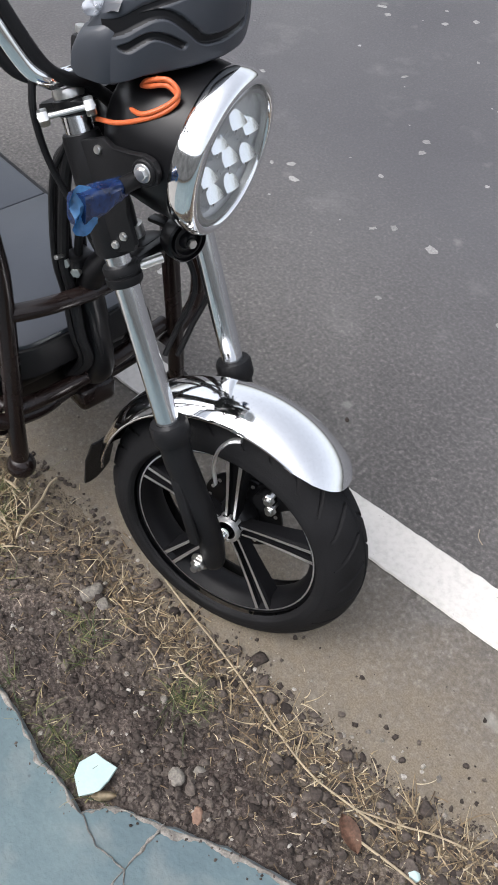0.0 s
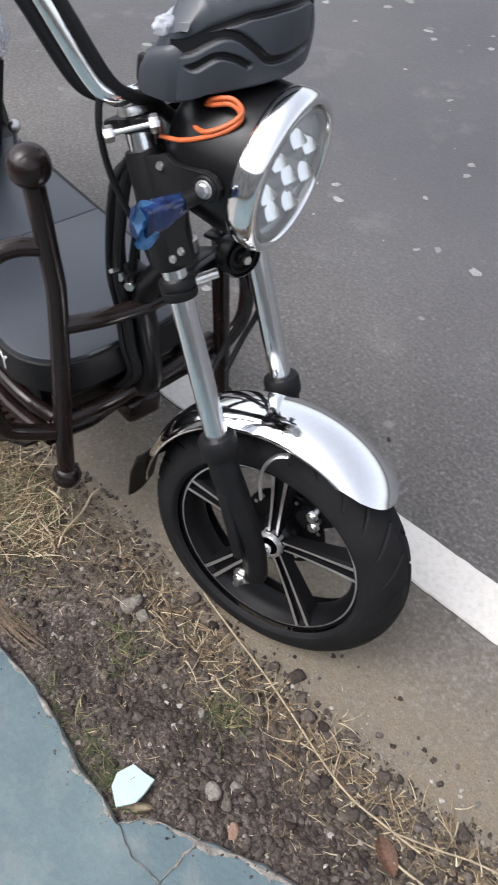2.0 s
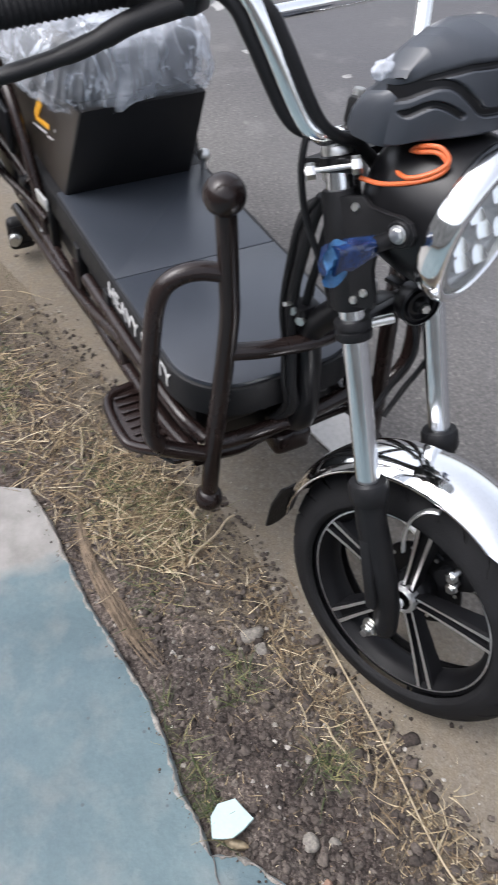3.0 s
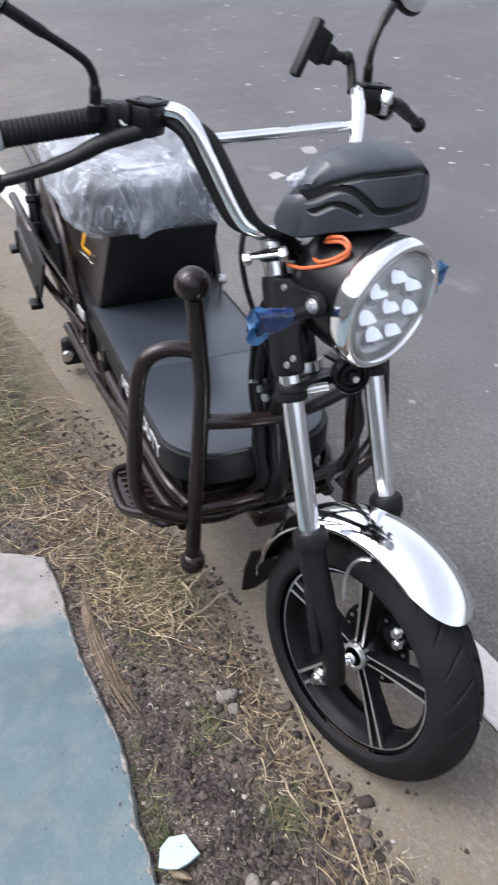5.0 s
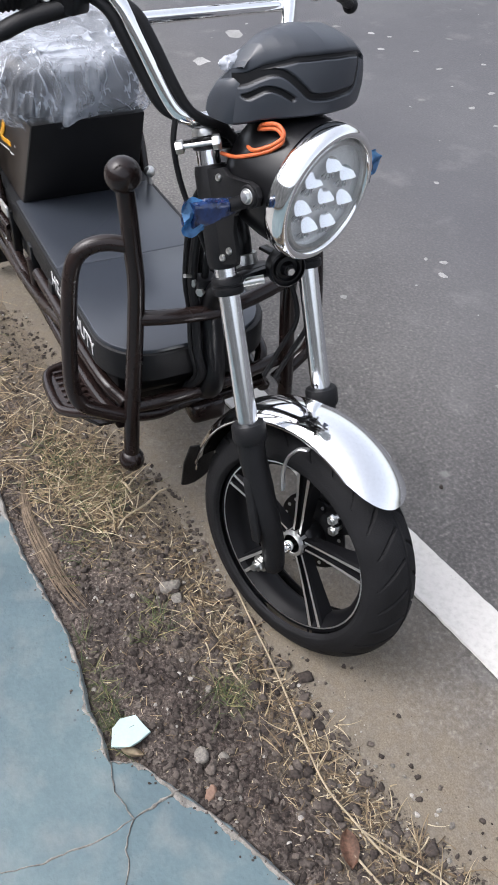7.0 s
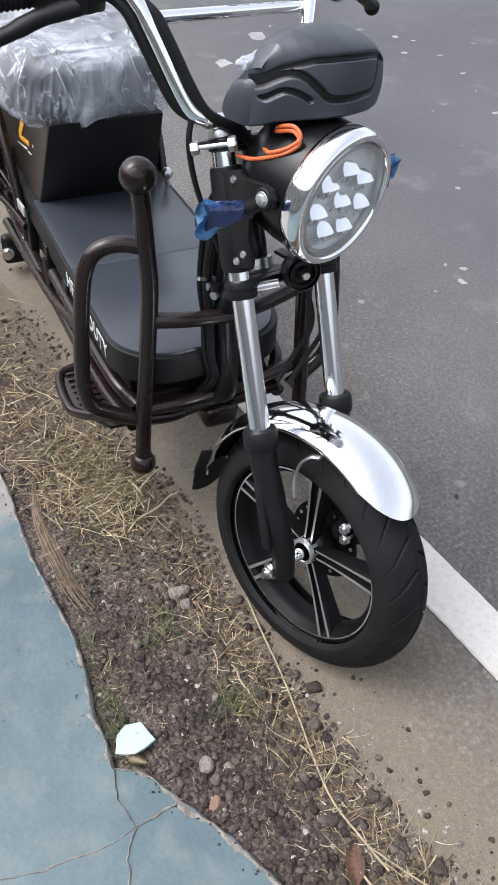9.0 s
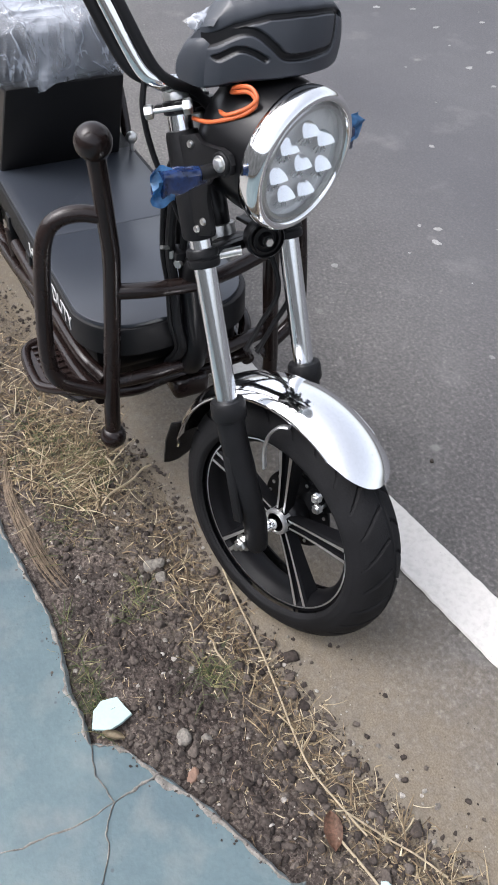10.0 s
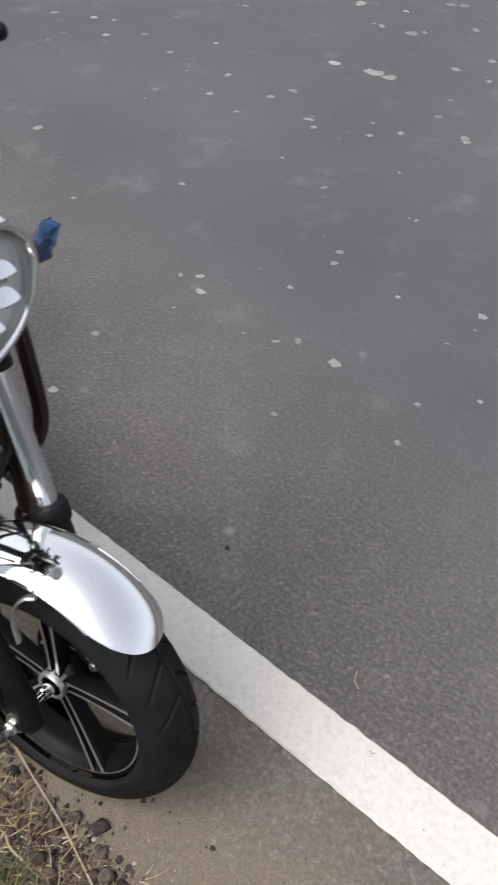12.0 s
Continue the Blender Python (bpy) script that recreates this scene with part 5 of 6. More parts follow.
        tube(bm, q, [0.0145] * 5 + [0.0135] * 6 + [0.0120] * 6 + [0.0105] * 6 + [0.0095, 0.0095], 16, flat=0.8)
        ball(bm, q[-1], 0.0135)
        part("brake_lever", bm, MATTE, bar, "black brake lever with a ball tip")
    # mirrors stand at unlike angles
    for stalk, head, lean in (([(-0.370, -0.317, 0.822), (-0.370, -0.318, 0.849), (-0.370, -0.324, 0.869), (-0.372, -0.340, 0.885), (-0.378, -0.388, 0.910), (-0.385, -0.432, 0.933)], (-0.393, -0.470, 0.938), 0.35), ([(-0.370, 0.190, 0.850), (-0.370, 0.186, 0.880), (-0.371, 0.188, 0.910), (-0.375, 0.206, 0.945), (-0.380, 0.230, 0.970)], (-0.390, 0.268, 0.992), -0.45)):
        bm = BM()
        q = spline(stalk, 7)
        tube(bm, q, [0.0078] * 8 + [0.0058] * (len(q) - 16) + [0.0075] * 8, 14)
        lathe(bm, [(0.0095, -0.014), (0.0105, -0.012), (0.0105, 0.006), (0.0065, 0.010)], stalk[0], (0, 0, 1), 16)
        st = part("mirror_stalk", bm, BLACK, bar, "black mirror stalk")
        rot = Matrix.Rotation(lean, 4, "X")
        bm = BM()
        bmesh.ops.create_uvsphere(bm, u_segments=28, v_segments=18, radius=1)
        for v in bm.verts:
            p = v.co
            v.co = Vector(head) + rot @ Vector((p.x * 0.017, math.copysign(abs(p.y) ** 0.8, p.y) * 0.050, math.copysign(abs(p.z) ** 0.8, p.z) * 0.031))
        part("mirror_head", bm, BLACK, st, "black rear-view mirror head")
        bm = BM()
        bmesh.ops.create_uvsphere(bm, u_segments=28, v_segments=10, radius=1)
        for v in bm.verts:
            v.co = Vector(head) + Vector((0.011, 0, 0)) + rot @ Vector((v.co.x * 0.008, v.co.y * 0.043, v.co.z * 0.026))
        part("mirror_glass", bm, CHROME, st)
    # chrome pivot under the reservoir on the far side
    bm = BM()
    lathe(bm, [(0, 0.020), (0.009, 0.020), (0.011, 0.016), (0.011, 0.002), (0.007, 0.0), (0.007, -0.016), (0, -0.017)], (-0.316, 0.177, 0.835), (0, 0.1, 1), 18)
    part("lever_pivot", bm, CHROME, bar, "chrome lever pivot")
    # phone holder on the far side
    bm = BM()
    rot = Matrix.Rotation(radians(-25), 4, "X")
    block(bm, (-0.410, 0.082, 0.900), (0.018, 0.016, 0.092), 0.005, rot)
    block(bm, (-0.412, 0.106, 0.905), (0.016, 0.044, 0.052), 0.006, rot)
    block(bm, (-0.410, 0.128, 0.892), (0.022, 0.022, 0.030), 0.005, rot)
    tube(bm, spline([(-0.410, 0.125, 0.893), (-0.405, 0.150, 0.890), (-0.400, 0.170, 0.886), (-0.388, 0.170, 0.862), (-0.372, 0.158, 0.842)], 6), 0.0075, 12)
    ball(bm, (-0.402, 0.166, 0.888), 0.011)
    part("phone_holder", bm, MATTE, bar, "black phone holder clamped to the bar")
    # cables wrapped round the bar
    for s, dx, dy in ((-1, 0.0135, 0.0135), (-1, -0.0130, -0.0130), (1, -0.0135, 0.0135)):
        up = 0.020 if s > 0 else 0.0
        q = [(-0.350, 0.196, 0.812 + up), (-0.330, 0.174, 0.815 + up), (-0.308, 0.158, 0.803 + up), (-0.292, 0.146, 0.778 + up), (-0.258, 0.112, 0.706), (-0.242, 0.088, 0.686), (-0.236, 0.060, 0.678)]
        line = [Vector((x + dx, cy + s * y + dy, z)) for x, y, z in q] + [Vector((-0.218, cy + s * 0.030, 0.664)), Vector((-0.205, cy, 0.635))]
        bm = BM()
        tube(bm, spline(line, 7), 0.0074, 12)
        part("bar_cable", bm, MATTE, bar, "black sheathed control cable")
    bm = BM()
    tube(bm, spline([(-0.250, cy - 0.105, 0.690), (-0.246, cy - 0.108, 0.650), (-0.240, cy - 0.090, 0.590), (-0.215, cy - 0.065, 0.520), (-0.215, cy - 0.03, 0.46)], 7), 0.0042, 10)
    part("brake_hose", bm, MATTE, bar)


handlebar()


def front_small():
    # orange cable loop under the pod
    for dz, lead in ((0.0, [(-0.192, -0.112, 0.652), (-0.165, -0.112, 0.656)]), (0.006, [(-0.160, -0.100, 0.672)])):
        bm = BM()
        tube(bm, spline(lead + [(-0.134, -0.111, 0.669 + dz), (-0.110, -0.103, 0.683 + dz), (-0.101, -0.096, 0.697 + dz), (-0.115, -0.095, 0.706 + dz), (-0.137, -0.098, 0.700 + dz), (-0.150, -0.090, 0.695)], 8), 0.0028, 10)
        part("orange_cable", bm, ORANGE, bike, "bright orange cable loop", BARS)
    # horn
    bm = BM()
    hc = Vector((-0.126, -0.007, 0.485))
    lathe(bm, [(0, 0.010), (0.008, 0.010), (0.010, 0.007), (0.012, 0.002), (0.017, 0.001), (0.019, 0.006), (0.021, 0.006), (0.022, 0.001), (0.0255, 0.001), (0.027, 0.006), (0.0295, 0.004), (0.0300, -0.008), (0.028, -0.018), (0.012, -0.026), (0, -0.027)], hc, (1, -0.45, 0.1), 32)
    horn = part("horn", bm, BLACK, bike, "round black horn below the headlight", BARS)
    bm = BM()
    hexnut(bm, hc + Vector((0.0130, -0.0058, 0.0013)), (1, -0.45, 0.1), 0.0065, 0.006)
    part("horn_screw", bm, ZINC, horn)
    bm = BM()
    block(bm, hc + Vector((-0.03, 0, 0.012)), (0.050, 0.018, 0.006), 0.002)
    part("horn_bracket", bm, BLACK, horn)
    # key barrel beside the horn
    bm = BM()
    tube(bm, [(-0.163, -0.075, 0.458), (-0.138, -0.042, 0.470)], 0.0068, 12)
    hexnut(bm, (-0.161, -0.072, 0.459), (0.025, 0.033, 0.012), 0.0120, 0.009)
    part("steering_lock", bm, ZINC, bike, "zinc steering lock barrel", BARS)


front_small()


# ---- frame, guards, deck, seat (frame axes) ----
def guards():
    """Crash guard: a post with ball ends and an outward leg hoop on either side, joined by cross bars."""
    mid = -0.041
    post = [(-0.308, -0.150, 0.795), (-0.306, -0.146, 0.735), (-0.306, -0.142, 0.667), (-0.306, -0.139, 0.605), (-0.310, -0.143, 0.520), (-0.313, -0.150, 0.425), (-0.316, -0.158, 0.323), (-0.320, -0.163, 0.210)]
    hoop = [(-0.310, -0.146, 0.676), (-0.322, -0.175, 0.680), (-0.330, -0.203, 0.676), (-0.336, -0.225, 0.660), (-0.338, -0.238, 0.630), (-0.336, -0.247, 0.580), (-0.334, -0.256, 0.495), (-0.332, -0.260, 0.412), (-0.330, -0.248, 0.368), (-0.328, -0.212, 0.340), (-0.322, -0.158, 0.314)]
    for s in (1, -1):
        f = lambda p, far=-0.009: Vector((p[0], (mid + p[1]) if s > 0 else (far - 0.86 * p[1]), p[2]))
        bm = BM()
        tube(bm, spline([f(p) for p in post], 6), 0.0150, 20)
        g = part("guard_post", bm, BROWN, bike, "brown enamelled guard post with ball ends")
        for end in (post[0], post[-1]):
            bm = BM()
            ball(bm, f(end), 0.0285 if end is post[0] else 0.0250, u=28, v=20)
            part("ball_end", bm, BROWN, g, "brown ball end")
        bm = BM()
        tube(bm, spline([f(p, -0.032) for p in hoop], 6), 0.0140, 20)
        part("leg_hoop", bm, BROWN, g, "bent brown tube leg hoop")
    for run, r in (([(-0.310, -0.182, 0.536), (-0.292, -0.130, 0.537), (-0.284, -0.070, 0.535), (-0.283, -0.030, 0.535), (-0.288, 0.020, 0.540), (-0.296, 0.060, 0.545), (-0.308, 0.104, 0.550)], 0.0138), ([(-0.322, -0.190, 0.336), (-0.315, -0.130, 0.340), (-0.312, -0.041, 0.346), (-0.318, 0.040, 0.354), (-0.328, 0.112, 0.360)], 0.0135)):
        bm = BM()
        tube(bm, spline(run, 6), r, 18)
        part("cross_bar", bm, BROWN, bike, "brown guard cross bar")
    # wavy lower member with the bracket it is welded to
    bm = BM()
    tube(bm, spline([(-0.322, mid - 0.155, 0.316), (-0.332, mid - 0.10, 0.300), (-0.345, mid - 0.04, 0.298), (-0.350, mid + 0.03, 0.288), (-0.345, mid + 0.10, 0.300), (-0.330, mid + 0.13, 0.316)], 6), 0.0135, 18)
    low = part("lower_member", bm, BROWN, bike, "wavy brown lower guard member")
    bm = BM()
    block(bm, (-0.350, mid + 0.005, 0.272), (0.060, 0.075, 0.050), 0.014, segments=3)
    part("weld_bracket", bm, BROWN, low)


guards()


def deck_outline(x0, x1, y0, y1, r, inset=0.0):
    """Footboard outline: square behind, well rounded in front (towards +x)."""
    x1, y0, y1, r = x1 - inset, y0 + inset, y1 - inset, r - inset
    out = [(x0, y0)]
    for k in range(13):
        a = -math.pi / 2 + math.pi / 2 * k / 12
        out.append((x1 - r + r * math.cos(a), y0 + r + r * math.sin(a)))
    for k in range(13):
        a = math.pi / 2 * k / 12
        out.append((x1 - r + r * math.cos(a), y1 - r + r * math.sin(a)))
    out.append((x0, y1))
    return out


def lettering(body, text, size, parent, material, m, depth=0.0008):
    cu = bpy.data.curves.new("letters", "FONT")
    cu.body, cu.size, cu.extrude, cu.align_x = text, size, depth, "LEFT"
    cu.resolution_u = 3
    ob = bpy.data.objects.new("letters", cu)
    scene.collection.objects.link(ob)
    dg = bpy.context.evaluated_depsgraph_get()
    dg.update()
    me = bpy.data.meshes.new_from_object(ob.evaluated_get(dg))
    bpy.data.objects.remove(ob)
    bpy.data.curves.remove(cu)
    me.materials.clear()
    me.materials.append(material)
    o = new(body, me)
    o.parent = parent
    o.matrix_local = m
    return o


def deck():
    y0, y1, top = -0.236, 0.106, 0.452
    bm = BM()
    prism(bm, deck_outline(-1.36, -0.312, y0, y1, 0.105), 0.392, top - 0.004, 0.006)
    board = part("footboard", bm, MATTE, bike, "long black footboard with rounded front corners")
    for xa, xb, r in ((-1.005, -0.668, 0.004), (-0.664, -0.318, 0.098)):
        bm = BM()
        prism(bm, deck_outline(xa, xb, y0 + 0.007, y1 - 0.013, r), top - 0.006, top + (0.0035 if r > 0.05 else 0.001), 0.003)
        part("mat_panel", bm, GREYMAT, board, "smooth grey rubber mat")
    bm = BM()
    block(bm, (-0.72, (y0 + y1) / 2, 0.342), (0.70, 0.285, 0.105), 0.012)
    part("battery_case", bm, BLACK, board, "black battery case under the board")
    rot = Matrix.Rotation(radians(90), 4, "X")
    lettering("lettering", "HEAVY DUTY", 0.048, board, WHITE, Matrix.Translation((-0.690, y0 - 0.0008, 0.406)) @ rot)
    # front skirt
    bm = BM()
    block(bm, (-0.425, (y0 + y1) / 2, 0.36), (0.12, 0.27, 0.085), 0.02)
    part("front_skirt", bm, BLACK, board)
    # knob and edge strap on the far side
    bm = BM()
    ball(bm, (-0.985, 0.092, 0.482), 0.014)
    tube(bm, [(-0.985, 0.092, 0.45), (-0.985, 0.092, 0.478)], 0.006, 10)
    part("knob", bm, ZINC, board)


deck()


def frame_tubes():
    mid = -0.065
    for s in (-1, 1):
        for pts, r in (([(-0.33, mid + s * 0.150, 0.300), (-0.48, mid + s * 0.168, 0.292), (-0.9, mid + s * 0.172, 0.285), (-1.25, mid + s * 0.172, 0.295), (-1.62, mid + s * 0.150, 0.230)], 0.0135),
                       ([(-0.330, mid + s * 0.140, 0.345), (-0.42, mid + s * 0.168, 0.368), (-0.8, mid + s * 0.178, 0.375), (-1.2, mid + s * 0.178, 0.385), (-1.45, mid + s * 0.178, 0.46), (-1.75, mid + s * 0.178, 0.56)], 0.0125),
                       ([(-1.08, mid + s * 0.182, 0.40), (-1.14, mid + s * 0.186, 0.52), (-1.22, mid + s * 0.188, 0.60), (-1.40, mid + s * 0.188, 0.64), (-1.85, mid + s * 0.188, 0.65)], 0.0125)):
            if s < 0 and r == 0.0125 and pts[0][0] > -0.5:
                pts = pts[:3]
            bm = BM()
            tube(bm, spline(pts, 6), r, 16)
            part("frame_tube", bm, BROWN, bike, "brown enamelled frame tube")
        for x in (-0.62, -0.86, -1.1):
            bm = BM()
            tube(bm, [(x, mid + s * 0.172, 0.285), (x - 0.01, mid + s * 0.176, 0.376)], 0.010, 12)
            part("frame_strut", bm, BROWN, bike)
    # side panel between footboard and lower rail, with its posts and the rail joint
    bm = BM()
    block(bm, (-0.90, -0.214, 0.352), (0.56, 0.012, 0.096), 0.004)
    panel = part("side_panel", bm, BLACK, bike, "black side panel below the footboard")
    for x in (-0.70, -0.872, -1.06):
        bm = BM()
        block(bm, (x, -0.232, 0.350), (0.030, 0.020, 0.118), 0.004)
        part("post", bm, BLACK, panel)
    bm = BM()
    block(bm, (-0.79, -0.2235, 0.366), (0.10, 0.008, 0.050), 0.003)
    part("cover", bm, MATTE, panel)
    bm = BM()
    block(bm, (-1.060, -0.252, 0.418), (0.105, 0.006, 0.026), 0.002, Matrix.Rotation(radians(-8), 4, "Y"))
    part("joint_plate", bm, MACHINED, panel, "bright steel joint plate")
    bm = BM()
    lathe(bm, [(0.0, -0.02), (0.018, -0.02), (0.020, -0.016), (0.020, 0.016), (0.018, 0.02), (0.0, 0.02)], (-1.150, -0.250, 0.412), (1, 0.05, 0.15), 20)
    part("rail_clamp", bm, BLACK, panel)
    bm = BM()
    tube(bm, spline([(-1.36, -0.246, 0.235), (-1.07, -0.247, 0.272), (-0.84, -0.247, 0.303), (-0.64, -0.244, 0.352), (-0.52, -0.238, 0.372)], 6), 0.0125, 16)
    part("lower_rail", bm, BROWN, bike, "brown enamelled lower side rail")
    bm = BM()
    tube(bm, spline([(-1.20, -0.236, 0.215), (-1.07, -0.238, 0.233), (-0.83, -0.238, 0.264), (-0.66, -0.232, 0.286)], 6), 0.006, 10)
    part("loose_cable", bm, MATTE, bike, "black cable slung under the side rail")
    for x, z in ((-1.12, 0.30), (-1.20, 0.36), (-1.28, 0.31)):
        bm = BM()
        hexnut(bm, (x, -0.243, z), (0, -1, 0), 0.010, 0.012)
        part("frame_bolt", bm, ZINC, panel)
    bm = BM()
    # plain black mass added to fill in for swingarm, battery and dark rear parts
    block(bm, (-1.40, -0.150, 0.345), (0.54, 0.14, 0.18), 0.012)
    block(bm, (-1.30, -0.226, 0.318), (0.26, 0.016, 0.09), 0.005)
    block(bm, (-1.56, -0.150, 0.500), (0.34, 0.16, 0.13), 0.012)
    part("rear_dark_blocks", bm, BLACK, panel, "black blocks filling in for swingarm, battery and dark rear parts")
    for x0, x1, z0, z1 in ((-1.74, -1.50, 0.40, 0.575), (-1.47, -1.20, 0.375, 0.545)):
        bm = BM()
        block(bm, ((x0 + x1) / 2, -0.262, (z0 + z1) / 2), (x1 - x0, 0.014, z1 - z0), 0.005)
        part("rear_guard_plate", bm, BLACK, panel, "black guard plate beside the rear wheel")
    # head tube and down tube
    bm = BM()
    hd = FRONT @ on_fork(0.60, 0, -0.060)
    lo = FRONT @ on_fork(0.50, 0, -0.062)
    tube(bm, spline([hd, lo, Vector((-0.292, mid + 0.018, 0.55)), Vector((-0.294, mid + 0.020, 0.47)), Vector((-0.298, mid + 0.022, 0.36)), Vector((-0.37, mid + 0.01, 0.315))], 5), 0.021, 22)
    ht = part("head_tube", bm, BLACK, bike, "black head tube and down tube")
    for dx, dy, r in ((-0.012, -0.030, 0.0062), (-0.028, -0.016, 0.0055), (-0.034, 0.004, 0.0062), (-0.016, 0.028, 0.005), (0.020, -0.034, 0.0085), (0.030, -0.008, 0.0065), (0.006, -0.046, 0.0045)):
        bm = BM()
        a = hd + Vector((-0.035, dy * 0.6, 0.02))
        tube(bm, spline([a, a + Vector((-0.030 + dx, dy * 0.3, -0.06)), Vector((-0.318 + dx * 0.7, mid + 0.012 + dy * 0.8, 0.60)), Vector((-0.312 + dx * 0.7, mid + 0.014 + dy * 0.75, 0.53)), Vector((-0.298 + dx * 0.6, mid + 0.016 + dy * 0.85, 0.46)), Vector((-0.300 + dx * 0.6, mid + 0.020 + dy * 0.7, 0.40)), Vector((-0.325, mid + dy * 0.5, 0.35))], 7), r, 10)
        part("cable", bm, MATTE, ht, "black cable along the head tube")
    # bolts of the guard bracket
    bm = BM()
    for q in ((-0.287, -0.072, 0.577), (-0.300, -0.080, 0.590)):
        hexnut(bm, q, (0.6, -0.8, 0), 0.0085, 0.010)
    tube(bm, [(-0.305, -0.075, 0.598), (-0.290, -0.100, 0.612)], 0.0035, 8)
    part("bracket_bolts", bm, ZINC, ht, "zinc-plated bolts on the guard bracket")
    bm = BM()
    block(bm, (-0.300, -0.058, 0.583), (0.034, 0.040, 0.030), 0.006)
    part("guard_bracket", bm, BLACK, ht)
    # brake hose looping down to the wheel on the far side
    for dy, dx in ((0.0, 0.0), (0.012, 0.016)):
        bm = BM()
        w = lambda x, y, z: FRONT @ Vector((x, y, z))
        tube(bm, spline([w(-0.18 + dx, 0.03 + dy, 0.52), w(-0.17 + dx, 0.065 + dy, 0.44), w(-0.15 + dx, 0.085 + dy, 0.36), w(-0.165 + dx, 0.070 + dy, 0.29), w(-0.175 + dx, 0.055 + dy, 0.24)], 7), 0.0045, 10)
        part("brake_cable", bm, MATTE, ht)
    # foot plate outside the frame
    bm = BM()
    prism(bm, [(-0.560, -0.255), (-0.550, -0.288), (-0.525, -0.303), (-0.450, -0.308), (-0.415, -0.298), (-0.350, -0.255), (-0.345, -0.200), (-0.55, -0.200)], 0.286, 0.293, 0.002)
    fp = part("foot_plate", bm, BROWN, bike, "brown steel foot plate with punched ribs")
    for k in range(7):
        bm = BM()
        block(bm, (-0.535 + 0.020 * k, -0.258, 0.295), (0.007, 0.070, 0.006), 0.002)
        part("rib", bm, BROWN, fp)
    bm = BM()
    tube(bm, spline([(-0.562, -0.250, 0.290), (-0.553, -0.290, 0.290), (-0.524, -0.308, 0.290), (-0.448, -0.312, 0.290), (-0.41, -0.300, 0.292), (-0.335, -0.250, 0.325)], 6), 0.010, 12)
    part("plate_rim", bm, BROWN, fp)


frame_tubes()


def side_carrier():
    """Plate and rail standing out beside the rear wheel."""
    bm = BM()
    prism(bm, [(-1.56, 0.530), (-1.72, 0.36), (-1.64, 0.345), (-1.33, 0.335), (-1.25, 0.40), (-1.12, 0.525), (-1.24, 0.535)], 0.0, 0.008, 0.002)
    bmesh.ops.transform(bm, matrix=Matrix.Translation((0, -0.312, 0)) @ Matrix.Rotation(radians(90), 4, "X"), verts=bm.verts[:])
    plate = part("side_plate", bm, MATTE, bike, "black side plate beside the rear wheel")
    for x, z in ((-1.69, 0.355), (-1.32, 0.335)):
        bm = BM()
        block(bm, (x, -0.328, z), (0.050, 0.034, 0.016), 0.004)
        block(bm, (x + 0.01, -0.320, z + 0.03), (0.014, 0.012, 0.06), 0.003)
        part("foot", bm, BLACK, plate)
    for pts, r in (([(-1.60, -0.322, 0.545), (-1.40, -0.318, 0.545), (-1.30, -0.298, 0.500), (-1.20, -0.262, 0.440), (-1.13, -0.250, 0.416)], 0.012), ([(-1.56, -0.318, 0.46), (-1.36, -0.316, 0.44), (-1.24, -0.285, 0.395), (-1.14, -0.255, 0.372), (-1.06, -0.243, 0.362)], 0.010)):
        bm = BM()
        tube(bm, spline(pts, 7), r, 16)
        part("side_rail", bm, BROWN, bike, "brown enamelled side rail")
    # shock absorber with bright spring collar
    bm = BM()
    lathe(bm, [(0, 0), (0.016, 0), (0.016, 0.05), (0.022, 0.055), (0.022, 0.075), (0.016, 0.08), (0.016, 0.13), (0.021, 0.135), (0.021, 0.15), (0.012, 0.155), (0.012, 0.22), (0, 0.22)], (-1.45, -0.285, 0.43), (-0.35, 0.05, 0.9), 22)
    part("shock_absorber", bm, BLACK, bike, "black rear shock absorber")


side_carrier()


def pedal():
    bm = BM()
    c = Vector((-1.505, -0.218, 0.078))
    block(bm, c, (0.036, 0.070, 0.092), 0.014, segments=3)
    p = part("pedal", bm, MATTE, bike, "black plastic pedal hanging upright on a crank")
    for k in (-1, 0, 1):
        bm = BM()
        block(bm, c + Vector((0.018, 0, k * 0.026)), (0.005, 0.054, 0.008), 0.001)
        part("tread_bar", bm, BLACK, p)
    bm = BM()
    tube(bm, [c + Vector((0, 0.02, 0)), c + Vector((0, 0.062, 0))], 0.008, 12)
    tube(bm, [c + Vector((0, 0.055, 0)), c + Vector((0.14, 0.062, 0.085))], 0.010, 12, flat=0.6)
    hexnut(bm, c + Vector((0, 0.045, 0)), (0, 1, 0), 0.012, 0.010)
    lathe(bm, [(0, 0), (0.017, 0), (0.017, 0.012), (0.013, 0.014), (0.013, 0.030), (0, 0.030)], c + Vector((0.016, -0.020, -0.004)), (0.9, -0.3, 0.1), 18)
    part("crank", bm, ZINC, p, "zinc-plated crank")


pedal()


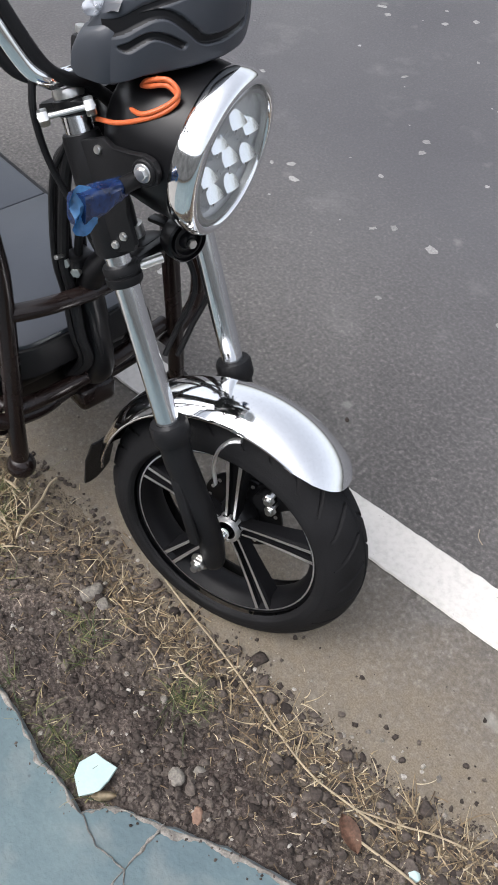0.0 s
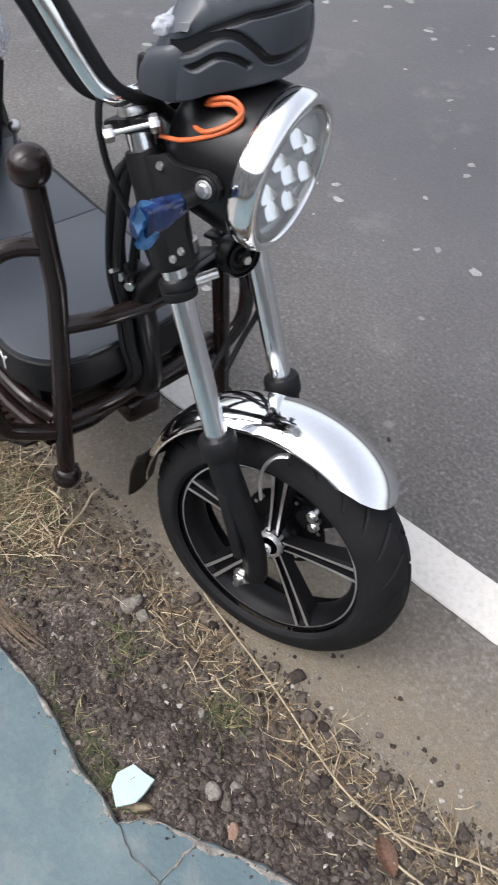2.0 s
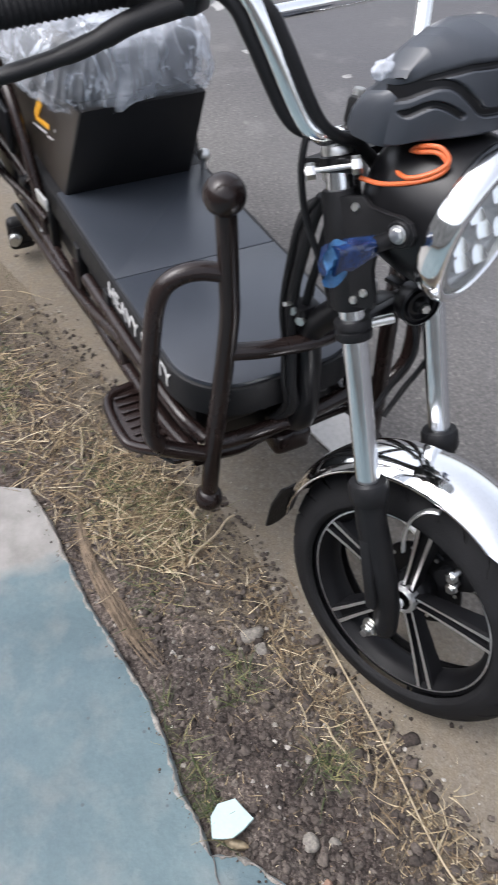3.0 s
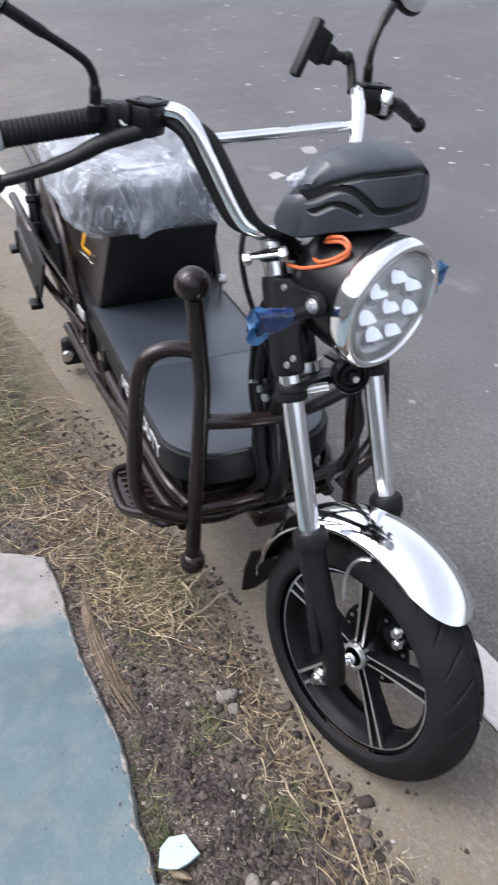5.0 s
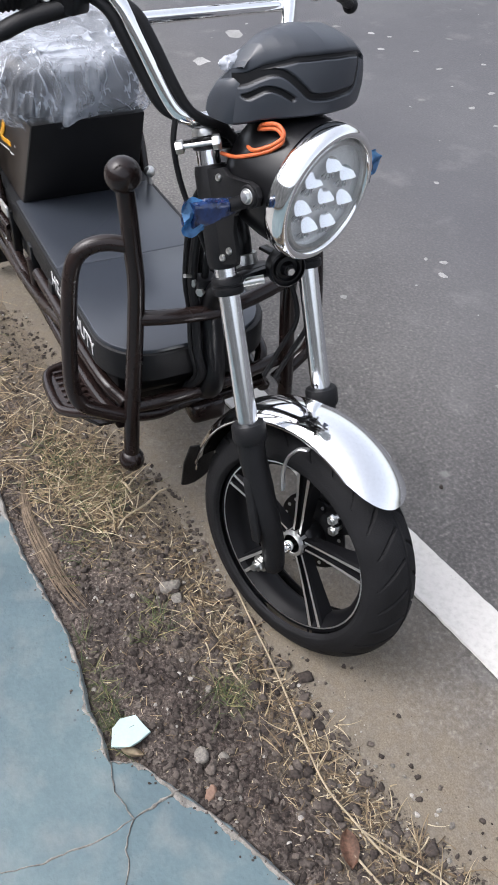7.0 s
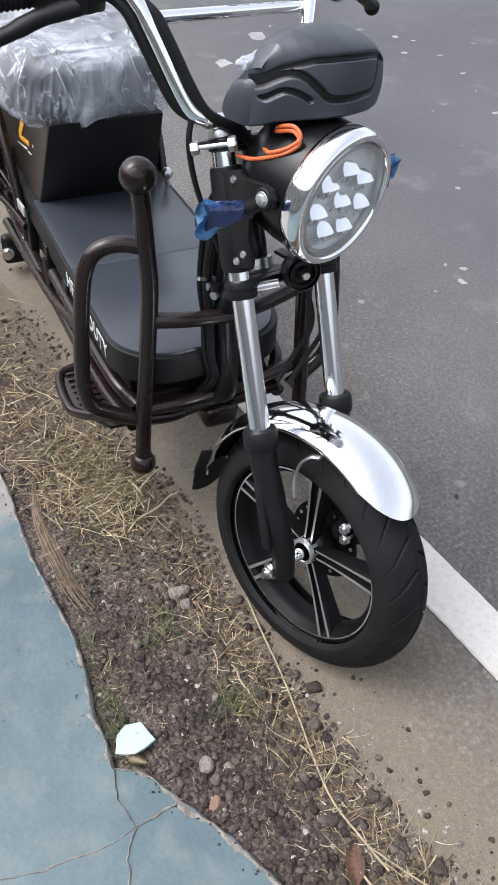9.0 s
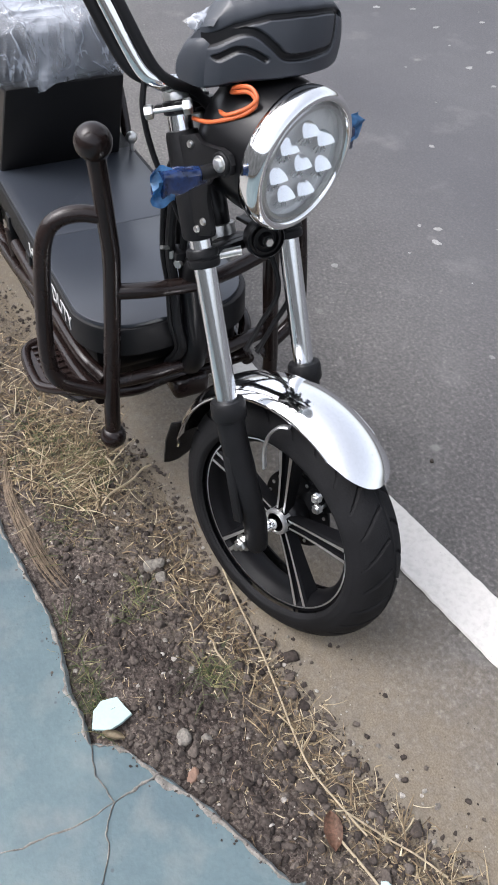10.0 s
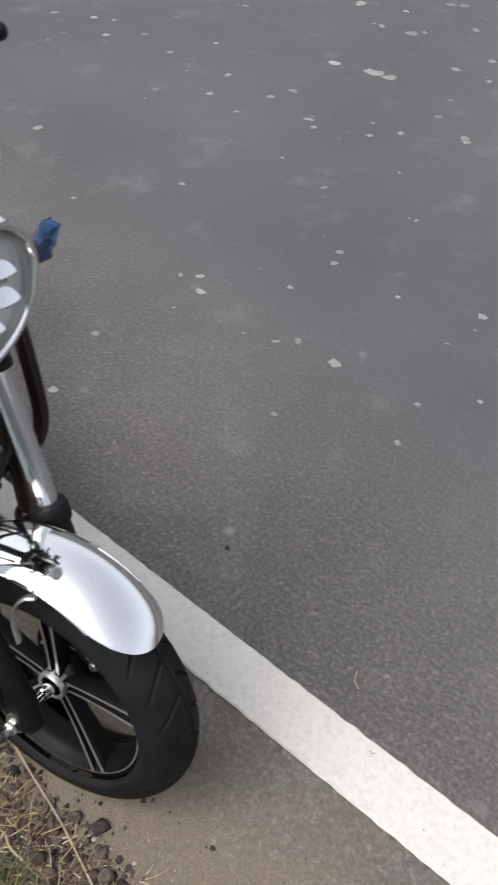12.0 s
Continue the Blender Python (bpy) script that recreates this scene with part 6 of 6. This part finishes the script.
def seat_box():
    y0, y1 = -0.220, 0.062
    bm = BM()
    rows = []
    for x_f, z, ya, yb in ((-0.988, 0.446, y0 + 0.002, y1), (-0.882, 0.665, y0 + 0.022, y1 - 0.010)):
        rows.append([bm.verts.new(p) for p in ((x_f, ya, z), (x_f, yb, z), (-1.42, yb, z), (-1.42, y0 if z < 0.5 else y0 - 0.004, z))])
    for k in range(4):
        f = bm.faces.new((rows[0][k], rows[0][(k + 1) % 4], rows[1][(k + 1) % 4], rows[1][k]))
        f.material_index = 1 if k == 3 else 0
    bm.faces.new(rows[1])
    bm.faces.new(list(reversed(rows[0])))
    bmesh.ops.recalc_face_normals(bm, faces=bm.faces[:])
    bmesh.ops.bevel(bm, geom=bm.edges[:], offset=0.006, segments=2, affect="EDGES", profile=0.5)
    box = part("seat_box", bm, [MATTE, DARKBROWN], bike, "black storage box below the seat with a brown side")
    # yellow angle mark and small strokes of unreadable print on the side
    def side(x, z):
        u = (z - 0.446) / 0.219
        yb, yf = y0 - 0.004 * u, y0 + 0.006 + 0.020 * u
        return Vector((x, yb + (yf - yb) * (x + 1.42) / (0.41 + 0.105 * u) - 0.0006, z))
    def stroke(name, a, b, w, mt, lab=""):
        bm = BM()
        d = Vector((b[0] - a[0], 0, b[1] - a[1]))
        block(bm, side((a[0] + b[0]) / 2, (a[1] + b[1]) / 2), (d.length + w * 0.4, 0.0022, w), 0.0004, Matrix.Rotation(0.045, 4, "Z") @ Matrix.Rotation(-math.atan2(d.z, d.x), 4, "Y"))
        part(name, bm, mt, box, lab)
    stroke("yellow_mark", (-1.118, 0.590), (-1.160, 0.546), 0.018, YELLOW, "yellow angle mark sticker")
    stroke("yellow_mark", (-1.160, 0.542), (-1.078, 0.554), 0.011, YELLOW, "yellow angle mark sticker")
    stroke("print_line", (-1.185, 0.520), (-1.095, 0.535), 0.0035, WHITE)
    stroke("print_line", (-1.085, 0.533), (-1.015, 0.545), 0.0045, WHITE)
    for k in range(4):
        stroke("print_bar", (-1.040 + 0.020 * k, 0.563 + 0.003 * k), (-1.035 + 0.020 * k, 0.5635 + 0.003 * k), 0.006, WHITE)
    for x, z in ((-1.164, 0.613), (-1.087, 0.626)):
        bm = BM()
        ball(bm, side(x, z), 0.005, (1, 0.5, 1), 10, 8)
        part("rivet", bm, ZINC, box)
    # cushion under crumpled film
    c, sz = Vector((-1.158, -0.083, 0.717)), Vector((0.280, 0.180, 0.085))
    for name, grow, m_, lab in (("cushion", 0.91, CUSHION, "black padded seat cushion"), ("plastic_cover", 1.0, FILM, "crumpled clear plastic cover over the seat")):
        bm = BM()
        bmesh.ops.create_icosphere(bm, subdivisions=7 if grow == 1.0 else 4, radius=1)
        for v in bm.verts:
            d = v.co.copy()
            e = Vector([math.copysign(abs(q) ** 0.45, q) for q in d])
            p = Vector((e.x * sz.x, e.y * sz.y, e.z * sz.z)) * grow
            if grow == 1.0:
                skirt = min(1.0, max(0.0, (0.040 - p.z) / 0.07))
                warp = Vector((noise.noise(p * 8), noise.noise(p * 8 + Vector((5, 1, 2))), noise.noise(p * 8 + Vector((1, 9, 4))))) * 0.05
                q = p + warp
                h = 0.0
                for k, (ax, ay, az, amp) in enumerate(((4, 15, 6, 0.0066), (12, 5, 5, 0.0066), (9, 13, 4, 0.0050), (24, 18, 8, 0.0022), (18, 34, 12, 0.0018))):
                    h += amp * max(0.0, 1 - abs(noise.noise(Vector((q.x * ax + 3 * k, q.y * ay, q.z * az)))) * 4.5) ** 1.5
                turn = math.atan2(d.y * 1.4, d.x) * 9 + 2.2 * noise.noise(p * 8)
                h += skirt * (0.0075 * max(0.0, 1 - 2.2 * abs(math.sin(turn))) ** 1.3 + 0.0055 * max(0.0, 1 - 2.0 * abs(math.sin(2.3 * turn + 1 + noise.noise(p * 20)))) ** 1.5)
                p += d * (h - 0.003 + 0.008 * noise.noise(p * 6))
                if p.z < -0.07:
                    p *= 1.0 + 0.04 * noise.noise(p * 30)
            v.co = c + p
        part(name, bm, m_, box, lab, angle=180)


seat_box()


# ---- loose things on the verge ----
def on_ground(x, y, sink=0.0):
    return Vector((x, y, max(verge_height(x, y), road_height(x, y)) - sink))


def lump(bm, center, radius, rng, squash=0.7, subdiv=1):
    r = bmesh.ops.create_icosphere(bm, subdivisions=subdiv, radius=1)
    seed = Vector((rng.random() * 50, rng.random() * 50, rng.random() * 50))
    st = Vector((rng.uniform(0.75, 1.3), rng.uniform(0.75, 1.3), squash * rng.uniform(0.8, 1.2)))
    for v in r["verts"]:
        k = radius * (1 + 0.75 * noise.noise(v.co * 1.5 + seed) + 0.35 * noise.noise(v.co * 3.3 + seed) + 0.12 * noise.noise(v.co * 8 + seed))
        v.co = Vector(center) + Vector((v.co.x * st.x, v.co.y * st.y, v.co.z * st.z)) * k


def pebble(bm, center, radius, rng, squash):
    """A worn stone: few broad facets, soft edges."""
    bmesh.ops.create_icosphere(bm, subdivisions=4, radius=1)
    seed = Vector((rng.random() * 50, rng.random() * 50, rng.random() * 50))
    cuts = [(Vector((rng.gauss(0, 1), rng.gauss(0, 1), rng.gauss(0, 1))).normalized(), rng.uniform(0.62, 0.85)) for k in range(9)]
    st = Vector((rng.uniform(0.9, 1.35), rng.uniform(0.7, 1.0), squash))
    a = rng.uniform(0, 3.14)
    for v in bm.verts:
        d = v.co.copy()
        for n, h in cuts:
            e = d.dot(n) - h
            if e > 0:
                d -= n * e * 0.9
        d *= 1 + 0.10 * noise.noise(d * 1.8 + seed) + 0.03 * noise.noise(d * 6 + seed)
        d = Vector((d.x * st.x, d.y * st.y, d.z * st.z))
        v.co = Vector(center) + radius * Vector((d.x * math.cos(a) - d.y * math.sin(a), d.x * math.sin(a) + d.y * math.cos(a), d.z))


def lumps_mesh(name, count, radius, place, material, label, category, rng, fine=1):
    """Many small lumps in one mesh, from shared low-poly shapes."""
    base = []
    for k in range(12):
        bm = BM()
        lump(bm, (0, 0, 0), 1.0, rng, 0.7, fine)
        bm.verts.index_update()
        base.append(([v.co.copy() for v in bm.verts], [[v.index for v in f.verts] for f in bm.faces]))
        bm.free()
    verts, faces = [], []
    for n in range(count):
        p = place(rng)
        if p is None:
            continue
        vs, fs = base[n % 12]
        r = radius(rng)
        a = rng.uniform(0, 6.28)
        o = len(verts)
        for v in vs:
            verts.append((p.x + r * (v.x * math.cos(a) - v.y * math.sin(a)), p.y + r * (v.x * math.sin(a) + v.y * math.cos(a)), p.z + r * (v.z + 0.25)))
        faces += [[i + o for i in f] for f in fs]
    me = bpy.data.meshes.new(name)
    me.from_pydata(verts, [], faces)
    me.materials.append(material)
    for f in me.polygons:
        f.use_smooth = fine > 1
    return tagged(new(name, me), label, category, kind="stuff")


def verge_place(power=1.0, out=0.06):
    def place(rng):
        x = rng.uniform(-1.3, 0.85) if rng.random() < 0.8 else rng.uniform(-0.35, 0.75)
        lo, hi = curve_y(x, SLAB_EDGE), curve_y(x, VERGE_EDGE)
        y = lo + 0.004 + (hi + out - lo) * rng.random() ** power
        return on_ground(x, y)
    return place


def blades(name, spots, count, length, width, material, label, category, rng, lie=0.75):
    """Thin bent blades, lying (lie 1) or standing (lie 0), as one mesh."""
    verts, faces = [], []
    for n in range(count):
        cx, cy, sx, sy = spots[rng.randrange(len(spots))]
        x, y = rng.gauss(cx, sx), rng.gauss(cy, sy)
        if y < curve_y(x, SLAB_EDGE) - 0.004:
            continue
        p = on_ground(x, y)
        a = rng.uniform(0, 6.283)
        L = length(rng)
        w = width(rng)
        el = (1 - lie) * rng.uniform(0.5, 1.4) + lie * rng.uniform(0.02, 0.22)
        bend = rng.gauss(0, 0.55)
        o = len(verts)
        pos = Vector(p) + Vector((0, 0, 0.002))
        steps = 5
        for s in range(steps + 1):
            t = s / steps
            dirn = Vector((math.cos(a + bend * t), math.sin(a + bend * t), math.sin(el) * (1 - 1.3 * t * (0.4 + lie * 0.6))))
            sd = Vector((-math.sin(a + bend * t), math.cos(a + bend * t), 0)) * w * (1 - 0.75 * t)
            verts += [tuple(pos - sd), tuple(pos + Vector((0, 0, w * 1.1 * (1 - 0.75 * t)))), tuple(pos + sd)]
            pos = pos + dirn * (L / steps)
            pos.z = max(pos.z, max(verge_height(pos.x, pos.y), road_height(pos.x, pos.y)) + 0.0015)
        for s in range(steps):
            b = o + 3 * s
            faces += [[b, b + 1, b + 4, b + 3], [b + 1, b + 2, b + 5, b + 4]]
    me = bpy.data.meshes.new(name)
    me.from_pydata(verts, [], faces)
    me.materials.append(material)
    for f in me.polygons:
        f.use_smooth = True
    return tagged(new(name, me), label, category, kind="stuff")


def verge_clutter():
    rng = random.Random(21)
    lumps_mesh("earth_clods", 17000, lambda r: 0.0011 + 0.0056 * r.random() ** 6, verge_place(0.95, 0.02), CLOD, "dark brown crumbs and clods of earth on the verge", "earth", rng)
    def inner(r):
        x = r.gauss(0.12, 0.25)
        lo, hi = curve_y(x, SLAB_EDGE), curve_y(x, VERGE_EDGE)
        return on_ground(x, lo + (hi - lo) * (0.06 + 0.70 * r.random()), 0.0025)
    lumps_mesh("soil_lumps", 460, lambda r: 0.0026 + 0.0068 * r.random() ** 2.6, inner, CLOD, "rounded lumps of dark grey-brown soil", "earth", rng, 2)
    lumps_mesh("pale_gravel", 1100, lambda r: 0.0010 + 0.0042 * r.random() ** 4, verge_place(0.9, 0.07), STONE, "small pale gravel scattered over the verge", "gravel", rng)

    def edge_band(r):
        x = r.uniform(-0.30, 0.85)
        return on_ground(x, curve_y(x, VERGE_EDGE) + r.gauss(-0.055, 0.040))
    lumps_mesh("large_clods", 260, lambda r: 0.0035 + 0.0075 * r.random() ** 2, edge_band, CLOD, "larger dark clods of earth along the sandy edge", "earth", rng, 2)

    def on_rim(r):
        x = r.uniform(-0.62, 0.75)
        return Vector((x, curve_y(x, SLAB_EDGE) - abs(r.gauss(0, 0.012)) - 0.004, 0.062))
    lumps_mesh("rim_crumbs", 170, lambda r: 0.0007 + 0.0022 * r.random() ** 3, on_rim, CLOD, "crumbs of earth scattered on the pavement rim", "earth", rng)

    def sparse(r):
        x = r.uniform(-0.25, 0.9) if r.random() < 0.8 else r.uniform(-1.6, -0.2)
        return on_ground(x, curve_y(x, VERGE_EDGE) + abs(r.gauss(0.02, 0.09)))
    lumps_mesh("road_crumbs", 200, lambda r: 0.0012 + 0.0040 * r.random() ** 3, sparse, CLOD, "crumbs of earth washed onto the road", "earth", rng, 2)

    band = [(x, curve_y(x, VERGE_EDGE) - 0.045, 0.07, 0.030) for x in np.arange(-0.25, 0.8, 0.07)]
    blades("dry_straw", band, 1500, lambda r: 0.008 + 0.056 * r.random() ** 2, lambda r: r.uniform(0.0005, 0.0017), STRAW, "dry straw stalks lying along the verge", "straw", rng, 0.95)
    clump = [(-0.60, -0.60, 0.06, 0.05), (-0.50, -0.58, 0.06, 0.04), (-0.47, -0.65, 0.05, 0.05), (-0.56, -0.68, 0.06, 0.05), (-0.40, -0.62, 0.05, 0.04), (-0.75, -0.66, 0.08, 0.06), (-0.88, -0.76, 0.10, 0.07), (-1.0, -0.80, 0.10, 0.07), (-0.70, -0.76, 0.08, 0.05)]
    blades("dry_grass_clump", clump, 1900, lambda r: 0.014 + 0.080 * r.random() ** 1.7, lambda r: r.uniform(0.0006, 0.0021), STRAW, "tangled clump of dry yellow grass", "grass", rng, 0.85)
    litter = [(x, y, 0.10, 0.05) for x in np.arange(-0.5, 0.8, 0.13) for y in (curve_y(x, VERGE_EDGE) - 0.12, curve_y(x, SLAB_EDGE) + 0.07)]
    blades("straw_litter", litter, 900, lambda r: 0.004 + 0.020 * r.random() ** 2, lambda r: r.uniform(0.0005, 0.0014), STRAW, "short broken straw bits strewn over earth", "straw", rng, 0.97)
    green = [(-0.52, -0.60, 0.05, 0.04), (-0.58, -0.66, 0.05, 0.04), (-0.48, -0.56, 0.04, 0.03), (-0.62, -0.66, 0.07, 0.05), (-0.45, -0.60, 0.05, 0.05), (-0.33, -0.68, 0.04, 0.03), (-0.10, -0.60, 0.025, 0.02), (-0.02, -0.735, 0.05, 0.012), (0.08, -0.735, 0.03, 0.01), (-0.55, -0.64, 0.07, 0.04), (0.10, -0.53, 0.02, 0.02)]
    blades("green_grass", green, 820, lambda r: r.uniform(0.010, 0.048), lambda r: r.uniform(0.0006, 0.0014), GRASS, "sparse green grass blades growing in the earth", "grass", rng, 0.45)
    far = [(x, -0.86 + 0.12 * x * 0.5, 0.16, 0.09) for x in (-1.1, -1.4, -1.7, -2.0, -2.4)]
    blades("verge_grass", far, 3600, lambda r: r.uniform(0.02, 0.09), lambda r: r.uniform(0.001, 0.0022), GRASS, "green and dry grass along the far verge", "grass", rng, 0.6)
    blades("verge_straw", far, 3000, lambda r: r.uniform(0.03, 0.12), lambda r: r.uniform(0.0008, 0.0018), STRAW, "dry stalks among the verge grass", "straw", rng, 0.8)

    # pale tile shard
    bm = BM()
    z = 0.0625
    prism(bm, [(0.100, -0.742), (0.088, -0.725), (0.092, -0.698), (0.112, -0.692), (0.131, -0.685), (0.139, -0.706), (0.143, -0.727), (0.130, -0.753)], z, z + 0.0055, 0.0010)
    thing("tile_shard", bm, TILE, "broken pale turquoise tile shard lying on earth", "tile shard", smooth=False)
    # single stones
    for x, y, r, sq, mt, name, lab in ((0.193, -0.620, 0.0145, 0.5, STONE, "stone", "flat pale grey stone half sunk in earth"), (0.256, -0.629, 0.013, 0.6, TERRACOTTA, "brick_chip", "small orange brick chip on earth"), (-0.176, -0.545, 0.022, 0.45, STONE, "stone", "pale tan stone flake on earth"), (-0.140, -0.540, 0.014, 0.5, STONE, "stone", "small tan stone beside straw"), (0.075, -0.560, 0.009, 0.7, STONE, "stone", "small white pebble on dark earth"), (0.205, -0.585, 0.010, 0.8, STONE, "stone", "small pale pebble on earth"), (-0.26, -0.385, 0.008, 0.6, STONE, "stone", "white pebble on sandy asphalt"), (0.52, -0.43, 0.010, 0.6, TILE, "stone", "pale chip near a dead leaf"), (-0.187, 0.112, 0.006, 0.7, CLOD, "stone", "small dark pebble on asphalt")):
        bm = BM()
        pebble(bm, on_ground(x, y) + Vector((0, 0, r * sq * 0.35)), r, random.Random(int(1000 * (x + 2))), sq)
        thing(name, bm, mt, lab, "stone", angle=180)
    # dead leaf
    bm = BM()
    g = []
    for i in range(9):
        t = -1 + 2 * i / 8
        w = 0.0145 * (1 - t * t) ** 0.7 + 0.0005
        c = Vector((0.418 + 0.028 * t, -0.463 - 0.010 * t, 0))
        row = []
        for k in (-1, -0.5, 0, 0.5, 1):
            q = c + Vector((0.33, 0.94, 0)) * (k * w)
            q.z = max(verge_height(q.x, q.y), road_height(q.x, q.y)) + 0.008 + 0.007 * k * k - 0.004 * t * t
            row.append(bm.verts.new(q))
        g.append(row)
    for a, b in zip(g, g[1:]):
        for k in range(4):
            bm.faces.new((a[k], a[k + 1], b[k + 1], b[k]))
    bmesh.ops.solidify(bm, geom=bm.faces[:], thickness=0.0006)
    thing("dead_leaf", bm, LEAF, "curled reddish-brown dead leaf on the verge", "leaf", angle=60)
    # long stalk running along the sand, and thick stems
    for pts, r, lab in (([(-0.121, -0.418), (-0.036, -0.423), (0.061, -0.425), (0.159, -0.435), (0.247, -0.445), (0.319, -0.450), (0.384, -0.434), (0.445, -0.418)], 0.0017, "long pale straw stalk lying on sand"), ([(-0.446, -0.452), (-0.436, -0.474), (-0.405, -0.512), (-0.375, -0.565), (-0.351, -0.592)], 0.0024, "pale dry root lying on sand"), ([(-0.508, -0.545), (-0.475, -0.535), (-0.446, -0.530)], 0.0030, "thick pale stem beside the bike guard"), ([(-0.450, -0.586), (-0.420, -0.592), (-0.385, -0.588)], 0.0016, "dry stalk on the verge"), ([(0.037, -0.502), (0.060, -0.506), (0.093, -0.499)], 0.0018, "pale bent straw stalk on the verge"), ([(0.178, 0.118), (0.190, 0.100), (0.205, 0.095)], 0.0006, "tiny pale twig on asphalt"), ([(0.40, -0.43), (0.46, -0.39), (0.50, -0.36), (0.545, -0.335)], 0.0016, "bent straw stalk on the verge"), ([(0.43, -0.46), (0.52, -0.44), (0.62, -0.43), (0.74, -0.42)], 0.0020, "pale straw stalk on the verge")):
        bm = BM()
        q = [on_ground(x, y) + Vector((0, 0, 0.007 + 0.003 * (i % 2))) for i, (x, y) in enumerate(pts)]
        tube(bm, spline(q, 6), r, 7)
        thing("straw_stalk", bm, PALESTRAW, lab, "straw")
    # brown bundle of dry fibres along the slab rim, spreading out over the earth
    bm = BM()
    for k in range(70):
        u = rng.uniform(-1, 1)
        x0, x1 = -0.60 + 0.05 * rng.random(), -0.33 + 0.17 * rng.random()
        q = []
        for i in range(8):
            x = x0 + (x1 - x0) * i / 7
            mid = float(np.interp(x, [-0.60, -0.52, -0.44, -0.36, -0.30, -0.24, -0.17], [-0.728, -0.750, -0.758, -0.752, -0.745, -0.737, -0.715]))
            wide = float(np.interp(x, [-0.60, -0.44, -0.30, -0.17], [0.003, 0.009, 0.017, 0.020]))
            q.append(on_ground(x, mid + u * wide + rng.gauss(0, 0.0012)) + Vector((0, 0, 0.003 + 0.007 * (1 - u * u) * rng.random())))
        q = spline(q, 4)
        r = rng.uniform(0.0007, 0.0018)
        tube(bm, q, [r * (0.2 + 0.8 * math.sin(math.pi * (i + 1) / (len(q) + 1)) ** 0.5) for i in range(len(q))], 6)
    thing("fibre_bundle", bm, ROOT, "bundle of dry brown fibres along the pavement rim", "dry root", kind="stuff")
    # tan leaf half under the tile shard
    bm = BM()
    g = []
    for i in range(7):
        t = -1 + i / 3
        w = 0.0075 * (1 - t * t) ** 0.6 + 0.0004
        c = Vector((0.1535 + 0.012 * t, -0.724 + 0.015 * t, 0))
        g.append([bm.verts.new(c + Vector((0.78, -0.62, 0)) * (k * w) + Vector((0, 0, 0.0655 + 0.004 * k * k))) for k in (-1, 0, 1)])
    for a, b in zip(g, g[1:]):
        for k in range(2):
            bm.faces.new((a[k], a[k + 1], b[k + 1], b[k]))
    bmesh.ops.solidify(bm, geom=bm.faces[:], thickness=0.0005)
    thing("dead_leaf", bm, PALESTRAW, "small tan dead leaf beside the tile shard", "leaf", angle=60)


verge_clutter()
